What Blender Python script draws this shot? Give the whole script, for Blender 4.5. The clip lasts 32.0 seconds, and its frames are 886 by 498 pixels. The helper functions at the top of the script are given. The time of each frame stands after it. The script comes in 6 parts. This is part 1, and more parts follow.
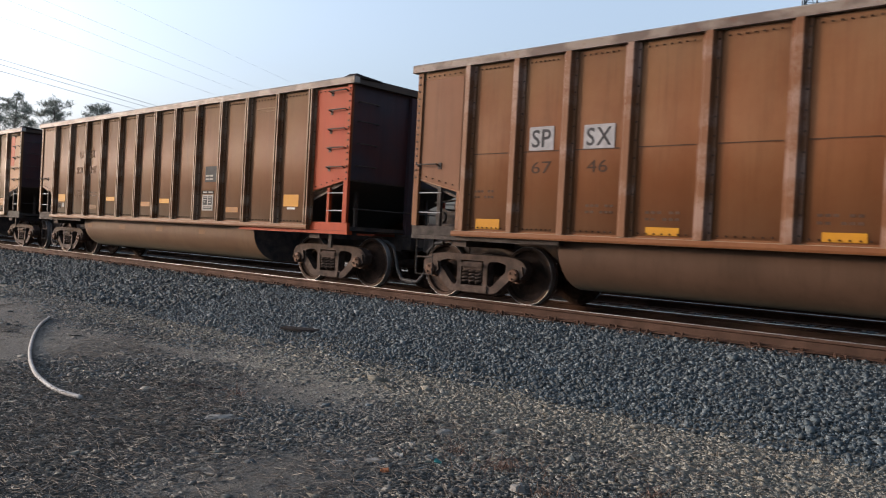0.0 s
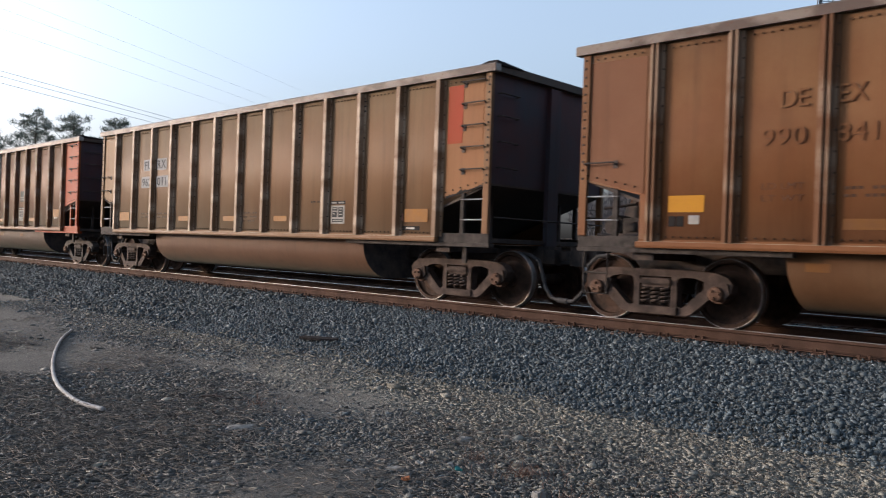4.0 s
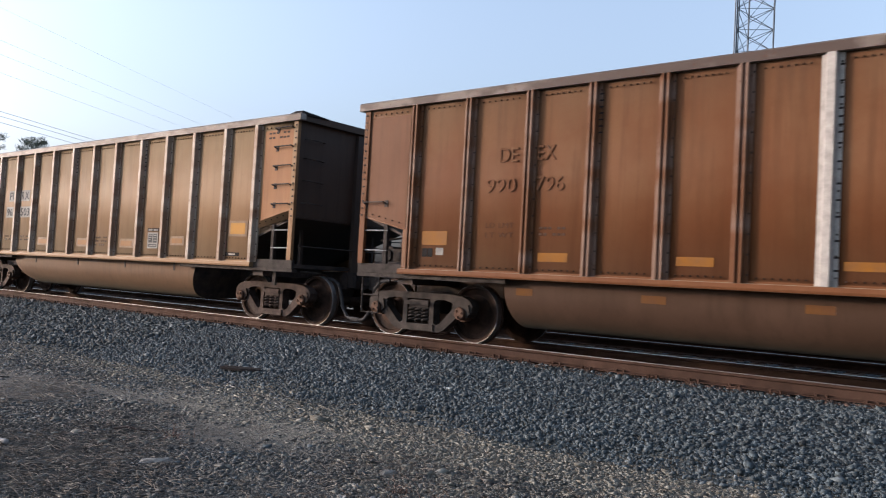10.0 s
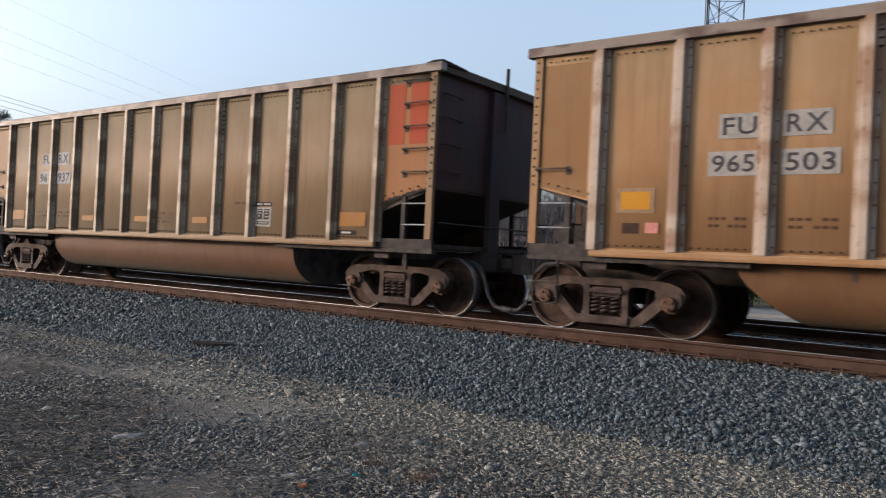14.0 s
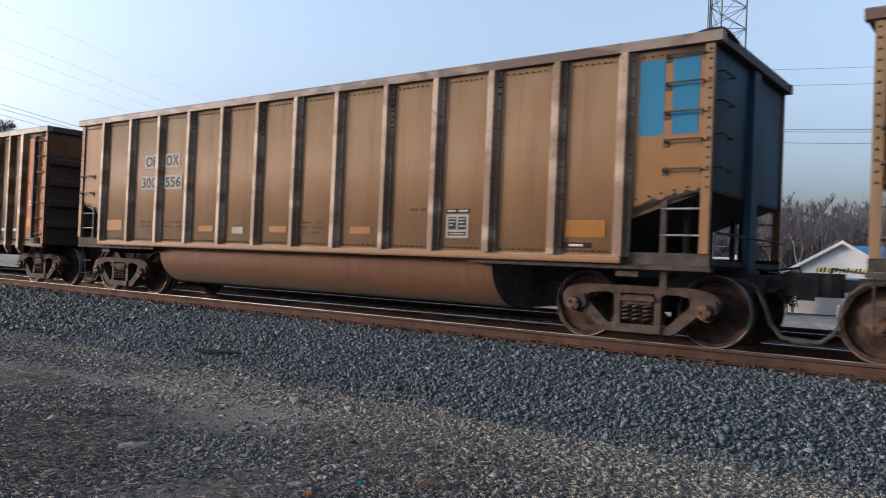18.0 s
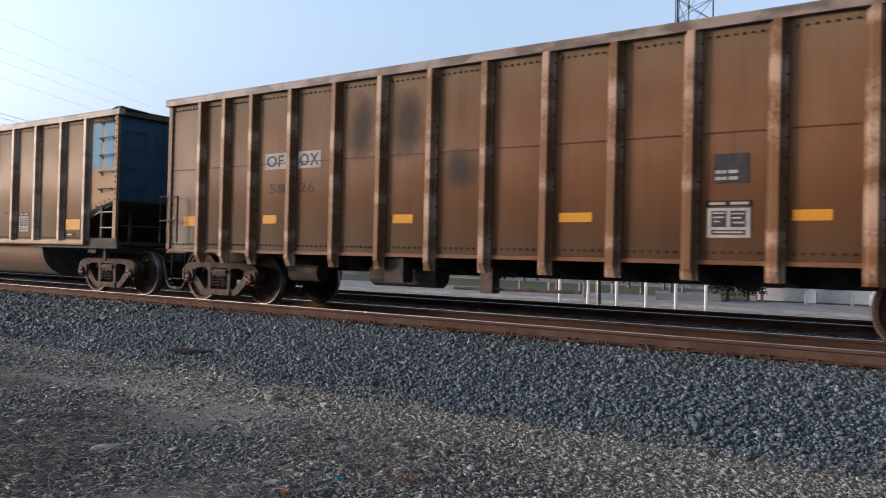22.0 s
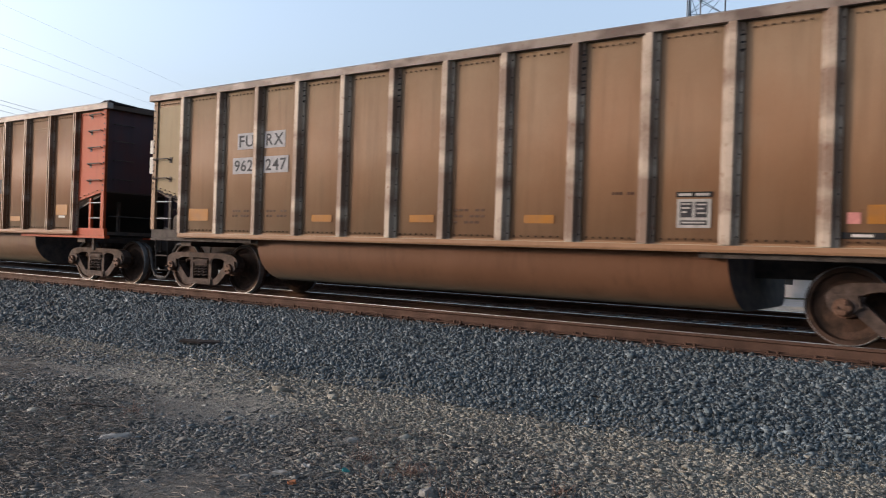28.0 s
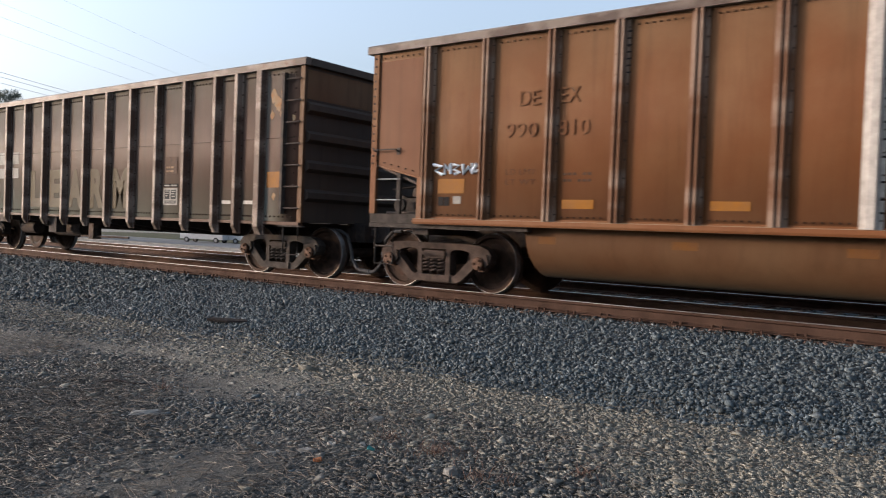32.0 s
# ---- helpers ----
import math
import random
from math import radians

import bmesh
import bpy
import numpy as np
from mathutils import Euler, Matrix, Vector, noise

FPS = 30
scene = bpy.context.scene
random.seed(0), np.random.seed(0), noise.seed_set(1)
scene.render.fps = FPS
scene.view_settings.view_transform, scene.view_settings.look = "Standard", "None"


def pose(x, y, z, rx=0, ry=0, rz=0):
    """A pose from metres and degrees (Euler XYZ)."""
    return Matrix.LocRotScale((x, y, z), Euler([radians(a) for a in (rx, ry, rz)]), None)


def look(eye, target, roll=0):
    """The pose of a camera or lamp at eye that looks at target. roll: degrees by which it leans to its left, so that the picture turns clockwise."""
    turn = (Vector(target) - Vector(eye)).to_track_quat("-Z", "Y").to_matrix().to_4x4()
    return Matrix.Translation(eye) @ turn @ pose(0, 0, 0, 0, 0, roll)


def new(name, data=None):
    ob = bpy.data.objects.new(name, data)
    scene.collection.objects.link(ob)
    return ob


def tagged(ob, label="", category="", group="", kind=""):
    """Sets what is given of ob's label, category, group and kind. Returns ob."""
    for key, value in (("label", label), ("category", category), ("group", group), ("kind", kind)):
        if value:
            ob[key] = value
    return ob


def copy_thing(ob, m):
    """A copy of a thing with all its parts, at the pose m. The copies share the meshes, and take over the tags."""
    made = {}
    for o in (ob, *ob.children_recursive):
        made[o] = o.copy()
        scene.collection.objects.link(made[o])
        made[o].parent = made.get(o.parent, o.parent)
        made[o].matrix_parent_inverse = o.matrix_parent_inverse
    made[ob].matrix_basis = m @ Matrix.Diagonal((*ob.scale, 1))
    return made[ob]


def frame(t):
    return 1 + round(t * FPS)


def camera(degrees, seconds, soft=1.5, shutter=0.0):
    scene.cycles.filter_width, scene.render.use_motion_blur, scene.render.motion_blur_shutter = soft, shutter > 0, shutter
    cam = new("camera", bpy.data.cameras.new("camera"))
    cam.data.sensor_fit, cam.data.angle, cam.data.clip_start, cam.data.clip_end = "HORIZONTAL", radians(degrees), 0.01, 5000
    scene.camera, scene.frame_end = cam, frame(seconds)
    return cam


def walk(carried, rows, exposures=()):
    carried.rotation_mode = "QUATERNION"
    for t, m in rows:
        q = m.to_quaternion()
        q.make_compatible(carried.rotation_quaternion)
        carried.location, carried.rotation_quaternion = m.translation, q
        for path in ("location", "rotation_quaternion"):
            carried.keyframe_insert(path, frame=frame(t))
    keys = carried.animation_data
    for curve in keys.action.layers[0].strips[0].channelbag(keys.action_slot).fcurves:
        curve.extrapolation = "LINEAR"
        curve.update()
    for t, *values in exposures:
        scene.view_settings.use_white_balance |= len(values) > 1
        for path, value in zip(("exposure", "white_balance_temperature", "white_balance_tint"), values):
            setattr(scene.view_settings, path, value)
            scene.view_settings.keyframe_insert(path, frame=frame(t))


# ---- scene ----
EXPO = [  # seconds, stops, white balance: the clip's camera adjusts a little on the way
    (0, 1.48, 5500, 11), (4, 1.43, 5350, 11), (7, 1.24, 5250, 13), (9, 1.36, 5250, 13), (11, 1.60, 5400, 12), (13, 1.48, 5450, 11), (18, 1.46, 5250, 12),
    (21, 1.48, 5250, 12), (24, 1.57, 5350, 11), (29, 1.50, 5450, 11), (32, 1.54, 5500, 11)]
RAIL_TOP = 0.60
EYE = (0.0, 0.0, 1.536)
cam = camera(58.6, 32.0, soft=1.05, shutter=0.22)
PATH = [  # seconds, pitch, roll, yaw
    (0, -0.60, -3.04, 42.63),
    (0.5, -0.37, -4.20, 41.90),
    (1, -1.24, -3.83, 41.83),
    (1.5, -1.11, -2.72, 42.93),
    (2, -0.42, -2.53, 43.42),
    (2.5, -0.05, -2.37, 43.47),
    (3, 0.01, -2.18, 43.12),
    (3.5, -0.08, -2.04, 43.31),
    (4, -0.14, -2.04, 43.86),
    (4.5, -0.02, -2.02, 44.13),
    (6.5, 1.64, -2.31, 43.45),
    (7, 1.81, -2.25, 43.11),
    (7.5, 1.88, -2.19, 42.70),
    (8, 2.10, -2.45, 42.15),
    (8.5, 2.34, -2.80, 41.38),
    (9, 2.44, -2.85, 40.76),
    (9.5, 2.43, -2.96, 39.87),
    (10, 2.36, -3.15, 38.61),
    (10.5, 1.43, -2.86, 36.07),
    (11, 0.81, -2.45, 34.96),
    (11.5, 0.44, -2.29, 34.06),
    (12, 0.16, -2.30, 33.47),
    (12.5, 0.17, -2.45, 33.86),
    (13, 0.45, -2.64, 34.75),
    (13.5, 0.62, -2.75, 35.58),
    (14, 0.49, -2.72, 36.67),
    (14.5, 0.58, -2.75, 37.27),
    (16.5, 1.08, -2.27, 37.31),
    (17, 1.19, -2.33, 37.30),
    (17.5, 1.12, -2.41, 37.23),
    (18, 0.99, -2.39, 36.98),
    (18.5, 0.94, -2.36, 36.59),
    (19, 0.98, -2.25, 36.37),
    (19.5, 1.03, -2.22, 36.33),
    (20, 0.85, -2.13, 36.48),
    (20.5, 0.70, -2.03, 36.45),
    (21, 0.59, -1.85, 36.17),
    (21.5, 0.54, -1.74, 35.80),
    (22, 0.62, -1.39, 35.07),
    (22.5, 0.75, -1.10, 34.50),
    (23, 0.70, -0.92, 34.22),
    (23.5, 0.60, -1.02, 34.42),
    (24, 0.38, -1.03, 34.64),
    (24.5, 0.18, -1.07, 35.07),
    (26.5, -0.11, -1.41, 36.09),
    (27, -0.04, -1.61, 36.01),
    (27.5, 0.06, -1.77, 35.80),
    (28, 0.12, -1.91, 35.67),
    (28.5, -0.10, -1.75, 35.62),
    (29, -0.15, -1.52, 36.05),
    (29.5, 0.03, -1.52, 36.46),
    (30, -0.02, -1.65, 36.88),
    (30.5, -0.48, -1.86, 37.12),
    (31, -1.02, -2.06, 37.04),
    (31.5, -1.46, -1.74, 37.36),
    (32, -1.35, -2.12, 37.49),
]
walk(cam, [(t, pose(*EYE, 90 + p, ro, yw)) for t, p, ro, yw in PATH], exposures=EXPO)

# ---- world and light ----
SUN_AZ, SUN_EL = 122.0, 9.0   # degrees left of the across-track direction, and above the horizon
to_sun = Vector((-math.sin(radians(SUN_AZ)) * math.cos(radians(SUN_EL)), math.cos(radians(SUN_AZ)) * math.cos(radians(SUN_EL)), math.sin(radians(SUN_EL))))
world = bpy.data.worlds.new("sky")
scene.world = world
world.use_nodes = True
wn = world.node_tree.nodes
sky = wn.new("ShaderNodeTexSky")
sky.sky_type, sky.sun_disc = "NISHITA", False
sky.sun_elevation, sky.sun_rotation = radians(SUN_EL), radians(-SUN_AZ)
sky.altitude, sky.air_density, sky.dust_density, sky.ozone_density = 200, 1.0, 8.0, 1.2
haze = wn.new("ShaderNodeHueSaturation")   # thin morning haze greys the blue
haze.inputs["Hue"].default_value, haze.inputs["Saturation"].default_value = 0.491, 0.49
world.node_tree.links.new(sky.outputs[0], haze.inputs["Color"])
world.node_tree.links.new(haze.outputs[0], wn["Background"].inputs[0])
wn["Background"].inputs[1].default_value = 0.172
sun = new("sun", bpy.data.lights.new("sun", "SUN"))
sun.data.energy, sun.data.angle, sun.data.color = 1.62, radians(5), (1.0, 0.62, 0.32)
sun.matrix_world = look(to_sun * 100, (0, 0, 0))


# ---- materials ----
def nodes_of(name):
    m = bpy.data.materials.new(name)
    m.use_nodes = True
    nt = m.node_tree
    return m, nt, nt.nodes["Principled BSDF"]


def coords(nt, stretch=(1, 1, 1), spread=37.0):
    """Object coordinates, shifted by each object's random number, and stretched."""
    tc, info = nt.nodes.new("ShaderNodeTexCoord"), nt.nodes.new("ShaderNodeObjectInfo")
    mul = nt.nodes.new("ShaderNodeMath")
    mul.operation, mul.inputs[1].default_value = "MULTIPLY", spread
    nt.links.new(info.outputs["Random"], mul.inputs[0])
    add = nt.nodes.new("ShaderNodeVectorMath")
    nt.links.new(tc.outputs["Object"], add.inputs[0])
    nt.links.new(mul.outputs[0], add.inputs[1])
    sc = nt.nodes.new("ShaderNodeVectorMath")
    sc.operation = "MULTIPLY"
    sc.inputs[1].default_value = stretch
    nt.links.new(add.outputs[0], sc.inputs[0])
    return sc.outputs[0]


def noise_at(nt, vec, scale, detail=5.0, rough=0.6):
    n = nt.nodes.new("ShaderNodeTexNoise")
    n.inputs["Scale"].default_value, n.inputs["Detail"].default_value, n.inputs["Roughness"].default_value = scale, detail, rough
    nt.links.new(vec, n.inputs["Vector"])
    return n.outputs["Fac"]


def ramp(nt, fac, lo, hi, top=1.0):
    m = nt.nodes.new("ShaderNodeMapRange")
    m.inputs["From Min"].default_value, m.inputs["From Max"].default_value, m.inputs["To Max"].default_value = lo, hi, top
    nt.links.new(fac, m.inputs["Value"])
    return m.outputs[0]


def mix(nt, fac, a, b):
    m = nt.nodes.new("ShaderNodeMix")
    m.data_type = "RGBA"
    for socket, value in ((m.inputs[0], fac), (m.inputs[6], a), (m.inputs[7], b)):
        if isinstance(value, (int, float)):
            socket.default_value = value
        elif isinstance(value, tuple):
            socket.default_value = (*value[:3], 1)
        else:
            nt.links.new(value, socket)
    return m.outputs[2]


def bump(nt, p, height, strength=0.3, distance=0.01):
    b = nt.nodes.new("ShaderNodeBump")
    b.inputs["Strength"].default_value, b.inputs["Distance"].default_value = strength, distance
    nt.links.new(height, b.inputs["Height"])
    nt.links.new(b.outputs[0], p.inputs["Normal"])


def tone(c, k):
    return tuple(v * k for v in c)


def plain(name, base, rough=0.7, metal=0.0, vary=0.25, scale=4.0, second=None, bumpy=0.15, fine=60.0, film=0.0):
    """A surface of one colour with broad and fine variation."""
    m, nt, p = nodes_of(name)
    v = coords(nt)
    broad, small = noise_at(nt, v, scale), noise_at(nt, v, fine, 4)
    c = mix(nt, ramp(nt, broad, 0.35, 0.68), tone(base, 1 - vary), second or tone(base, 1 + vary))
    c = mix(nt, ramp(nt, small, 0.45, 0.75, 0.35), c, tone(base, 0.55))
    nt.links.new(c, p.inputs["Base Color"])
    p.inputs["Roughness"].default_value, p.inputs["Metallic"].default_value = rough, metal
    p.inputs["Specular IOR Level"].default_value = 0.5 if metal > 0.5 or rough < 0.5 else 0.08
    if film:
        dusty(p, film)
    bump(nt, p, small, bumpy, 0.01)
    return m


RUST = (0.085, 0.033, 0.016)


def dusty(p, amount=0.30):
    """A film of fine grey-olive dust, which shows most where the surface is seen edge-on."""
    p.inputs["Sheen Weight"].default_value, p.inputs["Sheen Roughness"].default_value = amount, 0.45
    p.inputs["Sheen Tint"].default_value = (0.36, 0.50, 0.46, 1)


def car_paint(name, base, dust, streak=0.45, rust=0.55, rough=0.62, wash_low=0.0, film=0.32):
    """Weathered car paint: dust in clouds, streaks running down, specks and patches of rust."""
    m, nt, p = nodes_of(name)
    v = coords(nt)
    c = mix(nt, ramp(nt, noise_at(nt, v, 0.9, 6), 0.36, 0.66, 0.8), base, dust)
    down = noise_at(nt, coords(nt, (7, 7, 0.45)), 1.0, 5, 0.65)
    c = mix(nt, ramp(nt, down, 0.5, 0.72, streak), c, tone(base, 0.5))
    wash = noise_at(nt, coords(nt, (2.2, 2.2, 0.3), 91.0), 1.0, 4)
    c = mix(nt, ramp(nt, wash, 0.55, 0.75, 0.35), c, tone(dust, 1.15))
    if wash_low:
        # an orange rust wash that the rain has carried down the plates
        tc, sep, fall = nt.nodes.new("ShaderNodeTexCoord"), nt.nodes.new("ShaderNodeSeparateXYZ"), nt.nodes.new("ShaderNodeMath")
        nt.links.new(tc.outputs["Object"], sep.inputs[0])
        fall.operation, fall.inputs[1].default_value = "MULTIPLY_ADD", -0.16
        nt.links.new(sep.outputs["Z"], fall.inputs[0])
        nt.links.new(noise_at(nt, coords(nt, (0.8, 0.8, 0.5), 53.0), 1.0, 5), fall.inputs[2])
        c = mix(nt, ramp(nt, fall.outputs[0], -0.02, 0.28, wash_low), c, (base[0] * 1.25, base[1] * 1.0, base[2] * 0.84))
    specks = noise_at(nt, v, 14, 8, 0.7)
    c = mix(nt, ramp(nt, specks, 0.64, 0.72, rust), c, RUST)
    grain = noise_at(nt, v, 130, 3)
    c = mix(nt, ramp(nt, grain, 0.4, 0.7, 0.18), c, tone(base, 0.6))
    nt.links.new(c, p.inputs["Base Color"])
    p.inputs["Roughness"].default_value, p.inputs["Specular IOR Level"].default_value = rough, 0.09
    dusty(p, film)
    bump(nt, p, noise_at(nt, v, 5, 6), 0.12, 0.02)
    return m


def rib_paint(name, base, pale, amount=0.5, run=(0.3, 0.3, 1.7), ragged=0.09):
    """Posts whose paint has worn to a pale primer in bands along their height."""
    m, nt, p = nodes_of(name)
    band = noise_at(nt, coords(nt, run, 2.5), 1.0, 2, 0.5)
    edge = noise_at(nt, coords(nt), 22, 5)
    add = nt.nodes.new("ShaderNodeMath")
    add.operation, add.inputs[1].default_value = "MULTIPLY_ADD", ragged
    nt.links.new(edge, add.inputs[0])
    nt.links.new(band, add.inputs[2])
    c = mix(nt, ramp(nt, add.outputs[0], 0.49 + 0.5 * ragged - 0.11 * amount, 0.60 + 0.5 * ragged - 0.11 * amount, 0.68), base, pale)
    c = mix(nt, ramp(nt, noise_at(nt, coords(nt), 12, 7), 0.58, 0.7, 0.6), c, RUST)
    nt.links.new(c, p.inputs["Base Color"])
    p.inputs["Roughness"].default_value, p.inputs["Specular IOR Level"].default_value = 0.55, 0.12
    dusty(p, 0.18)
    bump(nt, p, edge, 0.12, 0.01)
    return m


def per_stone(name, dark, light, tint, rough=0.85):
    """Loose stones, each of its own shade."""
    m, nt, p = nodes_of(name)
    geo = nt.nodes.new("ShaderNodeNewGeometry")
    rnd = geo.outputs["Random Per Island"]
    c = mix(nt, ramp(nt, rnd, 0.0, 0.9), dark, light)
    wn_ = nt.nodes.new("ShaderNodeTexWhiteNoise")
    wn_.noise_dimensions = "1D"
    nt.links.new(rnd, wn_.inputs["W"])
    c = mix(nt, ramp(nt, wn_.outputs["Value"], 0.72, 1.0, 0.8), c, tint)
    grain = noise_at(nt, coords(nt), 90, 4)
    c = mix(nt, ramp(nt, grain, 0.4, 0.75, 0.4), c, tone(dark, 0.8))
    nt.links.new(c, p.inputs["Base Color"])
    p.inputs["Roughness"].default_value = rough
    return m


def ground_mat():
    """Dark trodden dirt, with a paler strip of dry tan grit along the foot of the ballast."""
    m, nt, p = nodes_of("packed_dirt_and_grit")
    v = coords(nt)
    c = mix(nt, ramp(nt, noise_at(nt, v, 0.35, 6), 0.38, 0.62), (0.042, 0.041, 0.037), (0.073, 0.071, 0.062))
    tc, sep = nt.nodes.new("ShaderNodeTexCoord"), nt.nodes.new("ShaderNodeSeparateXYZ")
    nt.links.new(tc.outputs["Object"], sep.inputs[0])
    wob = nt.nodes.new("ShaderNodeMath")
    wob.operation = "MULTIPLY_ADD"
    nt.links.new(noise_at(nt, v, 0.6, 5), wob.inputs[0])
    wob.inputs[1].default_value = 2.6
    nt.links.new(sep.outputs["Y"], wob.inputs[2])
    along = nt.nodes.new("ShaderNodeMath")
    along.operation, along.inputs[1].default_value = "MULTIPLY_ADD", 0.10
    nt.links.new(sep.outputs["X"], along.inputs[0])
    nt.links.new(wob.outputs[0], along.inputs[2])
    dry = ramp(nt, along.outputs[0], 5.15, 6.1, 0.9)
    c = mix(nt, dry, c, (0.185, 0.171, 0.138))
    c = mix(nt, ramp(nt, noise_at(nt, v, 2.3, 8, 0.7), 0.45, 0.72, 0.65), c, (0.026, 0.023, 0.020))
    grit = noise_at(nt, v, 45, 6, 0.75)
    c = mix(nt, ramp(nt, grit, 0.52, 0.7, 0.55), c, (0.125, 0.119, 0.106))
    cells = nt.nodes.new("ShaderNodeTexVoronoi")
    cells.inputs["Scale"].default_value = 62
    nt.links.new(v, cells.inputs["Vector"])
    split = nt.nodes.new("ShaderNodeSeparateColor")
    nt.links.new(cells.outputs["Color"], split.inputs[0])
    amount = nt.nodes.new("ShaderNodeMath")
    amount.operation, amount.inputs[1].default_value, amount.inputs[2].default_value = "MULTIPLY_ADD", 0.75, 0.25
    nt.links.new(dry, amount.inputs[0])
    bright = nt.nodes.new("ShaderNodeMath")
    bright.operation = "MULTIPLY"
    nt.links.new(amount.outputs[0], bright.inputs[0])
    nt.links.new(ramp(nt, split.outputs[0], 0.55, 0.95, 0.85), bright.inputs[1])
    c = mix(nt, bright.outputs[0], c, (0.20, 0.19, 0.155))
    c = mix(nt, ramp(nt, split.outputs[1], 0.6, 0.9, 0.7), c, (0.019, 0.019, 0.017))
    nt.links.new(c, p.inputs["Base Color"])
    p.inputs["Roughness"].default_value = 0.95
    bump(nt, p, grit, 0.9, 0.03)
    return m


GROUND = ground_mat()
BALLAST_BED = plain("ballast_fines", (0.032, 0.037, 0.040), 0.95, 0, 0.3, 6, bumpy=0.9, fine=38)
STONE_BLUE = per_stone("crushed_blue_grey_stone", (0.0140, 0.0198, 0.0225), (0.0570, 0.0755, 0.0855), (0.118, 0.138, 0.147))
STONE_TAN = per_stone("worn_tan_and_grey_gravel", (0.086, 0.084, 0.070), (0.152, 0.148, 0.122), (0.168, 0.167, 0.144))
STONE_RUST = per_stone("rust_stained_stone", (0.022, 0.016, 0.014), (0.075, 0.046, 0.033), (0.11, 0.06, 0.04))
STRAW = per_stone("dry_stalks", (0.04, 0.032, 0.026), (0.155, 0.132, 0.104), (0.30, 0.265, 0.215))
RED_WEED = per_stone("reddish_dead_weed", (0.06, 0.032, 0.022), (0.14, 0.085, 0.06), (0.20, 0.15, 0.11))
TIMBER = plain("weathered_tie_timber", (0.085, 0.06, 0.045), 0.9, 0, 0.35, 5, (0.17, 0.12, 0.085), 0.5)
RAIL_SIDE = plain("brown_rail_rust", (0.044, 0.027, 0.020), 0.85, 0.05, 0.25, 3, (0.066, 0.040, 0.029), 0.3)
RAIL_HEAD = plain("worn_rail_steel", (0.42, 0.42, 0.43), 0.34, 1.0, 0.15, 8, bumpy=0.02)
STEEL_DARK = plain("sooty_steel", (0.040, 0.039, 0.041), 0.75, 0.15, 0.35, 5, (0.075, 0.058, 0.048))
CAST = plain("dusty_cast_steel", (0.038, 0.029, 0.025), 0.8, 0.1, 0.3, 7, (0.078, 0.058, 0.048), 0.4)
CAST_GREY = plain("grey_dusty_cast_steel", (0.032, 0.028, 0.026), 0.8, 0.1, 0.3, 7, (0.060, 0.052, 0.046), 0.4)
WHEEL = plain("brown_wheel_steel", (0.026, 0.018, 0.014), 0.75, 0.1, 0.35, 6, (0.055, 0.033, 0.023), 0.2)
TREAD = plain("worn_wheel_tread", (0.20, 0.195, 0.19), 0.5, 0.7, 0.2, 8, bumpy=0.02)
CAP = plain("rusty_bearing_cap", (0.075, 0.042, 0.028), 0.7, 0.2, 0.3, 14, (0.105, 0.066, 0.046), 0.3)
RUBBER = plain("black_rubber", (0.035, 0.035, 0.037), 0.6, 0, 0.3, 9, bumpy=0.05)
BOLT = plain("dark_brown_bolt_heads", (0.030, 0.019, 0.014), 0.8, 0, 0.3, 9, bumpy=0.03)
GALV = plain("galvanised_steel", (0.22, 0.225, 0.23), 0.5, 0.5, 0.2, 9, bumpy=0.05)
YELLOW = plain("yellow_reflective_tape", (0.34, 0.165, 0.006), 0.6, 0, 0.12, 9, (0.29, 0.135, 0.010), 0.03, film=0.28)
PANEL_DARK = plain("dull_black_panel_paint", (0.024, 0.022, 0.024), 0.75, 0, 0.3, 9, bumpy=0.03, film=0.28)
YELLOW_FADED = plain("dusted_yellow_tape", (0.15, 0.068, 0.016), 0.7, 0, 0.3, 6, (0.09, 0.042, 0.018), 0.03, film=0.28)
YELLOW_WORN = plain("worn_yellow_tape", (0.25, 0.105, 0.009), 0.6, 0, 0.25, 6, (0.15, 0.07, 0.02), 0.03, film=0.28)
WHITE = plain("white_stencil_paint", (0.34, 0.318, 0.29), 0.7, 0, 0.18, 9, bumpy=0.03, film=0.28)
PLATE_WHITE = plain("dusty_white_plate_paint", (0.208, 0.207, 0.214), 0.7, 0, 0.18, 9, bumpy=0.03, film=0.28)
BLACK = plain("black_stencil_paint", (0.014, 0.013, 0.013), 0.8, 0, 0.3, 9, bumpy=0.03)
LETTER_GREY = plain("dusted_black_lettering", (0.036, 0.034, 0.037), 0.8, 0, 0.3, 9, bumpy=0.03, film=0.28)
LETTER_FAINT = plain("worn_grey_lettering", (0.062, 0.050, 0.043), 0.8, 0, 0.4, 6, (0.11, 0.08, 0.058), 0.03, film=0.28)
# brown for the painted shadow of raised letters, and for faded small lettering
LETTER_SHADOW_AND_PRINT = plain("brown_letter_shadow_and_print", (0.080, 0.037, 0.020), 0.8, 0, 0.3, 6, bumpy=0.03, film=0.28)
FADED = plain("faded_dark_stencil", (0.034, 0.018, 0.012), 0.7, 0, 0.3, 12, bumpy=0.03, film=0.28)
ORANGE = car_paint("faded_orange_paint", (0.200, 0.0250, 0.0045), (0.182, 0.0350, 0.0075), 0.25, 0.45, film=0.03)
BLUE = car_paint("faded_blue_paint", (0.018, 0.100, 0.185), (0.030, 0.115, 0.185), 0.2, 0.3, film=0.10)
PALE_BLUE = plain("pale_blue_spray_paint", (0.50, 0.56, 0.62), 0.6, 0, 0.2, 9, bumpy=0.03)
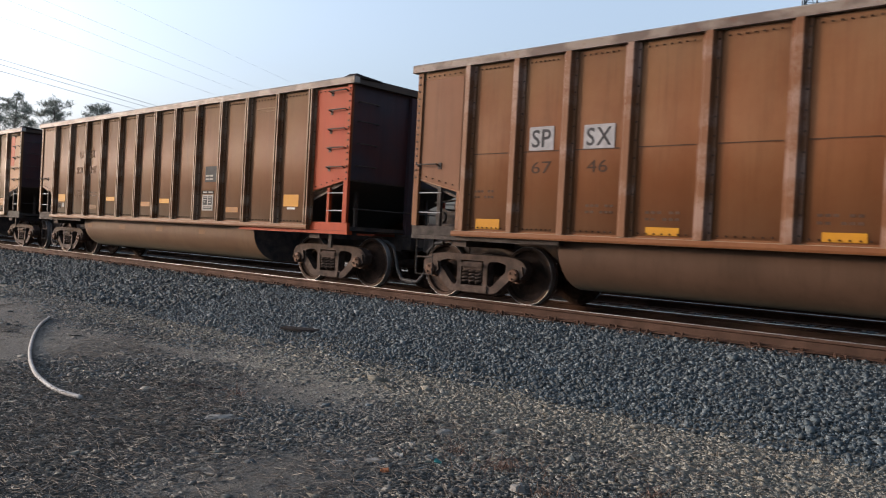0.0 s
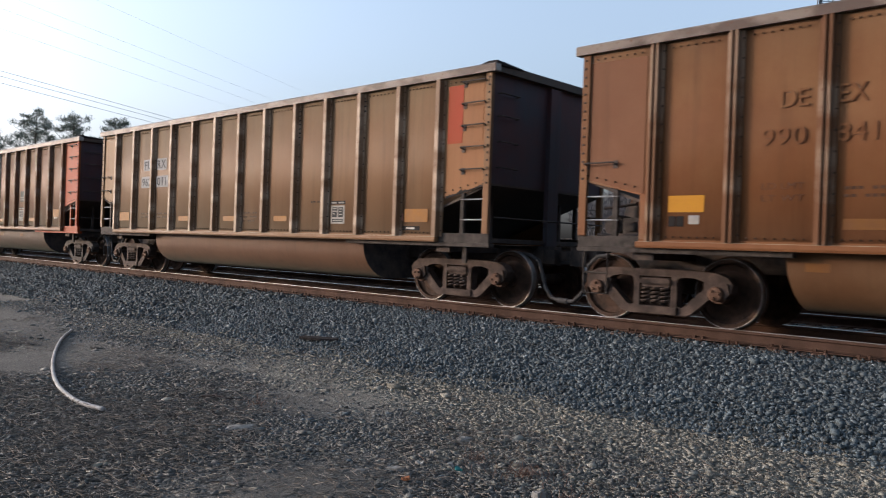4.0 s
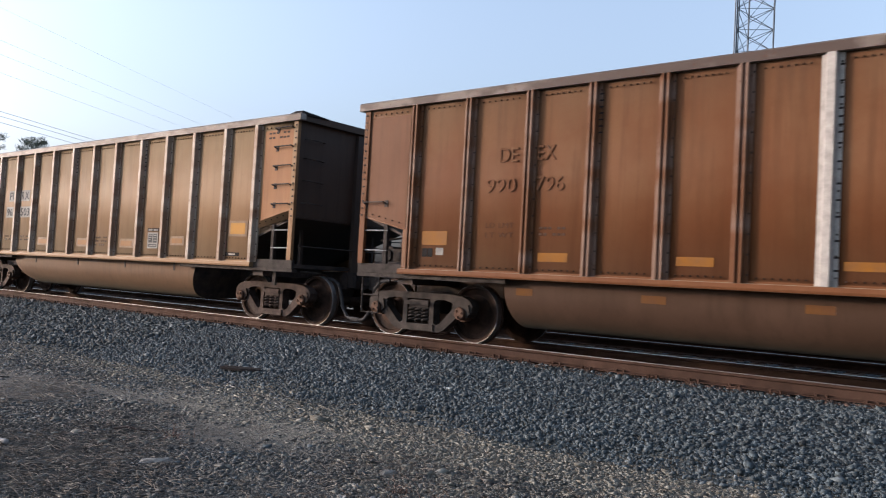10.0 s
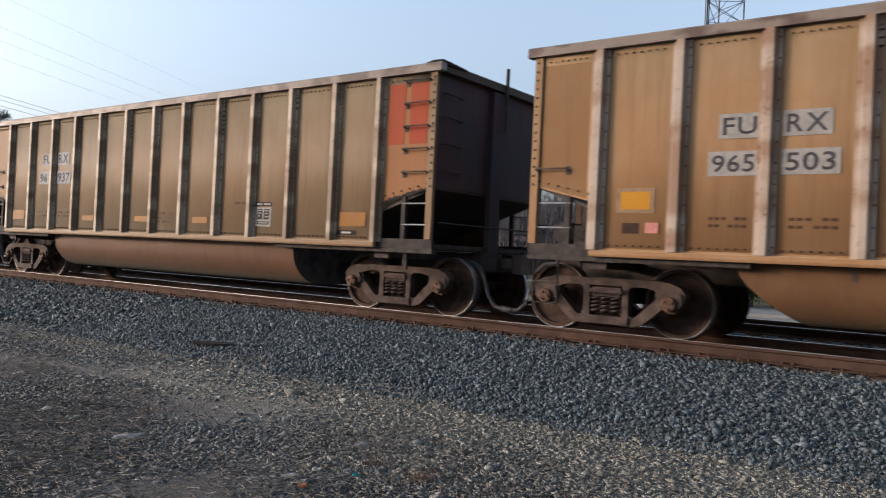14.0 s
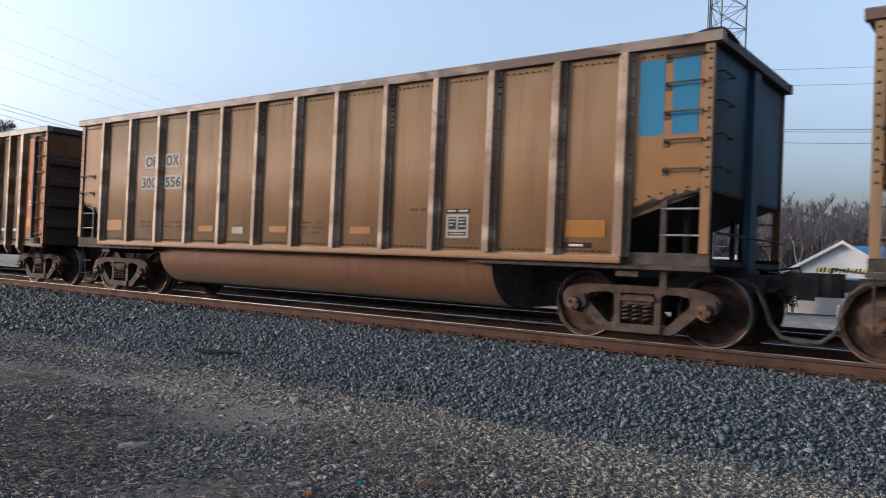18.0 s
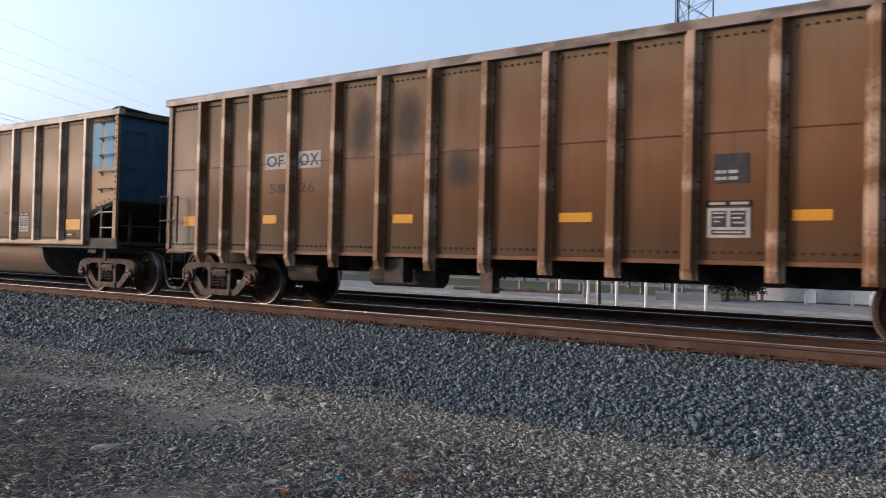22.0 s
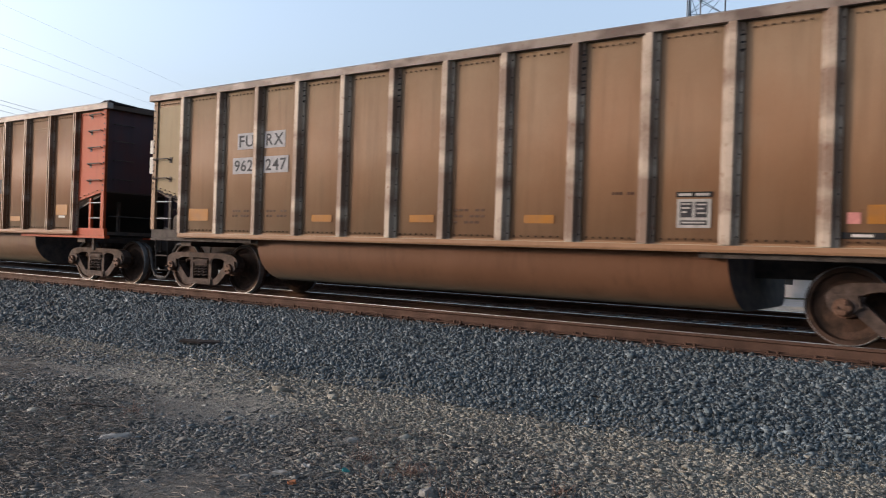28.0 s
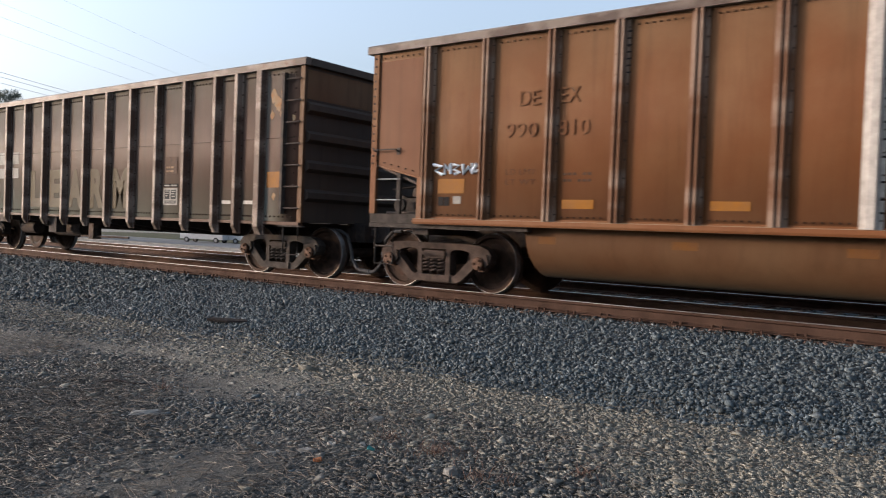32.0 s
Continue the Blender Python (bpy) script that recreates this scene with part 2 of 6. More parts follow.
PINK = plain("pink_spray_paint", (0.30, 0.13, 0.115), 0.7, 0, 0.2, 9, bumpy=0.03)
CREAM = plain("cream_spray_paint", (0.135, 0.105, 0.058), 0.7, 0, 0.5, 4, (0.055, 0.038, 0.024), 0.03, film=0.28)
PEELED = plain("peeled_pale_primer", (0.30, 0.24, 0.16), 0.7, 0, 0.3, 9, (0.22, 0.12, 0.05), 0.05)
PIPE_WHITE = plain("scuffed_white_plastic", (0.235, 0.23, 0.22), 0.6, 0, 0.2, 9, bumpy=0.04)
WHITE_WALL = plain("white_painted_boards", (0.42, 0.42, 0.42), 0.6, 0, 0.08, 2, bumpy=0.05)
BLUE_ROOF = plain("blue_sheet_metal", (0.05, 0.19, 0.36), 0.4, 0.1, 0.15, 2, bumpy=0.05)
CONCRETE = plain("pale_concrete", (0.14, 0.14, 0.137), 0.9, 0, 0.15, 0.6, (0.18, 0.18, 0.175), 0.2)
GRASS = plain("winter_grass", (0.055, 0.058, 0.03), 0.95, 0, 0.35, 0.5, (0.08, 0.078, 0.042), 0.5, 20)
BARK = plain("grey_bark", (0.085, 0.068, 0.058), 0.95, 0, 0.3, 5, (0.14, 0.12, 0.10), 0.4)
TWIGS = plain("grey_brown_twigs", (0.080, 0.077, 0.084), 0.95, 0, 0.3, 0.3, (0.108, 0.103, 0.109), 0.2)
NEEDLES = plain("grey_green_pine_needles", (0.17, 0.18, 0.145), 0.8, 0, 0.3, 2, (0.23, 0.24, 0.20), 0.2)
SHRUB = plain("dark_evergreen_leaves", (0.014, 0.024, 0.012), 0.8, 0, 0.4, 3, bumpy=0.2)
TOWER_STEEL = plain("grey_tower_steel", (0.10, 0.11, 0.12), 0.6, 0.5, 0.2, 2, bumpy=0.05)
WIRE = plain("grey_cable", (0.34, 0.34, 0.34), 0.7, 0, 0.1, 2, bumpy=0.0)
HEADLAMP, _, lamp_shader = nodes_of("lit_headlamp")
lamp_shader.inputs["Emission Color"].default_value, lamp_shader.inputs["Emission Strength"].default_value = (1.0, 0.85, 0.6, 1), 25.0
GLASS_DARK = plain("dark_window_glass", (0.02, 0.023, 0.027), 0.12, 0, 0.1, 2, bumpy=0.0)

# body colours: paint, dust, posts, worn primer
PAINTS = {
    "brown": ((0.09828, 0.0388, 0.01339), (0.1323, 0.0675, 0.02888), (0.107, 0.0475, 0.01985), (0.1868, 0.129, 0.1034)),
    "brown_white": ((0.09879, 0.03988, 0.01435), (0.1332, 0.06926, 0.03087), (0.1141, 0.05029, 0.02128), (0.1928, 0.1377, 0.107)),
    "brown_dark": ((0.09514, 0.03899, 0.0136), (0.1318, 0.06845, 0.02832), (0.09667, 0.04509, 0.01957), (0.1987, 0.1443, 0.1002)),
    "walnut": ((0.1054, 0.045, 0.01672), (0.1436, 0.0762, 0.03429), (0.107, 0.0518, 0.02565), (0.2393, 0.1806, 0.1383)),
    "tan": ((0.1375, 0.08365, 0.04359), (0.1699, 0.1156, 0.06523), (0.1302, 0.08931, 0.06059), (0.3072, 0.249, 0.1868)),
    "sand": ((0.1369, 0.09065, 0.04904), (0.1702, 0.1245, 0.07429), (0.1345, 0.09718, 0.06471), (0.3268, 0.2752, 0.2085)),
    "sand_dull": ((0.1174, 0.06431, 0.0294), (0.146, 0.08849, 0.0444), (0.1267, 0.07529, 0.0417), (0.3117, 0.2404, 0.1757)),
    "sand_red": ((0.132, 0.07957, 0.04372), (0.1639, 0.1093, 0.06633), (0.124, 0.08606, 0.06215), (0.3122, 0.2647, 0.2088)),
    "gold": ((0.1771, 0.1074, 0.05066), (0.2174, 0.1482, 0.08201), (0.1759, 0.1152, 0.07698), (0.3071, 0.2673, 0.2206)),
    "rust": ((0.07573, 0.03501, 0.01426), (0.09936, 0.05367, 0.02434), (0.0915, 0.0454, 0.01835), (0.2938, 0.2091, 0.1516)),
    "umber": ((0.0549, 0.0291, 0.0199), (0.0839, 0.049, 0.0354), (0.066, 0.0427, 0.0326), (0.2426, 0.1977, 0.1655)),
}
BODY = {k: car_paint(k + "_car_paint", a, b, wash_low=0.4, film=0.5 if k in ("rust", "umber") else 0.32) for k, (a, b, c, d) in PAINTS.items()}
RIBS = {k: rib_paint(k + "_post_paint", c, d, {"brown_dark": 0.6, "walnut": 0.6, "rust": 0.35, "umber": 0.35, "brown": 0.2, "brown_white": 0.6}.get(k, 0.6), ragged=0.2 if k in ("rust", "umber", "brown") else 0.09) for k, (a, b, c, d) in PAINTS.items()}
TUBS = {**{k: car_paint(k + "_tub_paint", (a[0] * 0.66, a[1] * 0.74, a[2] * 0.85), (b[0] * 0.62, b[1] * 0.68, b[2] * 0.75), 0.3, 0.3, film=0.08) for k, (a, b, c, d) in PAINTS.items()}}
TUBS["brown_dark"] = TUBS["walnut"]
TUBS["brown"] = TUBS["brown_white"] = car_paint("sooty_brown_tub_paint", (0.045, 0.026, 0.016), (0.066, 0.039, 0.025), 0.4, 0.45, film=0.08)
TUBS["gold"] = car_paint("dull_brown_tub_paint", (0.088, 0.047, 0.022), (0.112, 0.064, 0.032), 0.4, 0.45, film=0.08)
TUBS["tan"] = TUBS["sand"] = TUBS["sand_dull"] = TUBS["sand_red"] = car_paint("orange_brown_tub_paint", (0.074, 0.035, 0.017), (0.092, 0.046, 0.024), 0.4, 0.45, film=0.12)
# end paints: soot, darkened further to carry the shade on the car ends
SOOT_SHADE_ORANGE = car_paint("sooty_shaded_orange_end_paint", (0.030, 0.030, 0.038), (0.062, 0.023, 0.022), 0.4, 0.3, film=0.05)
SOOT_SHADE_BLUE = car_paint("sooty_shaded_blue_end_paint", (0.024, 0.034, 0.050), (0.030, 0.082, 0.145), 0.4, 0.3, film=0.05)
SHADED_END = car_paint("sooty_shaded_end_paint", (0.042, 0.034, 0.030), (0.058, 0.041, 0.031), 0.4, 0.3, film=0.05)
RIM = rib_paint("worn_rim_paint", (0.070, 0.051, 0.042), (0.17, 0.143, 0.12), 0.45, (1.6, 3.0, 3.0))
PLATE_GREY = plain("weathered_grey_stencil_paint", (0.20, 0.19, 0.175), 0.7, 0, 0.2, 9, bumpy=0.03, film=0.28)
PLATE_FADED = plain("dusted_over_stencil_paint", (0.17, 0.115, 0.072), 0.7, 0, 0.2, 9, bumpy=0.03, film=0.28)
SOOT = plain("coal_soot", (0.022, 0.02, 0.02), 0.95, 0, 0.3, 9, bumpy=0.2)

ORANGE_BROWN = car_paint("orange_brown_end_paint", (0.225, 0.066, 0.016), (0.25, 0.086, 0.025), 0.4, 0.5, film=0.10)
ORANGE_WORN = car_paint("sunburnt_orange_paint", (0.165, 0.072, 0.025), (0.185, 0.092, 0.036), 0.3, 0.4, film=0.12)
TAN_BAY = car_paint("golden_tan_bay_paint", (0.142, 0.076, 0.029), (0.163, 0.099, 0.045), 0.3, 0.5, film=0.14)
REAR_BAY = car_paint("olive_tan_bay_paint", (0.124, 0.090, 0.043), (0.142, 0.112, 0.061), 0.3, 0.5, film=0.2)
BROWN_BAY = car_paint("bright_brown_bay_paint", (0.102, 0.0415, 0.0175), (0.120, 0.056, 0.027), 0.3, 0.5)


def smudge_mat():
    """Soot that thins out towards its edge."""
    m, nt, p = nodes_of("thin_soot")
    p.inputs["Base Color"].default_value, p.inputs["Roughness"].default_value = (0.016, 0.015, 0.015, 1), 0.9
    tc, off, ln = nt.nodes.new("ShaderNodeTexCoord"), nt.nodes.new("ShaderNodeVectorMath"), nt.nodes.new("ShaderNodeVectorMath")
    off.operation, off.inputs[1].default_value = "MULTIPLY_ADD", (2, 0, 2)
    off.inputs[2].default_value = (-1, 0, -1)
    nt.links.new(tc.outputs["Generated"], off.inputs[0])
    ln.operation = "LENGTH"
    nt.links.new(off.outputs[0], ln.inputs[0])
    add = nt.nodes.new("ShaderNodeMath")
    add.operation, add.inputs[1].default_value = "MULTIPLY_ADD", 0.9
    nt.links.new(noise_at(nt, coords(nt), 3.0, 5), add.inputs[0])
    nt.links.new(ln.outputs["Value"], add.inputs[2])
    fade = nt.nodes.new("ShaderNodeMapRange")
    fade.inputs["From Min"].default_value, fade.inputs["From Max"].default_value = 0.75, 1.45
    fade.inputs["To Min"].default_value, fade.inputs["To Max"].default_value = 0.34, 0.0
    nt.links.new(add.outputs[0], fade.inputs["Value"])
    nt.links.new(fade.outputs[0], p.inputs["Alpha"])
    return m


SMUDGE = smudge_mat()
FAINT = plain("faint_brown_stencil", (0.05, 0.026, 0.016), 0.7, 0, 0.3, 12, bumpy=0.03, film=0.28)
STONE_DIRT = per_stone("dark_grit", (0.026, 0.0270, 0.0255), (0.0770, 0.078, 0.071), (0.126, 0.128, 0.119))
GOLD_BAY = car_paint("golden_end_paint", (0.195, 0.089, 0.032), (0.222, 0.112, 0.048), 0.4, 0.5, film=0.2)


# ---- mesh building ----
class Shape:
    """Collects vertices and faces for one mesh."""

    def __init__(self):
        self.v, self.f = [], []

    def add(self, verts, faces):
        n = len(self.v)
        self.v += [tuple(p) for p in verts]
        self.f += [tuple(i + n for i in f) for f in faces]
        return self

    def box(self, x0, x1, y0, y1, z0, z1):
        return self.add([(x0, y0, z0), (x1, y0, z0), (x1, y1, z0), (x0, y1, z0), (x0, y0, z1), (x1, y0, z1), (x1, y1, z1), (x0, y1, z1)],
                        [(0, 3, 2, 1), (4, 5, 6, 7), (0, 1, 5, 4), (1, 2, 6, 5), (2, 3, 7, 6), (3, 0, 4, 7)])

    def prism(self, outline, a, b, axis="y"):
        """A flat outline pushed along an axis: (x, z) along y, (y, z) along x, (x, y) along z."""
        place = {"y": lambda p, d: (p[0], d, p[1]), "x": lambda p, d: (d, p[0], p[1]), "z": lambda p, d: (p[0], p[1], d)}[axis]
        n = len(outline)
        verts = [place(p, a) for p in outline] + [place(p, b) for p in outline]
        faces = [tuple(range(n)), tuple(range(2 * n - 1, n - 1, -1))] + [(i, i + n, (i + 1) % n + n, (i + 1) % n) for i in range(n)]
        return self.add(verts, faces)

    def tube(self, path, r, n=6, closed=True):
        """A round bar along a path; r is one radius or one for each point."""
        pts = [Vector(p) for p in path]
        radii = r if isinstance(r, (list, tuple)) else [r] * len(pts)
        verts = []
        for i, p in enumerate(pts):
            d = (pts[min(i + 1, len(pts) - 1)] - pts[max(i - 1, 0)]).normalized()
            a = d.cross(Vector((0, 0, 1)) if abs(d.z) < 0.9 else Vector((1, 0, 0))).normalized()
            b = d.cross(a)
            verts += [p + (a * math.cos(t) + b * math.sin(t)) * radii[i] for t in (2 * math.pi * k / n for k in range(n))]
        faces = [(i * n + k, i * n + (k + 1) % n, (i + 1) * n + (k + 1) % n, (i + 1) * n + k) for i in range(len(pts) - 1) for k in range(n)]
        if closed:
            faces += [tuple(range(n - 1, -1, -1)), tuple(range((len(pts) - 1) * n, len(pts) * n))]
        return self.add(verts, faces)

    def lathe(self, profile, n=32, caps=True):
        """A profile of (radius, y) turned round the y axis."""
        verts = [(p * math.cos(t), y, p * math.sin(t)) for p, y in profile for t in (2 * math.pi * k / n for k in range(n))]
        m = len(profile)
        faces = [(i * n + k, i * n + (k + 1) % n, (i + 1) * n + (k + 1) % n, (i + 1) * n + k) for i in range(m - 1) for k in range(n)]
        return self.add(verts, faces + ([tuple(range(n)), tuple(range(m * n - 1, (m - 1) * n - 1, -1))] if caps else []))

    def mesh(self, name, flip_check=True):
        me = bpy.data.meshes.new(name)
        me.from_pydata(self.v, [], self.f)
        if flip_check:
            bm = bmesh.new()
            bm.from_mesh(me)
            bmesh.ops.recalc_face_normals(bm, faces=bm.faces)
            bm.to_mesh(me)
            bm.free()
        return me


MESHES = {}


def shared(key, make):
    """The mesh of that key, built once."""
    if key not in MESHES:
        MESHES[key] = make().mesh(key)
        MESHES[key].materials.append(None)
    return MESHES[key]


def part(name, me, material, parent=None, label="", m=None, kind=""):
    """Links a mesh as one object under a thing or a part, with its own material."""
    if isinstance(me, Shape):
        me = me.mesh(name)
    if not me.materials:
        me.materials.append(material)
    ob = new(name, me)
    if me.materials[0] != material:
        ob.material_slots[0].link = "OBJECT"
        ob.material_slots[0].material = material
    if parent:
        ob.parent = parent
    if m is not None:
        ob.matrix_basis = m
    return tagged(ob, label, kind=kind)


def thing(name, label, category, m=None, group="", kind=""):
    ob = new(name)
    ob.empty_display_size = 0.2
    if m is not None:
        ob.matrix_basis = m
    return tagged(ob, label, category, group, kind)


def smooth_sheet(me):
    """Smooth shading on the broad faces alone, so that the thin edges stay crisp."""
    me.polygons.foreach_set("use_smooth", [abs(p.normal.y) > 0.9 and p.area > 0.02 for p in me.polygons])
    return me


def smooth(me):
    me.polygons.foreach_set("use_smooth", [True] * len(me.polygons))
    return me


def fast_mesh(name, verts, tris):
    """A mesh of triangles from arrays."""
    me = bpy.data.meshes.new(name)
    me.vertices.add(len(verts))
    me.vertices.foreach_set("co", np.asarray(verts, np.float32).ravel())
    me.loops.add(3 * len(tris))
    me.loops.foreach_set("vertex_index", np.asarray(tris, np.int32).ravel())
    me.polygons.add(len(tris))
    me.polygons.foreach_set("loop_start", np.arange(0, 3 * len(tris), 3, dtype=np.int32))
    me.update(calc_edges=True)
    return me


# ---- ground ----
TRACK_Y, TRACK2_Y = 10.80, 15.15
FAR_Z = -1.10


def rise(y):
    """Height of the ground across the track."""
    return float(np.interp(y, [-600, 6.75, 8.75, 17.2, 19.6, 33, 1500], [0, 0, 0.37, 0.37, 0, FAR_Z, FAR_Z]))


def ground():
    s = Shape()
    xs = [-1500, -400, -120] + [-60 + 2 * i for i in range(46)] + [60, 150, 500, 1500]
    ys = [-600, -100, -20] + [-6 + 0.75 * i for i in range(17)] + [6.75, 7.25, 7.75, 8.25, 8.75, 9.5, 12, 14, 17.2, 18.4, 19.6, 24, 28, 33, 45, 80, 200, 600, 1500]
    def bumpz(x, y):
        k = 0.05 if y < 6.5 and abs(x) < 60 else 0
        return rise(y) + k * noise.noise((x * 0.35, y * 0.35, 3.1)) * min(1, max(0, (6.7 - y) / 1.5))
    s.add([(x, y, bumpz(x, y)) for y in ys for x in xs],
          [(j * len(xs) + i, j * len(xs) + i + 1, (j + 1) * len(xs) + i + 1, (j + 1) * len(xs) + i) for j in range(len(ys) - 1) for i in range(len(xs) - 1)])
    ob = part("ground", s, GROUND)
    tagged(ob, "packed brown dirt and grit beside the railway", "ground", kind="structure")
    smooth(ob.data)
    bed = Shape()
    ys2 = [7.0, 7.6, 8.2, 8.75, 9.4, 17.2, 18.4, 19.4]
    xs2 = [-250, -120, -60] + [-40 + 2 * i for i in range(26)] + [30, 120]
    bed.add([(x, y, rise(y) + 0.012 - (0.03 if y in (7.0, 19.4) else 0)) for y in ys2 for x in xs2],
            [(j * len(xs2) + i, j * len(xs2) + i + 1, (j + 1) * len(xs2) + i + 1, (j + 1) * len(xs2) + i) for j in range(len(ys2) - 1) for i in range(len(xs2) - 1)])
    tagged(part("ballast_bed", bed, BALLAST_BED), "dark bed of crushed stone under the two tracks", "ballast", kind="structure")


def ico():
    t = (1 + 5 ** 0.5) / 2
    v = np.array([(-1, t, 0), (1, t, 0), (-1, -t, 0), (1, -t, 0), (0, -1, t), (0, 1, t), (0, -1, -t), (0, 1, -t), (t, 0, -1), (t, 0, 1), (-t, 0, -1), (-t, 0, 1)]) / 1.9
    f = "0 11 5 0 5 1 0 1 7 0 7 10 0 10 11 1 5 9 5 11 4 11 10 2 10 7 6 7 1 8 3 9 4 3 4 2 3 2 6 3 6 8 3 8 9 4 9 5 2 4 11 6 2 10 8 6 7 9 8 1"
    return v, np.array([int(i) for i in f.split()]).reshape(-1, 3)


def octa():
    v = np.array([(1, 0, 0), (-1, 0, 0), (0, 1, 0), (0, -1, 0), (0, 0, 1), (0, 0, -1)], float)
    f = "0 2 4 2 1 4 1 3 4 3 0 4 2 0 5 1 2 5 3 1 5 0 3 5"
    return v, np.array([int(i) for i in f.split()]).reshape(-1, 3)


def chip():
    """A tetrahedron, for the smallest stones."""
    v = np.array([(1, 1, 1), (1, -1, -1), (-1, 1, -1), (-1, -1, 1)], float) * 0.75
    return v, np.array([(0, 1, 2), (0, 3, 1), (0, 2, 3), (1, 3, 2)])


def scatter(name, template, xy, z, size, flat, material, label, category, rng, jitter=0.42):
    """Many loose stones in one mesh, each turned, squeezed and chipped in its own way."""
    tv, tf = template
    n, k = len(xy), len(tv)
    q = rng.normal(size=(n, 4))
    q /= np.linalg.norm(q, axis=1, keepdims=True)
    w, x, y, zz = q.T
    R = np.stack([1 - 2 * (y * y + zz * zz), 2 * (x * y - w * zz), 2 * (x * zz + w * y), 2 * (x * y + w * zz), 1 - 2 * (x * x + zz * zz), 2 * (y * zz - w * x),
                  2 * (x * zz - w * y), 2 * (y * zz + w * x), 1 - 2 * (x * x + y * y)], 1).reshape(n, 3, 3)
    v = tv[None] * (1 + rng.uniform(-jitter, jitter, (n, k, 1))) * rng.uniform(0.6, 1.25, (n, 1, 3))
    v = np.einsum("nij,nkj->nki", R, v) * size[:, None, None]
    v[:, :, 2] *= flat
    v += np.stack([xy[:, 0], xy[:, 1], z], 1)[:, None]
    tris = (tf[None] + (np.arange(n) * k)[:, None, None]).reshape(-1, 3)
    ob = part(name, fast_mesh(name, v.reshape(-1, 3), tris), material)
    return tagged(ob, label, category, kind="stuff")


def field(x, y, f, seed):
    """A smooth random field between about -1 and 1."""
    return (np.sin(x * f * 1.3 + seed) * np.cos(y * f * 2.1 - seed * 1.7) + np.sin(x * f * 2.9 + y * f * 1.7 + seed * 2.3) * 0.6 + np.cos(y * f * 4.3 - x * f * 0.8 + seed) * 0.4) / 1.6


def loose_stones():
    rng = np.random.default_rng(4)
    up = np.vectorize(rise)
    def ballast(name, x0, x1, per, tmpl, s0):
        n = int((x1 - x0) * 3.4 * per)
        xy = np.stack([rng.uniform(x0, x1, n), 6.45 + 3.4 * rng.uniform(0, 1, n)], 1)
        edge = 7.02 + 0.30 * field(xy[:, 0], xy[:, 1] * 0, 0.8, 1.0)
        keep = (xy[:, 1] > edge - 0.95 * rng.random(n) ** 2.6) & (xy[:, 1] < 9.93)
        xy = xy[keep]
        size = s0 * rng.lognormal(0, 0.28, len(xy))
        scatter(name, tmpl, xy, up(xy[:, 1]) + np.clip((xy[:, 1] - 8.7) * 0.06, 0, 0.022) + size * rng.uniform(0.0, 0.7, len(xy)), size * 1.02, 0.74, STONE_BLUE, "crushed blue-grey stone banked against the rails", "ballast", rng, 0.5)
    ballast("ballast_stones", -13, 2.5, 1700, octa(), 0.0215)
    ballast("ballast_stones", -34, -13, 600, chip(), 0.029)
    # rust-stained stones along the near rail
    n = 9000
    xy = np.stack([rng.uniform(-26, 3, n), 9.93 - 0.34 * rng.random(n) ** 1.6], 1)
    xy = xy[rng.random(n) < np.clip(0.5 + 0.7 * field(xy[:, 0], xy[:, 1] * 0, 1.1, 3.0), 0.12, 1)]
    size = 0.021 * rng.lognormal(0, 0.3, len(xy))
    scatter("rusty_stones", octa(), xy, up(xy[:, 1]) + 0.034 + size * 0.2, size, 0.7, STONE_RUST, "rust-stained stones along the foot of the rail", "ballast", rng)
    # between and beyond the rails, sparser
    n = 9000
    xy = np.stack([rng.uniform(-22, 3, n), rng.uniform(10.15, 18.6, n)], 1)
    size = rng.uniform(0.03, 0.05, n)
    scatter("ballast_stones", octa(), xy, up(xy[:, 1]) + 0.015, size, 0.8, STONE_BLUE, "crushed stone between the rails", "ballast", rng)
    # worn gravel of the yard: dark grit all over, tan stones in a strip along the foot of the ballast
    n = 880000
    xy = np.stack([rng.uniform(-19, 1.8, n), rng.uniform(0.5, 7.5, n)], 1)
    az = np.degrees(np.arctan2(-xy[:, 0], xy[:, 1]))
    dist = np.hypot(xy[:, 0], xy[:, 1])
    seen = rng.random(n) < np.clip(1.3 - 0.075 * dist, 0.3, 1) * np.clip((dist - 2.4) / 1.4, 0, 1) * np.clip((az + 4) / 11, 0, 1) * np.clip((86 - az) / 9, 0, 1) * np.clip((xy[:, 1] - 0.5) / 1.2, 0, 1)
    strip = xy[:, 1] + 0.10 * xy[:, 0] + 0.6 * field(xy[:, 0], xy[:, 1], 0.8, 2.0)
    tan = np.clip((strip - 4.05) / 0.85, 0.05, 0.93)
    pick = rng.random(n)
    for name, keep, s0, mat, label in (("yard_gravel", seen & (pick < tan), 0.0112, STONE_TAN, "worn tan and grey gravel trodden into dirt"), ("yard_grit", seen & (pick >= tan) & (rng.random(n) < 0.74), 0.0107, STONE_DIRT, "dark grit and crumbs of stone over the dirt")):
        q = xy[keep]
        size = s0 * rng.lognormal(0, 0.42, len(q))
        scatter(name, chip(), q, size * 0.18, size * 1.12, 0.42, mat, label, "gravel", rng, 0.5)
    # ballast spilled over the yard
    n = 60000
    xy = np.stack([rng.uniform(-19, 0.5, n), 7.3 - 4.6 * rng.random(n) ** 1.3], 1)
    keep = rng.random(n) < np.clip(0.1 + 0.35 * field(xy[:, 0], xy[:, 1], 0.7, 9.0) - 0.11 * (xy[:, 0] + 5.5), 0.03, 0.9)
    xy = xy[keep]
    size = 0.0185 * rng.lognormal(0, 0.35, len(xy))
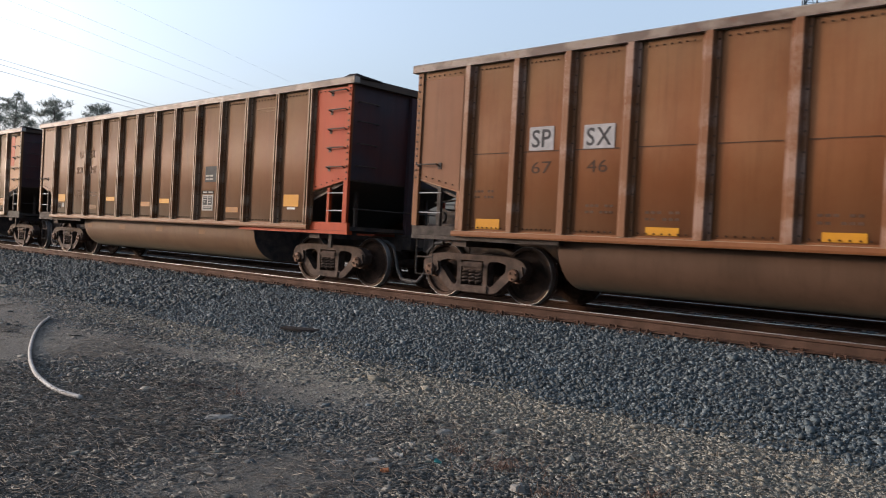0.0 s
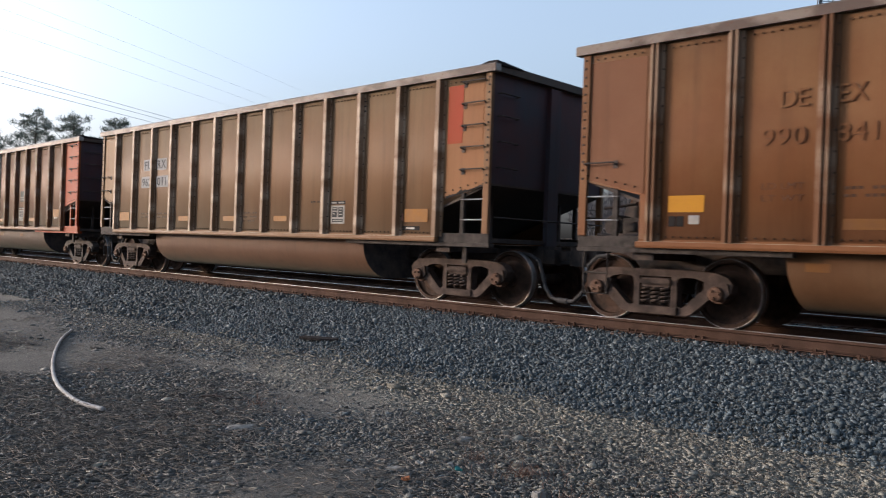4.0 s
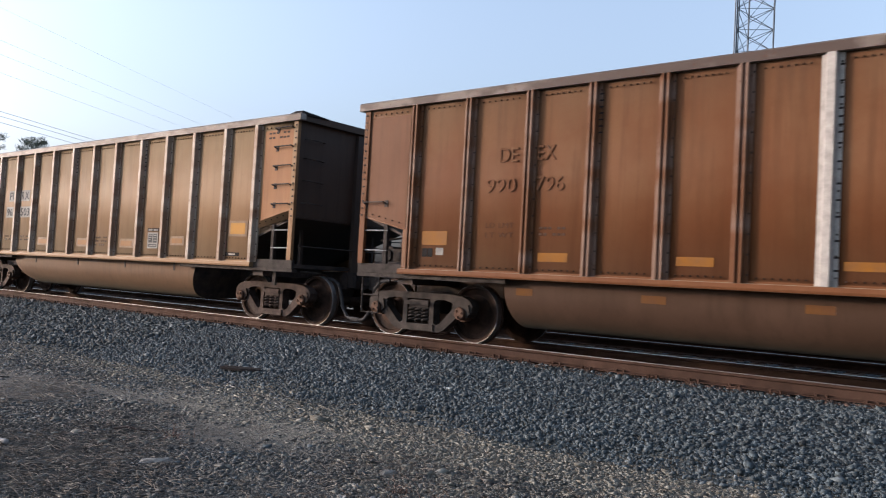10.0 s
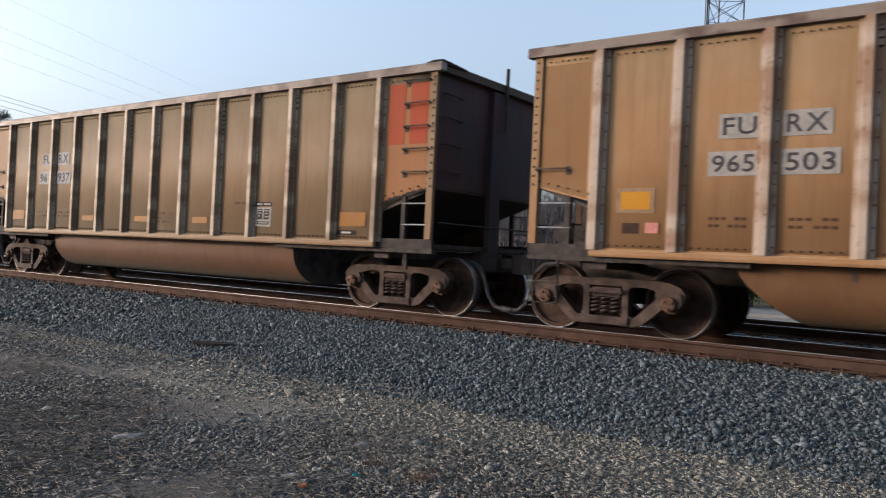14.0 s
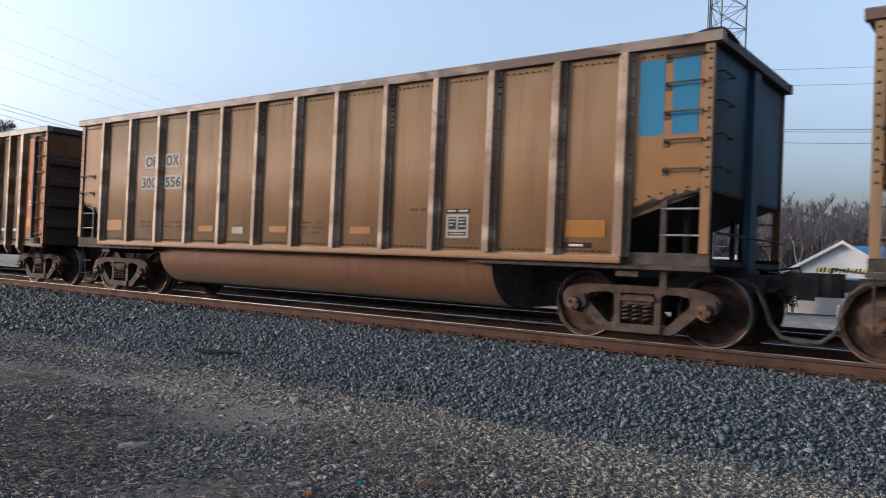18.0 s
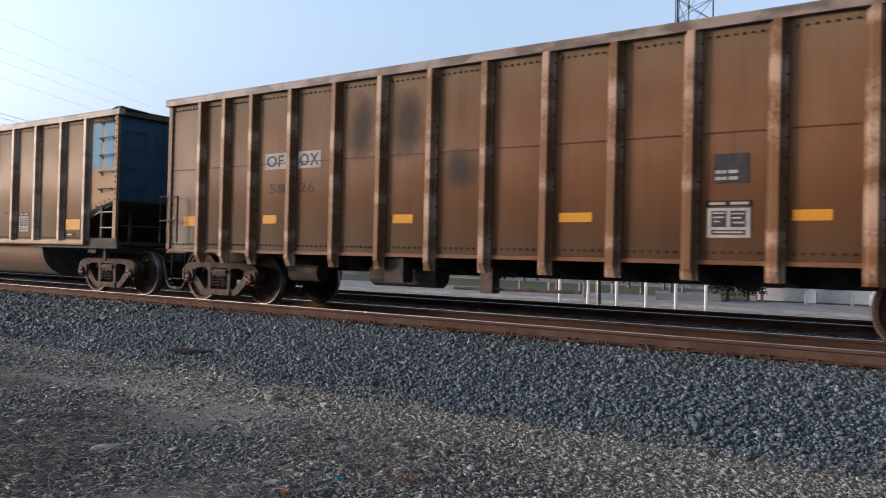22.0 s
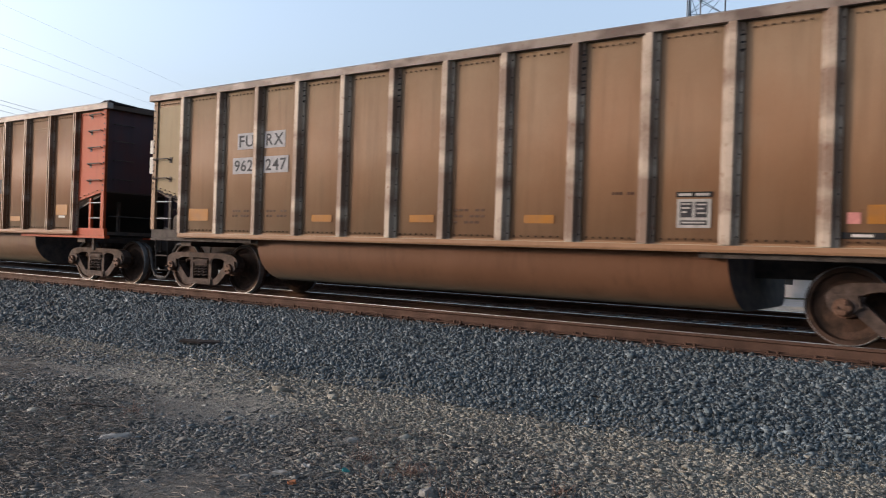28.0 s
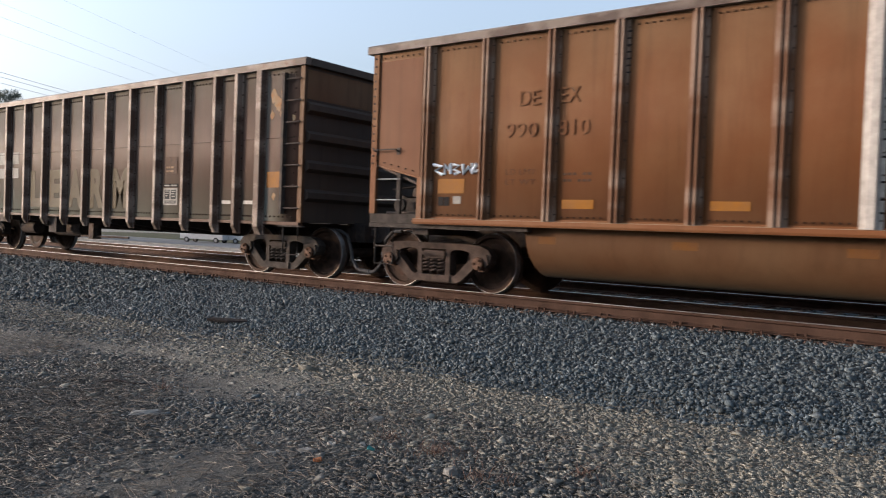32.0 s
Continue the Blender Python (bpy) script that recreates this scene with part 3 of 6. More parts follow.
    scatter("spilled_stones", octa(), xy, size * 0.16, size * 0.95, 0.45, STONE_BLUE, "blue-grey stones spilled over the dirt", "gravel", rng, 0.55)
    n = 4200
    xy = np.stack([rng.uniform(-17, 2.5, n), rng.uniform(-1.0, 7.2, n)], 1)
    size = 0.017 * rng.lognormal(0, 0.4, n)
    scatter("yard_pebbles", ico(), xy, size * 0.2, size * 1.1, 0.42, STONE_TAN, "larger pale stones lying on the gravel", "gravel", rng)


def dry_stalks():
    """Straw, twigs and dead weeds on the dirt, in clumps."""
    rng = np.random.default_rng(8)
    n = 108000
    x, y = rng.uniform(-15, 1.7, n), rng.uniform(1.0, 6.6, n)
    thick = field(x, y, 0.8, 5.0) - 0.55 * (y - 3.3)
    keep = rng.random(n) < np.clip(0.45 + 0.6 * thick, 0.04, 1) * np.clip((1.7 - x) / 1.6, 0, 1) * np.clip(y - 1, 0, 1)
    x, y = x[keep], y[keep]
    n = len(x)
    a, length, tilt = rng.uniform(0, math.pi, n), rng.uniform(0.02, 0.13, n), rng.normal(0, 0.18, n)
    d = np.stack([np.cos(a), np.sin(a), tilt], 1) * length[:, None]
    side = np.stack([-np.sin(a), np.cos(a), 0 * a], 1) * rng.uniform(0.0006, 0.0017, n)[:, None]
    base = np.stack([x, y, np.abs(tilt) * length * 0.6 + rng.uniform(0.004, 0.022, n)], 1)
    top = np.array([0, 0, 0.003])
    v = np.stack([base - d / 2 - side, base - d / 2 + side, base - d / 2 + top, base + d / 2 - side, base + d / 2 + side, base + d / 2 + top], 1)
    f = np.array([int(i) for i in "0 3 4 0 4 1 1 4 5 1 5 2 2 5 3 2 3 0".split()]).reshape(-1, 3)
    tris = (f[None] + (np.arange(n) * 6)[:, None, None]).reshape(-1, 3)
    tagged(part("dry_stalks", fast_mesh("dry_stalks", v.reshape(-1, 3), tris), STRAW), "straw, twigs and dead weeds strewn on the dirt", "dead weeds", kind="stuff")


def dead_weeds():
    """Reddish dead weeds standing in low clumps at the edge of the gravel."""
    rng = random.Random(12)
    for cx, cy, r, n in ((-3.26, 4.30, 0.34, 130), (-2.75, 4.05, 0.25, 70), (-3.75, 4.35, 0.22, 60), (-2.3, 4.55, 0.20, 50), (-6.3, 4.15, 0.3, 60)):
        s = Shape()
        for _ in range(n):
            a, d = rng.uniform(0, 6.28), r * abs(rng.gauss(0, 0.55))
            p = Vector((cx + math.cos(a) * d, cy + math.sin(a) * d, 0.0))
            lean = Vector((rng.uniform(-1, 1), rng.uniform(-1, 1), rng.uniform(0.4, 1.3))).normalized() * rng.uniform(0.03, 0.11)
            s.tube([p, p + lean * 0.55, p + lean + Vector((rng.uniform(-0.02, 0.02), rng.uniform(-0.02, 0.02), -0.005))], [0.0022, 0.0018, 0.0008], 3, False)
        tagged(part("dead_weed", s.mesh("dead_weed", False), RED_WEED), "low clump of reddish dead weeds in the dirt", "weed", "dead weeds on the dirt", "stuff")


# ---- track ----
def rail_outline(y, z):
    half = [(0.036, 0.0), (0.036, -0.034), (0.009, -0.047), (0.009, -0.135), (0.03, -0.15), (0.07, -0.158), (0.07, -0.170)]
    return [(y - a, z + b) for a, b in half] + [(y + a, z + b) for a, b in reversed(half)]


def track(centre, number, tie_range):
    for off in (-0.7535, 0.7535):
        s = Shape().prism(rail_outline(centre + off, RAIL_TOP - 0.004), -220, 60, "x")
        r = part("rail", s, RAIL_SIDE)
        tagged(r, "rust-brown steel rail spiked to timber ties", "rail", "rails")
        part("running_surface", Shape().box(-220, 60, centre + off - 0.026, centre + off + 0.026, RAIL_TOP - 0.004, RAIL_TOP), RAIL_HEAD, r, "bright worn top of the rail")
    rng = random.Random(number)
    tie = shared("tie", lambda: Shape().prism([(-0.115, 0), (0.115, 0), (0.112, 0.165), (0.1, 0.175), (-0.1, 0.175), (-0.112, 0.165)], -1.30, 1.30))
    plate = shared("tie_plate", lambda: Shape().box(-0.09, 0.09, -0.17, 0.17, 0, 0.014))
    spike = shared("spike", lambda: Shape().box(-0.012, 0.012, -0.014, 0.014, 0, 0.04).box(-0.017, 0.017, -0.02, 0.02, 0.04, 0.053))
    x = tie_range[0]
    while x < tie_range[1]:
        t = thing("railway_tie", "weathered dark timber tie bedded in crushed stone", "railway tie", pose(x, centre + rng.uniform(-0.05, 0.05), RAIL_TOP - 0.362 + rng.uniform(-0.006, 0.004), 0, 0, rng.uniform(-1.2, 1.2)), "ties under the rails")
        part("timber", tie, TIMBER, t)
        for off in (-0.7535, 0.7535):
            part("tie_plate", plate, RAIL_SIDE, t, m=pose(0, off, 0.1755))
            for dx in (-0.055, 0.06):
                if number == 1 and off < 0:
                    part("spike", spike, RAIL_SIDE, t, m=pose(dx, off - 0.086, 0.178))
        x += 0.505 + rng.uniform(-0.02, 0.02)


# ---- coal cars ----
# car space: x from the rear edge of the body to its front, y across (near side negative), z from the top of the rail
LENGTH, HALF = 14.12, 1.58
TOP, SILL = 3.76, 1.10
RIBS_AT = {
    "plates": [0.965, 2.01, 3.03, 4.02, 5.04, 6.04, 7.03, 8.01, 9.07, 10.05, 11.035, 12.07, 13.02],
    "deep": [1.12, 2.16, 3.22, 4.19, 5.18, 6.13, 7.06, 7.99, 8.94, 9.93, 10.90, 11.96, 13.00],
    "early": [1.12, 2.06, 2.955, 3.92, 4.98, 6.03, 7.06, 8.0, 8.96, 9.97, 10.98, 12.03, 13.06],
}
GON_RIBS = [0.98, 1.64, 2.35, 3.29, 4.27, 5.20, 6.14, 7.07, 8.01, 8.95, 9.90, 10.85, 11.81, 12.45, 13.09]
AXLES = [0.05, 1.81, 12.17, 13.95]
WHEEL_R = 0.457


def rib_shape(z0, z1, w=0.085, depth=0.125):
    """A pressed hat-section post with flanges; its back lies on the plate."""
    outline = [(-w - 0.05, 0.022), (-w - 0.05, -0.012), (-w, -0.012), (-w + 0.012, -depth + 0.012), (-w + 0.022, -depth), (w - 0.022, -depth), (w - 0.012, -depth + 0.012), (w, -0.012), (w + 0.05, -0.012), (w + 0.05, 0.022)]
    return Shape().prism(outline, z0, z1, "z")


def footed_rib_shape(z0, z1, w, depth):
    """A deep post whose foot slants back below the floor."""
    outline = [(-w - 0.04, 0.022), (-w - 0.04, -0.012), (-w, -0.012), (-w + 0.012, -depth + 0.012), (-w + 0.022, -depth), (w - 0.022, -depth), (w - 0.012, -depth + 0.012), (w, -0.012), (w + 0.04, -0.012), (w + 0.04, 0.022)]
    n = len(outline)
    rings = [(z0, 0.25), (z0 + 0.13, 1.0), (z1, 1.0)]
    return Shape().add([(x, y * k if y < 0 else y, z) for z, k in rings for x, y in outline],
                       [tuple(range(n)), tuple(range(3 * n - 1, 2 * n - 1, -1))] + [(j * n + i, j * n + (i + 1) % n, (j + 1) * n + (i + 1) % n, (j + 1) * n + i) for j in (0, 1) for i in range(n)])


def channel_rib_shape(z0, z1):
    """A post of two upright bars with a groove between them."""
    outline = [(-0.105, 0.022), (-0.105, -0.012), (-0.052, -0.012), (-0.050, -0.092), (-0.022, -0.092), (-0.018, -0.05), (0.018, -0.05), (0.022, -0.092), (0.050, -0.092), (0.052, -0.012), (0.105, -0.012), (0.105, 0.022)]
    return Shape().prism(outline, z0, z1, "z")


def side_plate(ribs, z_low, z_top, x_end, sgn, cut=True, depth=0.024):
    """A car's side sheet: between the posts each bay bellies out a little; the end bays are flat."""
    cols = []
    for i, (a, b) in enumerate(zip([0.0] + ribs, ribs + [x_end])):
        if 0 < i < len(ribs):
            cols += [(a + (b - a) * k / 10, depth * (k / 5 - 1) ** 2, z_low) for k in range(10)]
        elif i == 0:
            cols += [(0.0, 0.0, 1.93), (0.929, 0.0, 1.71), (0.931, 0.0, z_low)] if cut else [(0.0, 0.0, z_low)]
        else:
            x = max(13.05, a + 0.002)
            cols += [(a, depth, z_low), (x, 0.0, z_low)] + ([(x + 0.002, 0.0, 1.71), (x_end, 0.0, 1.93)] if cut else [(x_end, 0.0, z_low)])
    s = Shape()
    m = len(cols)
    for inner in (0, 1):
        s.v += [(x, sgn * (HALF - (0.036 if inner else d)), z) for x, d, lo in cols for z in (lo, z_top)]
    for o in (0, 2 * m):
        s.f += [(o + 2 * i, o + 2 * i + 2, o + 2 * i + 3, o + 2 * i + 1) for i in range(m - 1)]
    s.f += [(2 * i + e, 2 * i + 2 + e, 2 * m + 2 * i + 2 + e, 2 * m + 2 * i + e) for i in range(m - 1) for e in (0, 1)]
    s.f += [(e, e + 1, e + 1 + 2 * m, e + 2 * m) for e in (0, 2 * m - 2)]
    return s


def grab(x0, x1, y, z, out=0.085):
    return Shape().tube([(x0, y, z - 0.03), (x0, y - out, z), (x1, y - out, z), (x1, y, z - 0.03)], 0.0125, 6).box(x0 - 0.035, x0 + 0.035, y - 0.012, y, z - 0.075, z + 0.03).box(x1 - 0.035, x1 + 0.035, y - 0.012, y, z - 0.075, z + 0.03)


def rivet_rows(rows, y, r=0.018):
    """Bolt heads in rows: (x0, z0, x1, z1, count)."""
    s = Shape()
    ring = [(math.cos(t), math.sin(t)) for t in (math.pi * k / 3 for k in range(6))]
    for x0, z0, x1, z1, n in rows:
        for i in range(n):
            u = i / max(1, n - 1)
            x, z = x0 + (x1 - x0) * u, z0 + (z1 - z0) * u
            s.add([(x + a * r, y, z + b * r) for a, b in ring] + [(x + a * r * 0.7, y - 0.015, z + b * r * 0.7) for a, b in ring],
                  [(k, (k + 1) % 6, (k + 1) % 6 + 6, k + 6) for k in range(6)] + [(6, 7, 8, 9, 10, 11)])
    return s


def side_frame_shape():
    """A cast frame: arched top member, two tension arms and a spring seat, with open windows between."""
    top = [(-1.06, 0.48), (-1.08, 0.58), (-1.01, 0.67), (-0.88, 0.72), (-0.66, 0.742), (0.66, 0.742), (0.88, 0.72), (1.01, 0.67), (1.08, 0.58), (1.06, 0.48), (0.79, 0.48), (0.76, 0.56), (0.66, 0.62), (0.54, 0.645), (-0.54, 0.645), (-0.66, 0.62), (-0.76, 0.56), (-0.79, 0.48)]
    s = Shape().prism(top, -0.09, 0.09)
    for k in (-1, 1):
        arm = [(k * 0.74, 0.60), (k * 0.85, 0.52), (k * 0.86, 0.46), (k * 0.52, 0.165), (k * 0.44, 0.135), (k * 0.28, 0.13), (k * 0.28, 0.225), (k * 0.38, 0.235), (k * 0.44, 0.27), (k * 0.70, 0.52), (k * 0.68, 0.58)]
        s.prism(arm if k > 0 else arm[::-1], -0.08, 0.08)
        s.prism([(k * 0.275 - 0.045, 0.22), (k * 0.275 + 0.045, 0.22), (k * 0.275 + 0.04, 0.66), (k * 0.275 - 0.04, 0.66)], -0.085, 0.08)
        # rounded corners of the two windows
        s.prism([(k * 0.31, 0.65), (k * 0.40, 0.65), (k * 0.335, 0.62), (k * 0.31, 0.56)][::k], -0.08, 0.08)
        s.prism([(k * 0.31, 0.21), (k * 0.31, 0.30), (k * 0.33, 0.26), (k * 0.39, 0.24)][::k], -0.08, 0.08)
        s.prism([(k * 0.88 - 0.17, 0.46), (k * 0.88 - 0.14, 0.60), (k * 0.88 + 0.14, 0.60), (k * 0.88 + 0.17, 0.46), (k * 0.88 + 0.11, 0.40), (k * 0.88 + 0.10, 0.50), (k * 0.88 - 0.10, 0.50), (k * 0.88 - 0.11, 0.40)], -0.12, 0.10)
    s.box(-0.33, 0.33, -0.11, 0.10, 0.14, 0.245)
    s.box(-0.24, 0.24, -0.13, -0.05, 0.545, 0.60)
    return s


def spring_shape():
    path, turns, n = [], 4.5, 45
    for i in range(n + 1):
        t = 2 * math.pi * turns * i / n
        path.append((0.062 * math.cos(t), 0.062 * math.sin(t), 0.275 + 0.245 * i / n))
    return Shape().tube(path, 0.016, 5)


def wheel_shape():
    r = WHEEL_R
    return Shape().lathe([(0.09, -0.012), (0.13, -0.012), (0.15, 0.03), (0.30, 0.062), (r - 0.075, 0.045), (r - 0.06, 0.0), (r - 0.008, 0.0), (r, 0.008), (r + 0.004, 0.095), (r + 0.03, 0.108), (r + 0.027, 0.135), (r - 0.06, 0.138), (0.32, 0.10), (0.13, 0.135), (0.09, 0.14)], 40)


def tread_shape():
    r = WHEEL_R
    return Shape().lathe([(r - 0.009, -0.002), (r - 0.005, -0.003), (r + 0.0025, 0.008), (r + 0.0062, 0.094), (r + 0.004, 0.094)], 40, False)


def cap_shape():
    s = Shape().lathe([(0.02, -0.14), (0.085, -0.135), (0.10, -0.12), (0.10, -0.02), (0.125, -0.015), (0.125, 0.09)], 18)
    for k in range(3):
        t = 2 * math.pi * k / 3
        s.box(0.055 * math.cos(t) - 0.016, 0.055 * math.cos(t) + 0.016, -0.162, -0.13, 0.055 * math.sin(t) - 0.016, 0.055 * math.sin(t) + 0.016)
    return s


def tub_section():
    arc = [(-0.85 - 0.55 * math.sin(a), 0.86 - 0.54 * math.cos(a)) for a in (math.pi / 2 * (1 - k / 9) for k in range(10))]
    return [(-1.40, 1.03)] + arc + [(-a, b) for a, b in reversed(arc)] + [(1.40, 1.03)]


def tub_shape(x0, x1, rear, front):
    """The rounded trough under the floor, its rear end raked by rear metres and its front by front."""
    sec = tub_section()
    rake = lambda z: ((1.03 - z) / 0.71) ** 1.6
    rings = [[(x0 + rear * rake(z), y, z) for y, z in sec]] + [[(x, y, z) for y, z in sec] for x in (x0 + abs(rear) + 0.05, x1 - abs(front) - 0.05)] + [[(x1 - front * rake(z), y, z) for y, z in sec]]
    n = len(sec)
    return Shape().add([p for ring in rings for p in ring], [(i * n + k, i * n + k + 1, (i + 1) * n + k + 1, (i + 1) * n + k) for i in range(3) for k in range(n - 1)])


def tub_end_shape(x, lean):
    sec = tub_section()
    rake = lambda z: ((1.03 - z) / 0.71) ** 1.6
    return Shape().prism(sec, -0.006, 0.006, "x") if lean == 0 else Shape().add([(x + lean * rake(z) + d, y, z) for d in (-0.006, 0.006) for y, z in sec], [tuple(range(len(sec))), tuple(range(2 * len(sec) - 1, len(sec) - 1, -1))])


def coupler_shape():
    """A knuckle coupler: striker, tapered shank, head with guard arm and rounded knuckle, and its lift lever."""
    s = Shape().prism([(0.35, -0.08), (-0.55, -0.07), (-0.55, 0.07), (0.35, 0.08)], 0.78, 0.93, "z")
    s.prism([(-0.50, -0.10), (-0.62, -0.17), (-0.90, -0.19), (-0.97, -0.14), (-0.80, -0.08), (-0.70, -0.02), (-0.70, 0.08), (-0.86, 0.16), (-0.92, 0.24), (-0.78, 0.23), (-0.58, 0.15), (-0.50, 0.09)], 0.70, 1.0, "z")
    for y in (-0.09, 0.15):
        s.prism([(-0.82 + 0.075 * math.cos(t), y + 0.075 * math.sin(t)) for t in (math.pi * k / 5 for k in range(10))], 0.72, 0.98, "z")
    s.box(-0.08, 0.12, -0.26, 0.26, 0.69, 1.01)
    s.tube([(-0.06, -1.35, 0.98), (-0.10, -0.5, 1.0), (-0.62, -0.12, 1.06), (-0.66, 0.0, 1.0)], 0.014, 5)
    return s


def hose_shape():
    """The air hoses of two cars, coupled in one hanging loop."""
    pts = [(0.06, -0.86, 0.90), (-0.14, -0.86, 0.88), (-0.30, -0.85, 0.74), (-0.37, -0.84, 0.50), (-0.44, -0.82, 0.30), (-0.58, -0.80, 0.19), (-0.80, -0.78, 0.17), (-1.02, -0.76, 0.21), (-1.16, -0.74, 0.36), (-1.24, -0.72, 0.58), (-1.34, -0.70, 0.78), (-1.52, -0.70, 0.86), (-1.70, -0.70, 0.87)]
    return Shape().tube(pts, 0.030, 8).tube([(-0.70, -0.79, 0.176), (-0.90, -0.77, 0.186)], 0.042, 8)


def glyph(ch, bold):
    """One character's outline pushed to a solid, as arrays; the built-in font."""
    curve = bpy.data.curves.new("glyph", "FONT")
    curve.body, curve.extrude, curve.resolution_u = ch, 0.5, 3
    curve.offset = bold
    tmp = new("glyph", curve)
    me = bpy.data.meshes.new_from_object(tmp)
    bpy.data.objects.remove(tmp)
    co = np.empty(3 * len(me.vertices))
    me.vertices.foreach_get("co", co)
    return me, co.reshape(-1, 3)


def letters(text, x0, x1, z0, z1, y, material, parent, name, label="", depth=0.003, bold=0.0):
    """Lettering fitted into a rectangle on the near side of a car, one mesh to a character."""
    glyphs = [glyph(ch, bold) if ch != " " else None for ch in text]
    gap, space = 0.09, 0.25
    widths = [space if q is None else max(0.40, q[1][:, 0].max() - q[1][:, 0].min()) for q in glyphs]
    total = sum(widths) + gap * (len(widths) - 1)
    k, x = (x1 - x0) / total, x0
    for q, w in zip(glyphs, widths):
        if q is not None:
            me, co = q
            lo, hi = co.min(0), co.max(0)
            out = np.empty_like(co)
            out[:, 0] = x + (co[:, 0] - lo[0] + (w - hi[0] + lo[0]) / 2) * k
            out[:, 1] = y - depth * (0.5 + co[:, 2])
            out[:, 2] = z0 + (co[:, 1] - lo[1]) / (hi[1] - lo[1]) * (z1 - z0)
            me.vertices.foreach_set("co", out.ravel())
            me.materials.clear()
            part(name, me, material, parent, label)
        x += (w + gap) * k


def flat(x0, x1, z0, z1, y, t=0.004):
    return Shape().box(x0, x1, y - t, y, z0, z1)


def running_gear(car, grey):
    """Two three-piece trucks: side frames with their spring nests, bolsters, and four wheelsets."""
    cast = CAST_GREY if grey else CAST
    sets = []
    for c in (0.93, 13.06):
        part("truck_bolster", shared("truck_bolster", lambda: Shape().prism([(-1.1, 0.50), (-1.1, 0.62), (-0.5, 0.70), (0.5, 0.70), (1.1, 0.62), (1.1, 0.50), (0.5, 0.40), (-0.5, 0.40)], -0.2, 0.2, "x")), cast, car, m=pose(c, 0, 0))
        for y in (-1.02, 1.02):
            fr = part("side_frame", shared("side_frame", side_frame_shape), cast, car, "cast truck side frame, dusty", m=pose(c, y, 0, 0, 0, 0 if y < 0 else 180))
            for x in (-0.14, 0.0, 0.14):
                for yy in (-0.045,):
                    part("spring", shared("spring", spring_shape), cast, fr, m=pose(x, yy, 0))
            part("brake_lever", shared("brake_lever", lambda: Shape().prism([(-0.05, 0.24), (0.05, 0.24), (0.10, 0.56), (0.05, 0.58)], 0.16, 0.19)), STEEL_DARK, fr)
    for x in AXLES:
        ws = part("wheelset", shared("axle", lambda: Shape().lathe([(0.08, -1.12), (0.08, -0.8), (0.095, -0.66), (0.085, 0.0), (0.095, 0.66), (0.08, 0.8), (0.08, 1.12)], 14)), WHEEL, car, m=pose(x, 0, WHEEL_R))
        for sgn in (-1, 1):
            turn = pose(0, sgn * 0.79, 0, 0, 0, 0 if sgn < 0 else 180)
            part("wheel", shared("wheel", wheel_shape), WHEEL, ws, "rust-brown steel wheel", turn)
            part("wheel_tread", shared("tread", tread_shape), TREAD, ws, "polished tread", turn)
            part("bearing_cap", shared("bearing_cap", cap_shape), CAP, ws, "round bearing cap with three bolts", pose(0, sgn * 1.05, 0, 0, 0, 0 if sgn < 0 else 180))
        sets.append((ws, x))
    return sets


def couplers(car):
    for x, turn in ((0.0, 0), (LENGTH, 180)):
        part("coupler", shared("coupler", coupler_shape), STEEL_DARK, car, "dark knuckle coupler", pose(x, 0, 0, 0, 0, turn))


    part("air_hose", shared("air_hose", hose_shape), RUBBER, car, "looped black air hose hanging between the cars")


def reflectors(car, spots, material=YELLOW, y=-HALF - 0.001):
    for x0, x1, z0, z1 in spots:
        part("reflector", flat(x0, x1, z0, z1, y), material, car, "yellow reflective strip")


def stencil_box(car, x0, x1, z0, z1, y=-HALF - 0.001):
    """A pale-bordered panel of dark fields with lines too small to read, under a dark header with two cells."""
    p = part("data_panel", flat(x0, x1, z0, z1, y), PLATE_GREY, car, "pale-bordered data panel")
    w, h = x1 - x0, z1 - z0
    for u0, u1, v0, v1 in ((0.10, 0.46, 0.36, 0.90), (0.54, 0.90, 0.36, 0.90), (0.10, 0.90, 0.10, 0.26)):
        part("panel_field", flat(x0 + u0 * w, x0 + u1 * w, z0 + v0 * h, z0 + v1 * h, y - 0.004, 0.002), PANEL_DARK, p)
    for v, a, c in ((0.80, 0.14, 0.42), (0.66, 0.14, 0.40), (0.52, 0.16, 0.30), (0.78, 0.58, 0.86), (0.64, 0.58, 0.80), (0.48, 0.60, 0.86), (0.155, 0.16, 0.84)):
        part("printed_bar", flat(x0 + a * w, x0 + c * w, z0 + v * h, z0 + (v + 0.055) * h, y - 0.006, 0.0015), PLATE_GREY, p)
    head = part("header_panel", flat(x0 - 0.04 * w, x1 + 0.03 * w, z1 + 0.06 * h, z1 + 0.25 * h, y, 0.003), BLACK, car, "black header strip with pale cells")
    for u0, u1 in ((0.04, 0.42), (0.54, 0.95)):
        part("printed_bar", flat(x0 + u0 * w, x0 + u1 * w, z1 + 0.11 * h, z1 + 0.20 * h, y - 0.003, 0.002), PLATE_GREY, head)


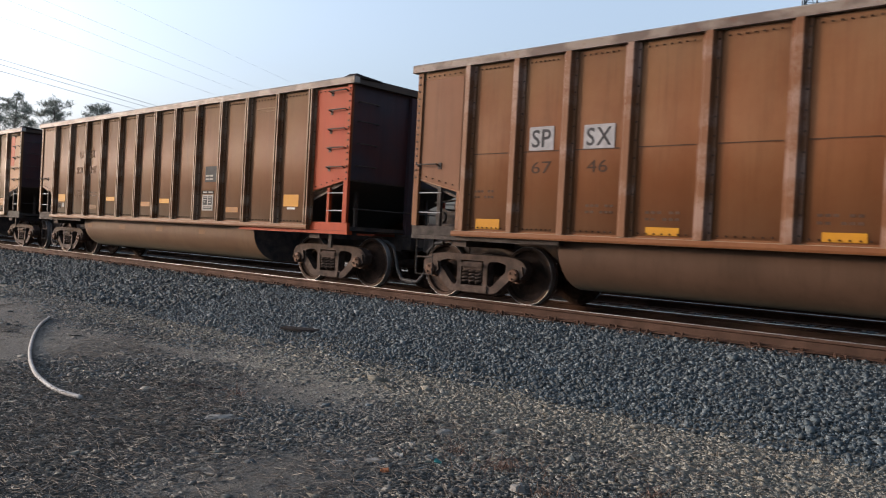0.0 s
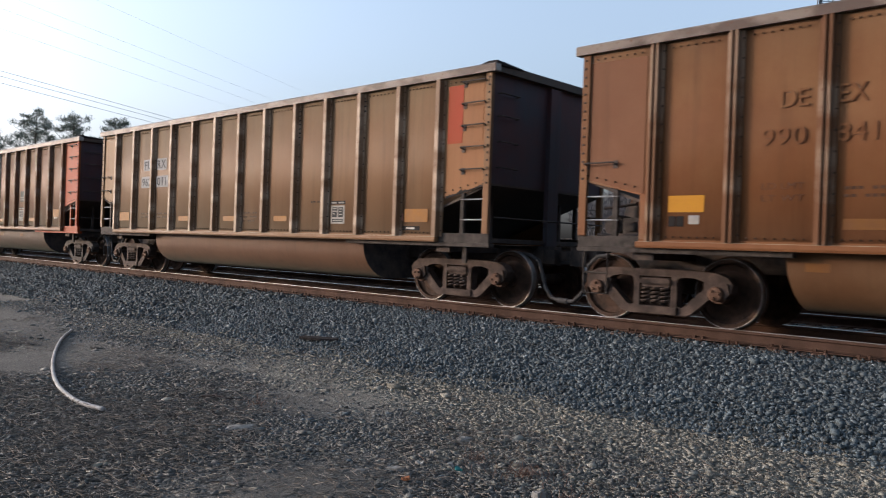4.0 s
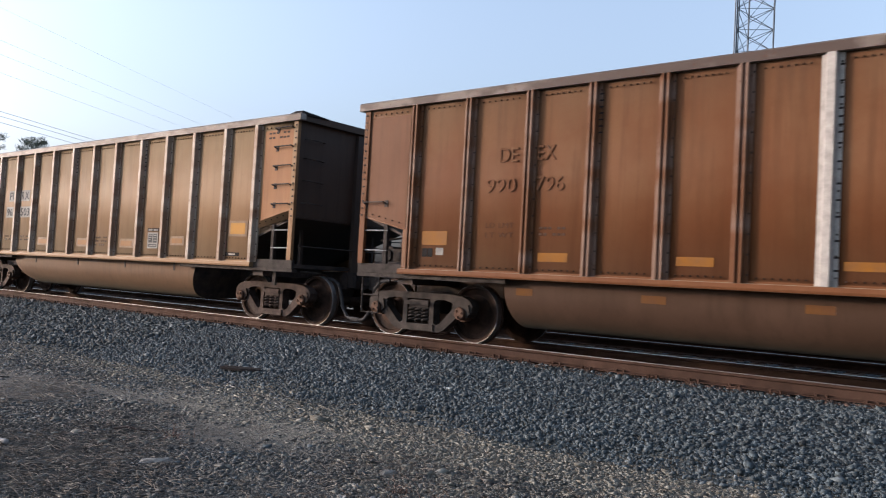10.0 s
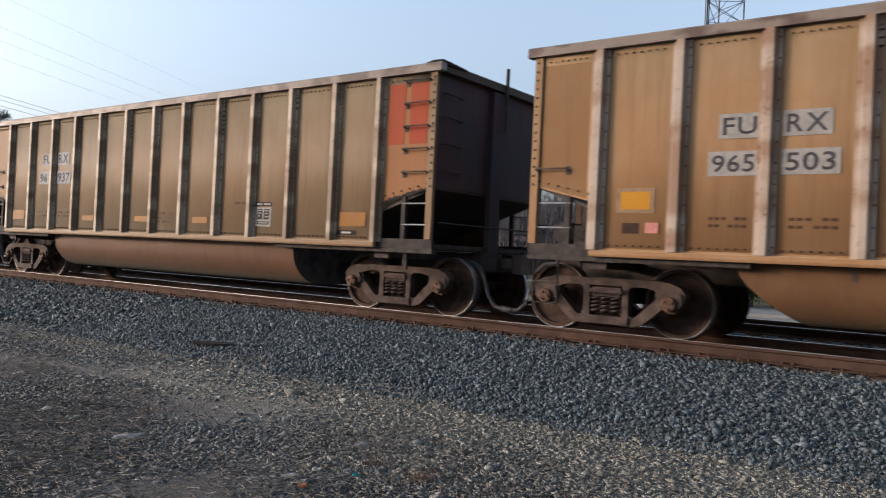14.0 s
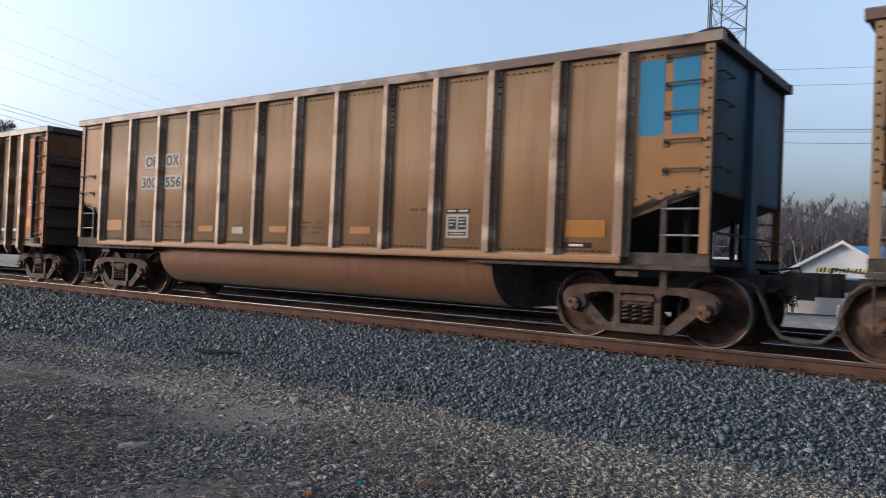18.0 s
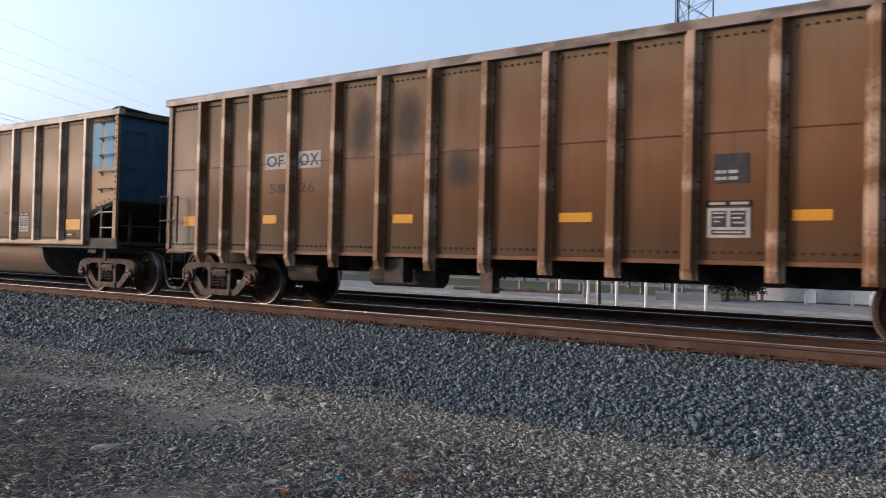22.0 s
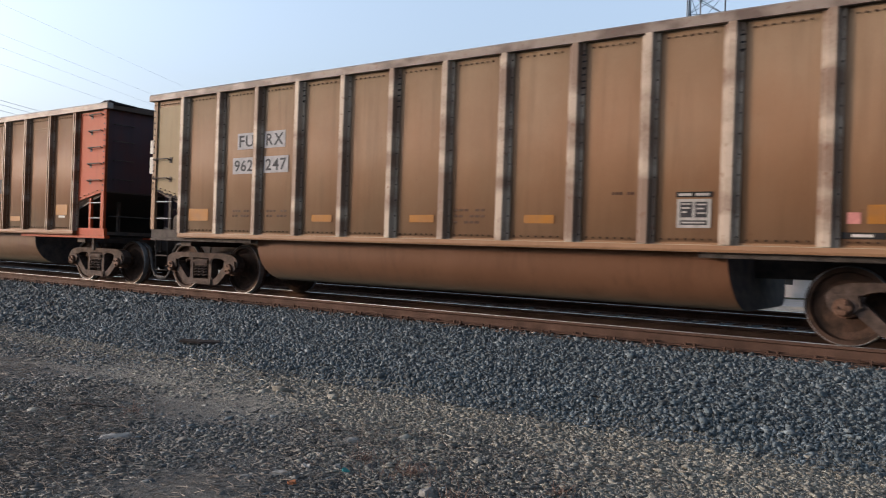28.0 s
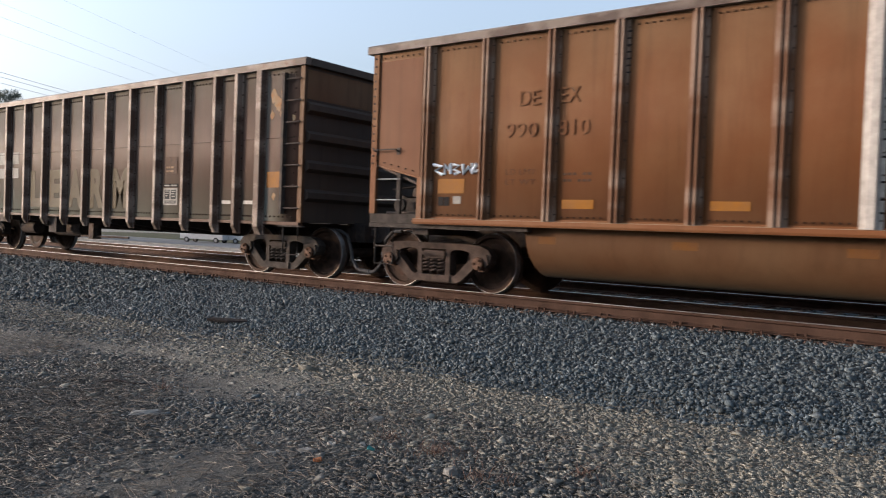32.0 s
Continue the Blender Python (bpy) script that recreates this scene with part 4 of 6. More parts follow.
def placard(car, x0, x1, z0, z1, y=-HALF - 0.001, worn=False):
    p = part("placard", flat(x0, x1, z0, z1, y), FAINT if worn else PANEL_DARK, car, "black painted placard with white lines")
    w, h = x1 - x0, z1 - z0
    for v in (0.34, 0.12):
        for u0, u1 in ((0.06, 0.24), (0.27, 0.38), (0.44, 0.70)):
            part("printed_bar", flat(x0 + u0 * w, x0 + u1 * w, z0 + v * h, z0 + (v + 0.11) * h, y - 0.004, 0.002), PLATE_FADED if worn else PLATE_GREY, p)


def small_print(car, spots, material=FAINT, y=-HALF - 0.001):
    """Lines of lettering too small to read."""
    for x0, x1, z0, n in spots:
        for i in range(n):
            w = (x1 - x0) / 6
            for k in range(6):
                if (k + i) % 4 != 3:
                    part("small_print", flat(x0 + k * w, x0 + (k + 0.72) * w, z0 - i * 0.085, z0 - i * 0.085 + 0.034, y, 0.003), material, car)


MARK_BOXES = [(2.48, 2.95, 2.60, 2.885), (3.18, 3.69, 2.60, 2.885), (2.37, 2.94, 2.17, 2.455), (3.18, 3.78, 2.17, 2.455)]


def marks(car, words, plates, material, depth=0.003, drop=0.0, boxes=MARK_BOXES, rows=(0, 1, 2, 3), number_material=None, plate=PLATE_WHITE, raised=None):
    for i, (word, (x0, x1, z0, z1)) in enumerate(zip(words, boxes)):
        z0, z1, y = z0 - drop, z1 - drop, -HALF - 0.001
        if plates and i in rows:
            part("mark_plate", flat(x0, x1, z0, z1, y), plate, car, "pale rectangle behind the lettering")
            y -= 0.0045
            letters(word, x0 + 0.045, x1 - 0.045, z0 + 0.042, z1 - 0.042, y, material, car, "reporting_mark", "black lettering", bold=0.012)
        else:
            if raised:
                # a flat copy shifted right and down paints the raised letters' shadow
                letters(word, x0 + 0.042, x1 - 0.018, z0 + 0.02, z1 - 0.04, y, LETTER_SHADOW_AND_PRINT, car, "letter_grime", "painted shadow beside the raised letters")
                letters(word, x0 + 0.03, x1 - 0.03, z0 + 0.03, z1 - 0.03, y - 0.004, raised, car, "reporting_mark", "raised brown lettering", 0.009)
            else:
                letters(word, x0 + 0.03, x1 - 0.03, z0 + 0.03, z1 - 0.03, y, number_material or material, car, "reporting_mark", depth=depth)


def tub_car(spec):
    """A bathtub coal gondola: ribbed sides, sloping ends over open platforms, a rounded trough between the trucks."""
    pk = spec["paint"]
    body, rib_m, tub_m = BODY[pk], RIBS[pk], TUBS[pk]
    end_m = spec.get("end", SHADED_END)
    style = spec["style"]
    ribs_at = RIBS_AT[style]
    car = thing("coal_gondola", spec["label"], "rail car", group="cars of the coal train")
    for sgn in (-1, 1):
        wall = part("side_wall", shared(f"tub_side{sgn}" + spec["style"], lambda: side_plate(ribs_at, SILL, 3.68, LENGTH, sgn)), body, car, "dusty ribbed side plate")
        smooth_sheet(wall.data)
        chord = [(-0.075, 0.0), (-0.075, 0.11), (-0.055, 0.13), (0.05, 0.13), (0.06, 0.115), (0.06, 0.0)]
        part("top_chord", shared(f"tub_chord{sgn}", lambda: Shape().prism([(sgn * HALF + a, TOP - 0.105 + b) for a, b in chord], -0.10, LENGTH + 0.10, "x")), RIM, car, "worn steel rim")
        part("side_sill", shared(f"tub_sill{sgn}", lambda: Shape().prism([(sgn * a, b) for a, b in ((1.45, 1.02), (1.66, 1.02), (1.67, 1.05), (1.66, 1.10), (1.585, 1.105), (1.585, 1.13), (1.45, 1.13))], 0.93, 13.05, "x")), body, car)
        part("lower_sill", shared(f"tub_low{sgn}", lambda: Shape().box(-0.02, 2.9, sgn * 1.52 - 0.06, sgn * 1.52 + 0.06, 0.955, 1.0165)), CAST_GREY, car)
        part("lower_sill", shared(f"tub_lowf{sgn}", lambda: Shape().box(10.7, 14.14, sgn * 1.52 - 0.06, sgn * 1.52 + 0.06, 0.955, 1.0165)), spec.get("sill", CAST_GREY), car)
        part("end_sill_plate", shared(f"tub_esill{sgn}", lambda: Shape().box(-0.01, 0.93, sgn * 1.55 - 0.03, sgn * 1.55 + 0.035, 1.02, 1.165)), CAST_GREY, car)
        part("end_sill_plate", shared(f"tub_esill{sgn}f", lambda: Shape().box(13.06, 14.13, sgn * 1.55 - 0.03, sgn * 1.55 + 0.035, 1.02, 1.165)), spec.get("sill", CAST_GREY), car)
        for i, x in enumerate(ribs_at):
            white = spec.get("white_rib") == i and sgn < 0
            part("rib", shared("tub_rib" + spec["style"] + str(white), lambda: channel_rib_shape(SILL + 0.006, TOP - 0.11) if spec["style"] == "deep" and not white else rib_shape(SILL + 0.006, TOP - 0.11, 0.064, 0.092)), WHITE if white else rib_m, car, "white-painted post" if white else "", pose(x, sgn * HALF, 0, 0, 0, 0 if sgn < 0 else 180))
        if "white_rib" in spec and sgn < 0:
            x = ribs_at[spec["white_rib"]] + 0.0955
            for z in (1.28, 1.42, 1.60, 1.86, 2.04, 2.22, 2.46, 2.66, 2.78, 2.86, 2.95, 3.04, 3.16, 3.34, 3.52):
                part("rung_mark", shared("rung_mark", lambda: Shape().box(-0.022, 0.022, -0.004, 0, -0.011, 0.011)), SOOT, car, "dark gauge mark on the white post", pose(x, -HALF - 0.0125, z))
        for x, fm in ((0.055, body), (LENGTH - 0.055, spec["panel"] if spec.get("full_end") else body)):
            part("corner_post", shared(f"tub_post{sgn}", lambda: Shape().box(-0.055, 0.055, sgn * HALF - 0.03, sgn * HALF + 0.03, 1.166, TOP - 0.11)), fm, car, m=pose(x, 0, 0))
        rows = [(0.04, 1.25, 0.03, 3.6, 22), (LENGTH - 0.03, 1.25, LENGTH - 0.03, 3.6, 22), (0.12, 1.99, 0.85, 1.82, 6), (13.2, 1.82, 14.0, 1.99, 6)]
        for a, b in zip([0.0] + ribs_at, ribs_at + [LENGTH]):
            rows.append((a + 0.22, 3.575, b - 0.22, 3.575, 7))
            if a > 0 and b < LENGTH:
                rows.append((a + 0.2, 1.165, b - 0.2, 1.165, 7))
        for x in ribs_at:
            rows += [(x + 0.094, 1.2, x + 0.094, 3.55, 11)]
        if sgn < 0:
            tagged(part("riveting", shared("post_bolts", lambda: rivet_rows([(0.045, 1.95, 0.045, 3.58, 15), (LENGTH - 0.045, 1.95, LENGTH - 0.045, 3.58, 15)], -HALF - 0.0305)), STEEL_DARK, car, "dark bolt heads on the corner posts"), kind="stuff")
            tagged(part("riveting", shared("tub_bolts" + spec["style"], lambda: rivet_rows(rows, -HALF - 0.010, 0.014)), BOLT, car, "dark bolt heads in rows"), kind="stuff")
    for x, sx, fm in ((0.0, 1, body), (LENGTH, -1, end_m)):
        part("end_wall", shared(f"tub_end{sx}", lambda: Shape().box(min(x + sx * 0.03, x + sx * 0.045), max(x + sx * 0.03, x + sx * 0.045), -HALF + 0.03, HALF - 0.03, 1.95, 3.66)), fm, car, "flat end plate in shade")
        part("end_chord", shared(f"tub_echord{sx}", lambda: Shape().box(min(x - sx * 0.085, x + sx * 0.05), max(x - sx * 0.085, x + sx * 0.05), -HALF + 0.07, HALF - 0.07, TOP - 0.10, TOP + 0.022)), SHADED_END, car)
        # the shade under the sloping end is put into this sheet's dark colour
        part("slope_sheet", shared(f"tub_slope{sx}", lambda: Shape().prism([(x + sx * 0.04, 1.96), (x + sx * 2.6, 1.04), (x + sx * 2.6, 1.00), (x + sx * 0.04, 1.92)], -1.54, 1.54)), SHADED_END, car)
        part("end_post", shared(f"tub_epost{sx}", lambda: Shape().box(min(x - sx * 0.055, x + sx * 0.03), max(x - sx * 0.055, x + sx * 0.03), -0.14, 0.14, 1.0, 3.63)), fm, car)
        part("end_platform", shared(f"tub_plat{sx}", lambda: Shape().box(min(x, x + sx * 0.35), max(x, x + sx * 0.35), -1.51, 1.51, 1.03, 1.10)), STEEL_DARK, car)
        for sgn in (-1, 1):
            xs = x + sx * 0.56
            part("stanchion", shared(f"tub_stan{sx}{sgn}", lambda: Shape().box(xs - 0.035, xs + 0.035, sgn * 1.55 - 0.03, sgn * 1.55 + 0.03, 1.166, 1.80)), spec["panel"] if sx < 0 and spec.get("full_end") else CAST_GREY, car)
            for z in (1.38, 1.70):
                part("handrail", shared(f"tub_hand{sx}{sgn}{z}", lambda: Shape().tube([(x + sx * 0.02, sgn * 1.57, z), (x + sx * 0.6, sgn * 1.57, z)], 0.0125, 6)), GALV, car)
            if sx < 0:
                part("step_bracket", shared(f"tub_brk{sgn}", lambda: Shape().box(x - 0.62, x - 0.54, sgn * 1.45 - 0.02, sgn * 1.45 + 0.02, 0.70, 0.955)), CAST_GREY, car)
                part("platform_brace", shared(f"tub_brace{sx}{sgn}", lambda: Shape().box(x + sx * 0.5 - 0.03, x + sx * 0.5 + 0.03, sgn * 0.95 - 0.03, sgn * 0.95 + 0.03, 1.1, 1.76)), STEEL_DARK, car)
                continue
            part("step", shared(f"tub_step{sx}{sgn}", lambda: Shape().tube([(x + sx * 0.05, sgn * 1.5, 0.96), (x + sx * 0.05, sgn * 1.5, 0.38), (x + sx * 0.42, sgn * 1.5, 0.38), (x + sx * 0.42, sgn * 1.5, 0.96)], 0.016, 6).tube([(x + sx * 0.05, sgn * 1.5, 0.66), (x + sx * 0.42, sgn * 1.5, 0.66)], 0.014, 6)), CAST_GREY, car, "wire step below the sill")
            part("platform_brace", shared(f"tub_brace{sx}{sgn}", lambda: Shape().box(x + sx * 0.5 - 0.03, x + sx * 0.5 + 0.03, sgn * 0.95 - 0.03, sgn * 0.95 + 0.03, 1.1, 1.76)), STEEL_DARK, car)
        part("end_rod", shared(f"tub_erod{sx}", lambda: Shape().tube([(x - sx * 0.06, -1.5, 1.42), (x - sx * 0.06, 1.5, 1.42)], 0.014, 6)), STEEL_DARK, car)
    # grab irons: a ladder at the front end, one or two at the rear
    for z in (2.17, 2.52, 2.86, 3.21, 3.55):
        part("grab_iron", shared(f"grab_f{z}", lambda: grab(13.56, 14.02, -HALF, z)), STEEL_DARK, car)
    for z in spec.get("rear_grabs", (2.15,)):
        part("grab_iron", shared(f"grab_r{z}", lambda: grab(0.10, 0.55, -HALF, z)), STEEL_DARK, car)
    for y, z in ((-1.2, 2.2), (-1.2, 2.6), (-1.2, 3.0), (-1.2, 3.35)):
        part("grab_iron", shared(f"grab_e{z}", lambda: Shape().tube([(LENGTH - 0.02, y - 0.22, z), (LENGTH + 0.06, y - 0.22, z), (LENGTH + 0.06, y + 0.22, z), (LENGTH - 0.02, y + 0.22, z)], 0.0125, 6)), STEEL_DARK, car)
    part("chord_cap", shared("chord_cap", lambda: Shape().box(LENGTH + 0.101, LENGTH + 0.105, -HALF - 0.065, -HALF + 0.05, TOP - 0.09, TOP + 0.01)), PLATE_GREY, car, "pale capped end of the rim")
    part("corner_crust", shared("corner_crust", lambda: Shape().tube([(LENGTH - 0.30, -HALF - 0.01, TOP + 0.018), (LENGTH - 0.08, -HALF - 0.01, TOP + 0.035), (LENGTH + 0.06, -HALF + 0.01, TOP + 0.03), (LENGTH + 0.10, -HALF + 0.12, TOP + 0.018), (LENGTH + 0.09, -HALF + 0.6, TOP + 0.012)], [0.012, 0.040, 0.048, 0.035, 0.015], 7)), SOOT, car, "black coal crust on the corner of the rim")
    if spec.get("corner_labels"):
        for z0, z1 in ((2.64, 2.90), (2.25, 2.57)):
            part("corner_label", Shape().box(-0.075, 0.03, -HALF - 0.036, -HALF - 0.032, z0, z1), WHITE, car, "bright white label on the corner")
    if spec.get("mast"):
        part("brake_mast", shared("brake_mast", lambda: Shape().tube([(LENGTH + 0.11, 0.15, 3.0), (LENGTH + 0.11, 0.15, 4.05)], 0.03, 8)), STEEL_DARK, car)
    # under the floor
    part("centre_sill", shared("centre_sill", lambda: Shape().box(-0.3, 14.42, -0.24, 0.24, 0.72, 0.953)), STEEL_DARK, car)
    part("cross_bearer", shared("tub_bearer", lambda: Shape().box(0.78, 1.08, -1.46, 1.46, 0.86, 0.95)), STEEL_DARK, car)
    part("cross_bearer", shared("tub_bearer", None), STEEL_DARK, car, m=pose(12.13, 0, 0))
    rear, front = spec.get("rake", (0.12, -0.10))
    tub_x = 2.66 if pk == "gold" else 2.88 if style == "plates" else 2.76
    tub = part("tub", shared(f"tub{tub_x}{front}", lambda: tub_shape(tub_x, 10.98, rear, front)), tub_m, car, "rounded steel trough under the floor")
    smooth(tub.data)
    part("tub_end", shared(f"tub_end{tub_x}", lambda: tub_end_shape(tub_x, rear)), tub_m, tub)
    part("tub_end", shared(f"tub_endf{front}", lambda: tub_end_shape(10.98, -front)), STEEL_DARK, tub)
    # brake gear on the rear platform
    part("brake_cylinder", shared("brake_cyl", lambda: Shape().tube([(0.35, -1.25, 1.32), (0.35, -0.75, 1.32)], 0.15, 14).tube([(0.35, -1.29, 1.32), (0.35, -1.25, 1.32)], 0.10, 12)), CAST_GREY, car, "dusty grey brake cylinder")
    part("brake_valve", shared("brake_valve", lambda: Shape().box(0.56, 0.80, -1.36, -1.08, 1.17, 1.42).box(0.60, 0.76, -1.40, -1.30, 1.24, 1.36).tube([(0.68, -1.2, 1.42), (0.68, -1.2, 1.56)], 0.05, 8)), CAST_GREY, car)
    part("air_reservoir", shared("reservoir", lambda: Shape().tube([(0.75, -0.9, 1.38), (0.75, 0.6, 1.38)], [0.12, 0.12], 12)), STEEL_DARK, car)
    if pk != "gold":
        part("brake_rigging", shared("brake_rigging", lambda: Shape().box(0.12, 0.92, 0.30, 0.34, 1.1, 1.78).tube([(0.5, -0.95, 1.5), (0.5, 0.28, 1.5)], 0.17, 12).box(0.28, 0.75, -0.62, -0.5, 1.1, 1.74).tube([(0.2, -1.4, 1.18), (0.9, -1.4, 1.18)], 0.03, 6).tube([(0.22, -1.3, 1.55), (0.6, -1.1, 1.62), (0.85, -1.1, 1.3)], 0.02, 6)), STEEL_DARK, car, "dark reservoir and brackets over the platform")
    couplers(car)
    sets = running_gear(car, spec.get("grey_trucks", False))
    # paint and lettering
    if spec.get("full_end"):
        part("painted_panel", shared("panel_full", lambda: Shape().prism([(13.115, 1.745), (14.0, 1.925), (14.0, 3.62), (13.115, 3.62)], -HALF - 0.005, -HALF - 0.001)), spec["panel"], car, spec["panel_label"])
    elif "panel" in spec:
        for x0, x1, pm in ((13.20, 13.52, spec["panel"]), (13.62, 13.95, spec.get("panel_faded", spec["panel"]))):
            part("painted_panel", flat(x0, x1, 2.60, 3.525, -HALF - 0.001), pm, car, spec["panel_label"])
    bay = (REAR_BAY if spec.get("olive_bay") else TAN_BAY) if style == "plates" else BROWN_BAY
    x1 = ribs_at[0] - 0.145
    part("end_bay", Shape().prism([(0.115, 1.93), (x1, 1.952 - 0.2366 * x1), (x1, 3.53), (0.115, 3.53)], -HALF - 0.0011, -HALF - 0.0004), bay, car, "cleaner, brighter end bay")
    if style == "plates" and pk != "gold":
        part("end_bay", Shape().prism([(13.175, 1.73), (14.0, 1.93), (14.0, 3.53), (13.175, 3.53)], -HALF - 0.0009, -HALF - 0.0004), ORANGE_WORN if spec.get("panel") == ORANGE else TAN_BAY, car, "cleaner, brighter end bay")
    if style == "deep":
        marks(car, spec["marks"], False, FADED, 0.014, raised=body, boxes=[(2.68, 3.05, 2.65, 2.91), (3.31, 3.66, 2.65, 2.91), (2.47, 3.03, 2.22, 2.48), (3.30, 3.81, 2.22, 2.48)])
        reflectors(car, [(1.34, 1.82, 1.48, 1.69), (12.20, 12.68, 1.44, 1.67)], YELLOW if pk == "brown_dark" else YELLOW_WORN)
        if pk == "brown_dark":
            reflectors(car, [(4.43, 4.91, 1.51, 1.62), (7.27, 7.72, 1.47, 1.58)])
            reflectors(car, [(6.34, 6.80, 1.39, 1.50), (10.16, 10.62, 1.30, 1.41)], YELLOW_WORN)
            reflectors(car, [(3.42, 3.88, 1.28, 1.40)], YELLOW_FADED)
        else:
            reflectors(car, [(3.42, 3.88, 1.28, 1.40), (5.38, 5.84, 1.28, 1.39), (10.16, 10.62, 1.30, 1.41), (7.23, 7.68, 1.28, 1.38)], YELLOW_WORN)
        placard(car, 9.28, 9.73, 1.95, 2.29)
        stencil_box(car, 9.20, 9.64, 1.32, 1.67)
        part("label_panel", flat(12.33, 12.58, 1.385, 1.43, -HALF - 0.001), WHITE, car)
        reflectors(car, [(4.87, 5.2, 0.80, 0.90), (6.82, 7.13, 0.80, 0.90), (8.82, 9.08, 0.80, 0.90), (2.98, 3.25, 0.80, 0.90)], YELLOW_FADED, y=-1.401)
        part("scrape_mark", flat(11.15, 11.75, 3.40, 3.415, -HALF - 0.001), PLATE_FADED, car)
        part("scrape_mark", flat(11.25, 11.75, 3.34, 3.35, -HALF - 0.001), PLATE_FADED, car)
        small_print(car, [(3.42, 3.85, 1.72, 2)])
        letters("LD LMT", 2.52, 3.0, 1.74, 1.815, -HALF - 0.001, LETTER_SHADOW_AND_PRINT, car, "small_print", "faded load lettering")
        letters("LT WT", 2.52, 3.0, 1.60, 1.675, -HALF - 0.001, LETTER_SHADOW_AND_PRINT, car, "small_print", "faded weight lettering")
        for x in (1.35, 1.46):
            part("label_panel", flat(x, x + 0.095, 1.30, 1.43, -HALF - 0.001), BLACK, car)
        part("label_panel", flat(1.62, 1.76, 1.33, 1.44, -HALF - 0.001), PLATE_GREY, car)
    elif style == "plates":
        marks(car, spec["marks"], True, spec.get("letters", LETTER_GREY), drop=spec.get("drop", 0.0), plate=spec.get("plate", PLATE_WHITE))
        small = [(4.37, 4.82, 1.34, 1.45), (6.40, 6.85, 1.34, 1.45), (8.35, 8.8, 1.34, 1.45)]
        if pk == "gold":
            small.append((10.35, 10.72, 1.42, 1.52))
            for x0, x1, z0, z1 in small + [(12.32, 12.76, 1.62, 1.83), (1.30, 1.68, 1.62, 1.84)]:
                part("tape_border", flat(x0 - 0.06, x1 + 0.06, z0 - 0.045, z1 + 0.045, -HALF - 0.001, 0.002), PLATE_FADED, car, "pale dusty border")
            reflectors(car, [(12.32, 12.76, 1.62, 1.83), (1.30, 1.68, 1.62, 1.84)], YELLOW, -HALF - 0.0035)
            part("label_panel", flat(1.33, 1.55, 1.32, 1.45, -HALF - 0.001), FADED, car)
            part("spray_mark", flat(1.63, 1.80, 1.33, 1.46, -HALF - 0.001), PINK, car, "small pink sprayed mark")
            reflectors(car, small, YELLOW_WORN, -HALF - 0.0035)
            part("painted_panel", Shape().prism([(13.19, 1.87), (14.0, 2.06), (14.0, 3.53), (13.19, 3.53)], -HALF - 0.003, -HALF - 0.0005), GOLD_BAY, car, "golden-brown end panel")
            small_print(car, [(13.3, 13.9, 3.46, 2)], FADED, -HALF - 0.0035)
        else:
            reflectors(car, [(1.15, 1.72, 1.34, 1.56), (12.44, 12.88, 1.36, 1.56) if spec.get("corner_labels") else (12.24, 12.80, 1.34, 1.56)], spec.get("tape", YELLOW_WORN))
            reflectors(car, small, YELLOW_WORN)
        stencil_box(car, spec.get("panel_x", 10.3) + 0.08, spec.get("panel_x", 10.3) + 0.48, 1.30, 1.64)
        small_print(car, [(2.4, 2.85, 1.50, 2), (3.28, 3.8, 1.50, 2), (7.2, 7.75, 1.50, 3), (9.6, 9.9, 1.70, 1)])
        part("label_panel", flat(12.2, 12.62, 1.20, 1.27, -HALF - 0.001), BLACK, car)
        part("label_panel", flat(12.3, 12.50, 1.22, 1.25, -HALF - 0.0055), WHITE, car)
        for z in (2.97, 2.66 - spec.get("drop", 0.0), 2.10 - spec.get("drop", 0.0)):
            part("paint_remnant", flat(2.975, 3.03, z, z + 0.085, -HALF - 0.0785, 0.002), WHITE, car, "leftover paint across the post")
        if "spray" in spec:
            part("spray_mark", flat(*((12.25, 12.38) if spec.get("corner_labels") else (12.05, 12.2)), 1.36, 1.48, -HALF - 0.001), spec["spray"], car, "small pink sprayed mark")
        if spec.get("white_label"):
            part("label_panel", flat(5.38, 5.68, 1.31, 1.43, -HALF - 0.001), PLATE_GREY, car, "small white label")
    elif style == "early":
        marks(car, spec["marks"], True, LETTER_GREY, boxes=[(2.30, 2.72, 2.30, 2.64), (3.22, 3.70, 2.29, 2.62), (2.33, 2.73, 1.94, 2.17), (3.26, 3.64, 1.94, 2.17)], rows=(0, 1), number_material=FADED)
        reflectors(car, [(1.36, 1.82, 1.145, 1.30), (4.22, 4.68, 1.145, 1.25), (6.36, 6.82, 1.145, 1.25), (8.4, 8.86, 1.145, 1.25), (12.3, 12.75, 1.16, 1.30)])
        for a, b in zip(ribs_at[:-1], ribs_at[1:]):
            part("weld_seam", flat(a + 0.14, b - 0.14, 2.28, 2.292, -HALF - 0.001, 0.006), FADED, car)
        small_print(car, [(1.3, 1.7, 1.70, 2), (3.3, 3.75, 1.5, 2), (4.2, 4.7, 1.42, 2), (6.3, 6.8, 1.42, 2)])
    slot = shared("slot", lambda: Shape().box(-0.03, 0.03, -0.004, 0, -0.010, 0.010))
    for i, n in ((3, 3), (5, 6), (8, 7), (10, 3)) if style == "plates" else ((3, 7), (8, 7)) if style == "deep" else ():
        for j in range(n):
            part("slot", slot, SOOT, car, m=pose(ribs_at[i] + 0.098, -HALF - 0.0125, 3.50 - j * 0.085))
    if style == "plates" and pk != "gold":
        rng = random.Random(spec["marks"][3])
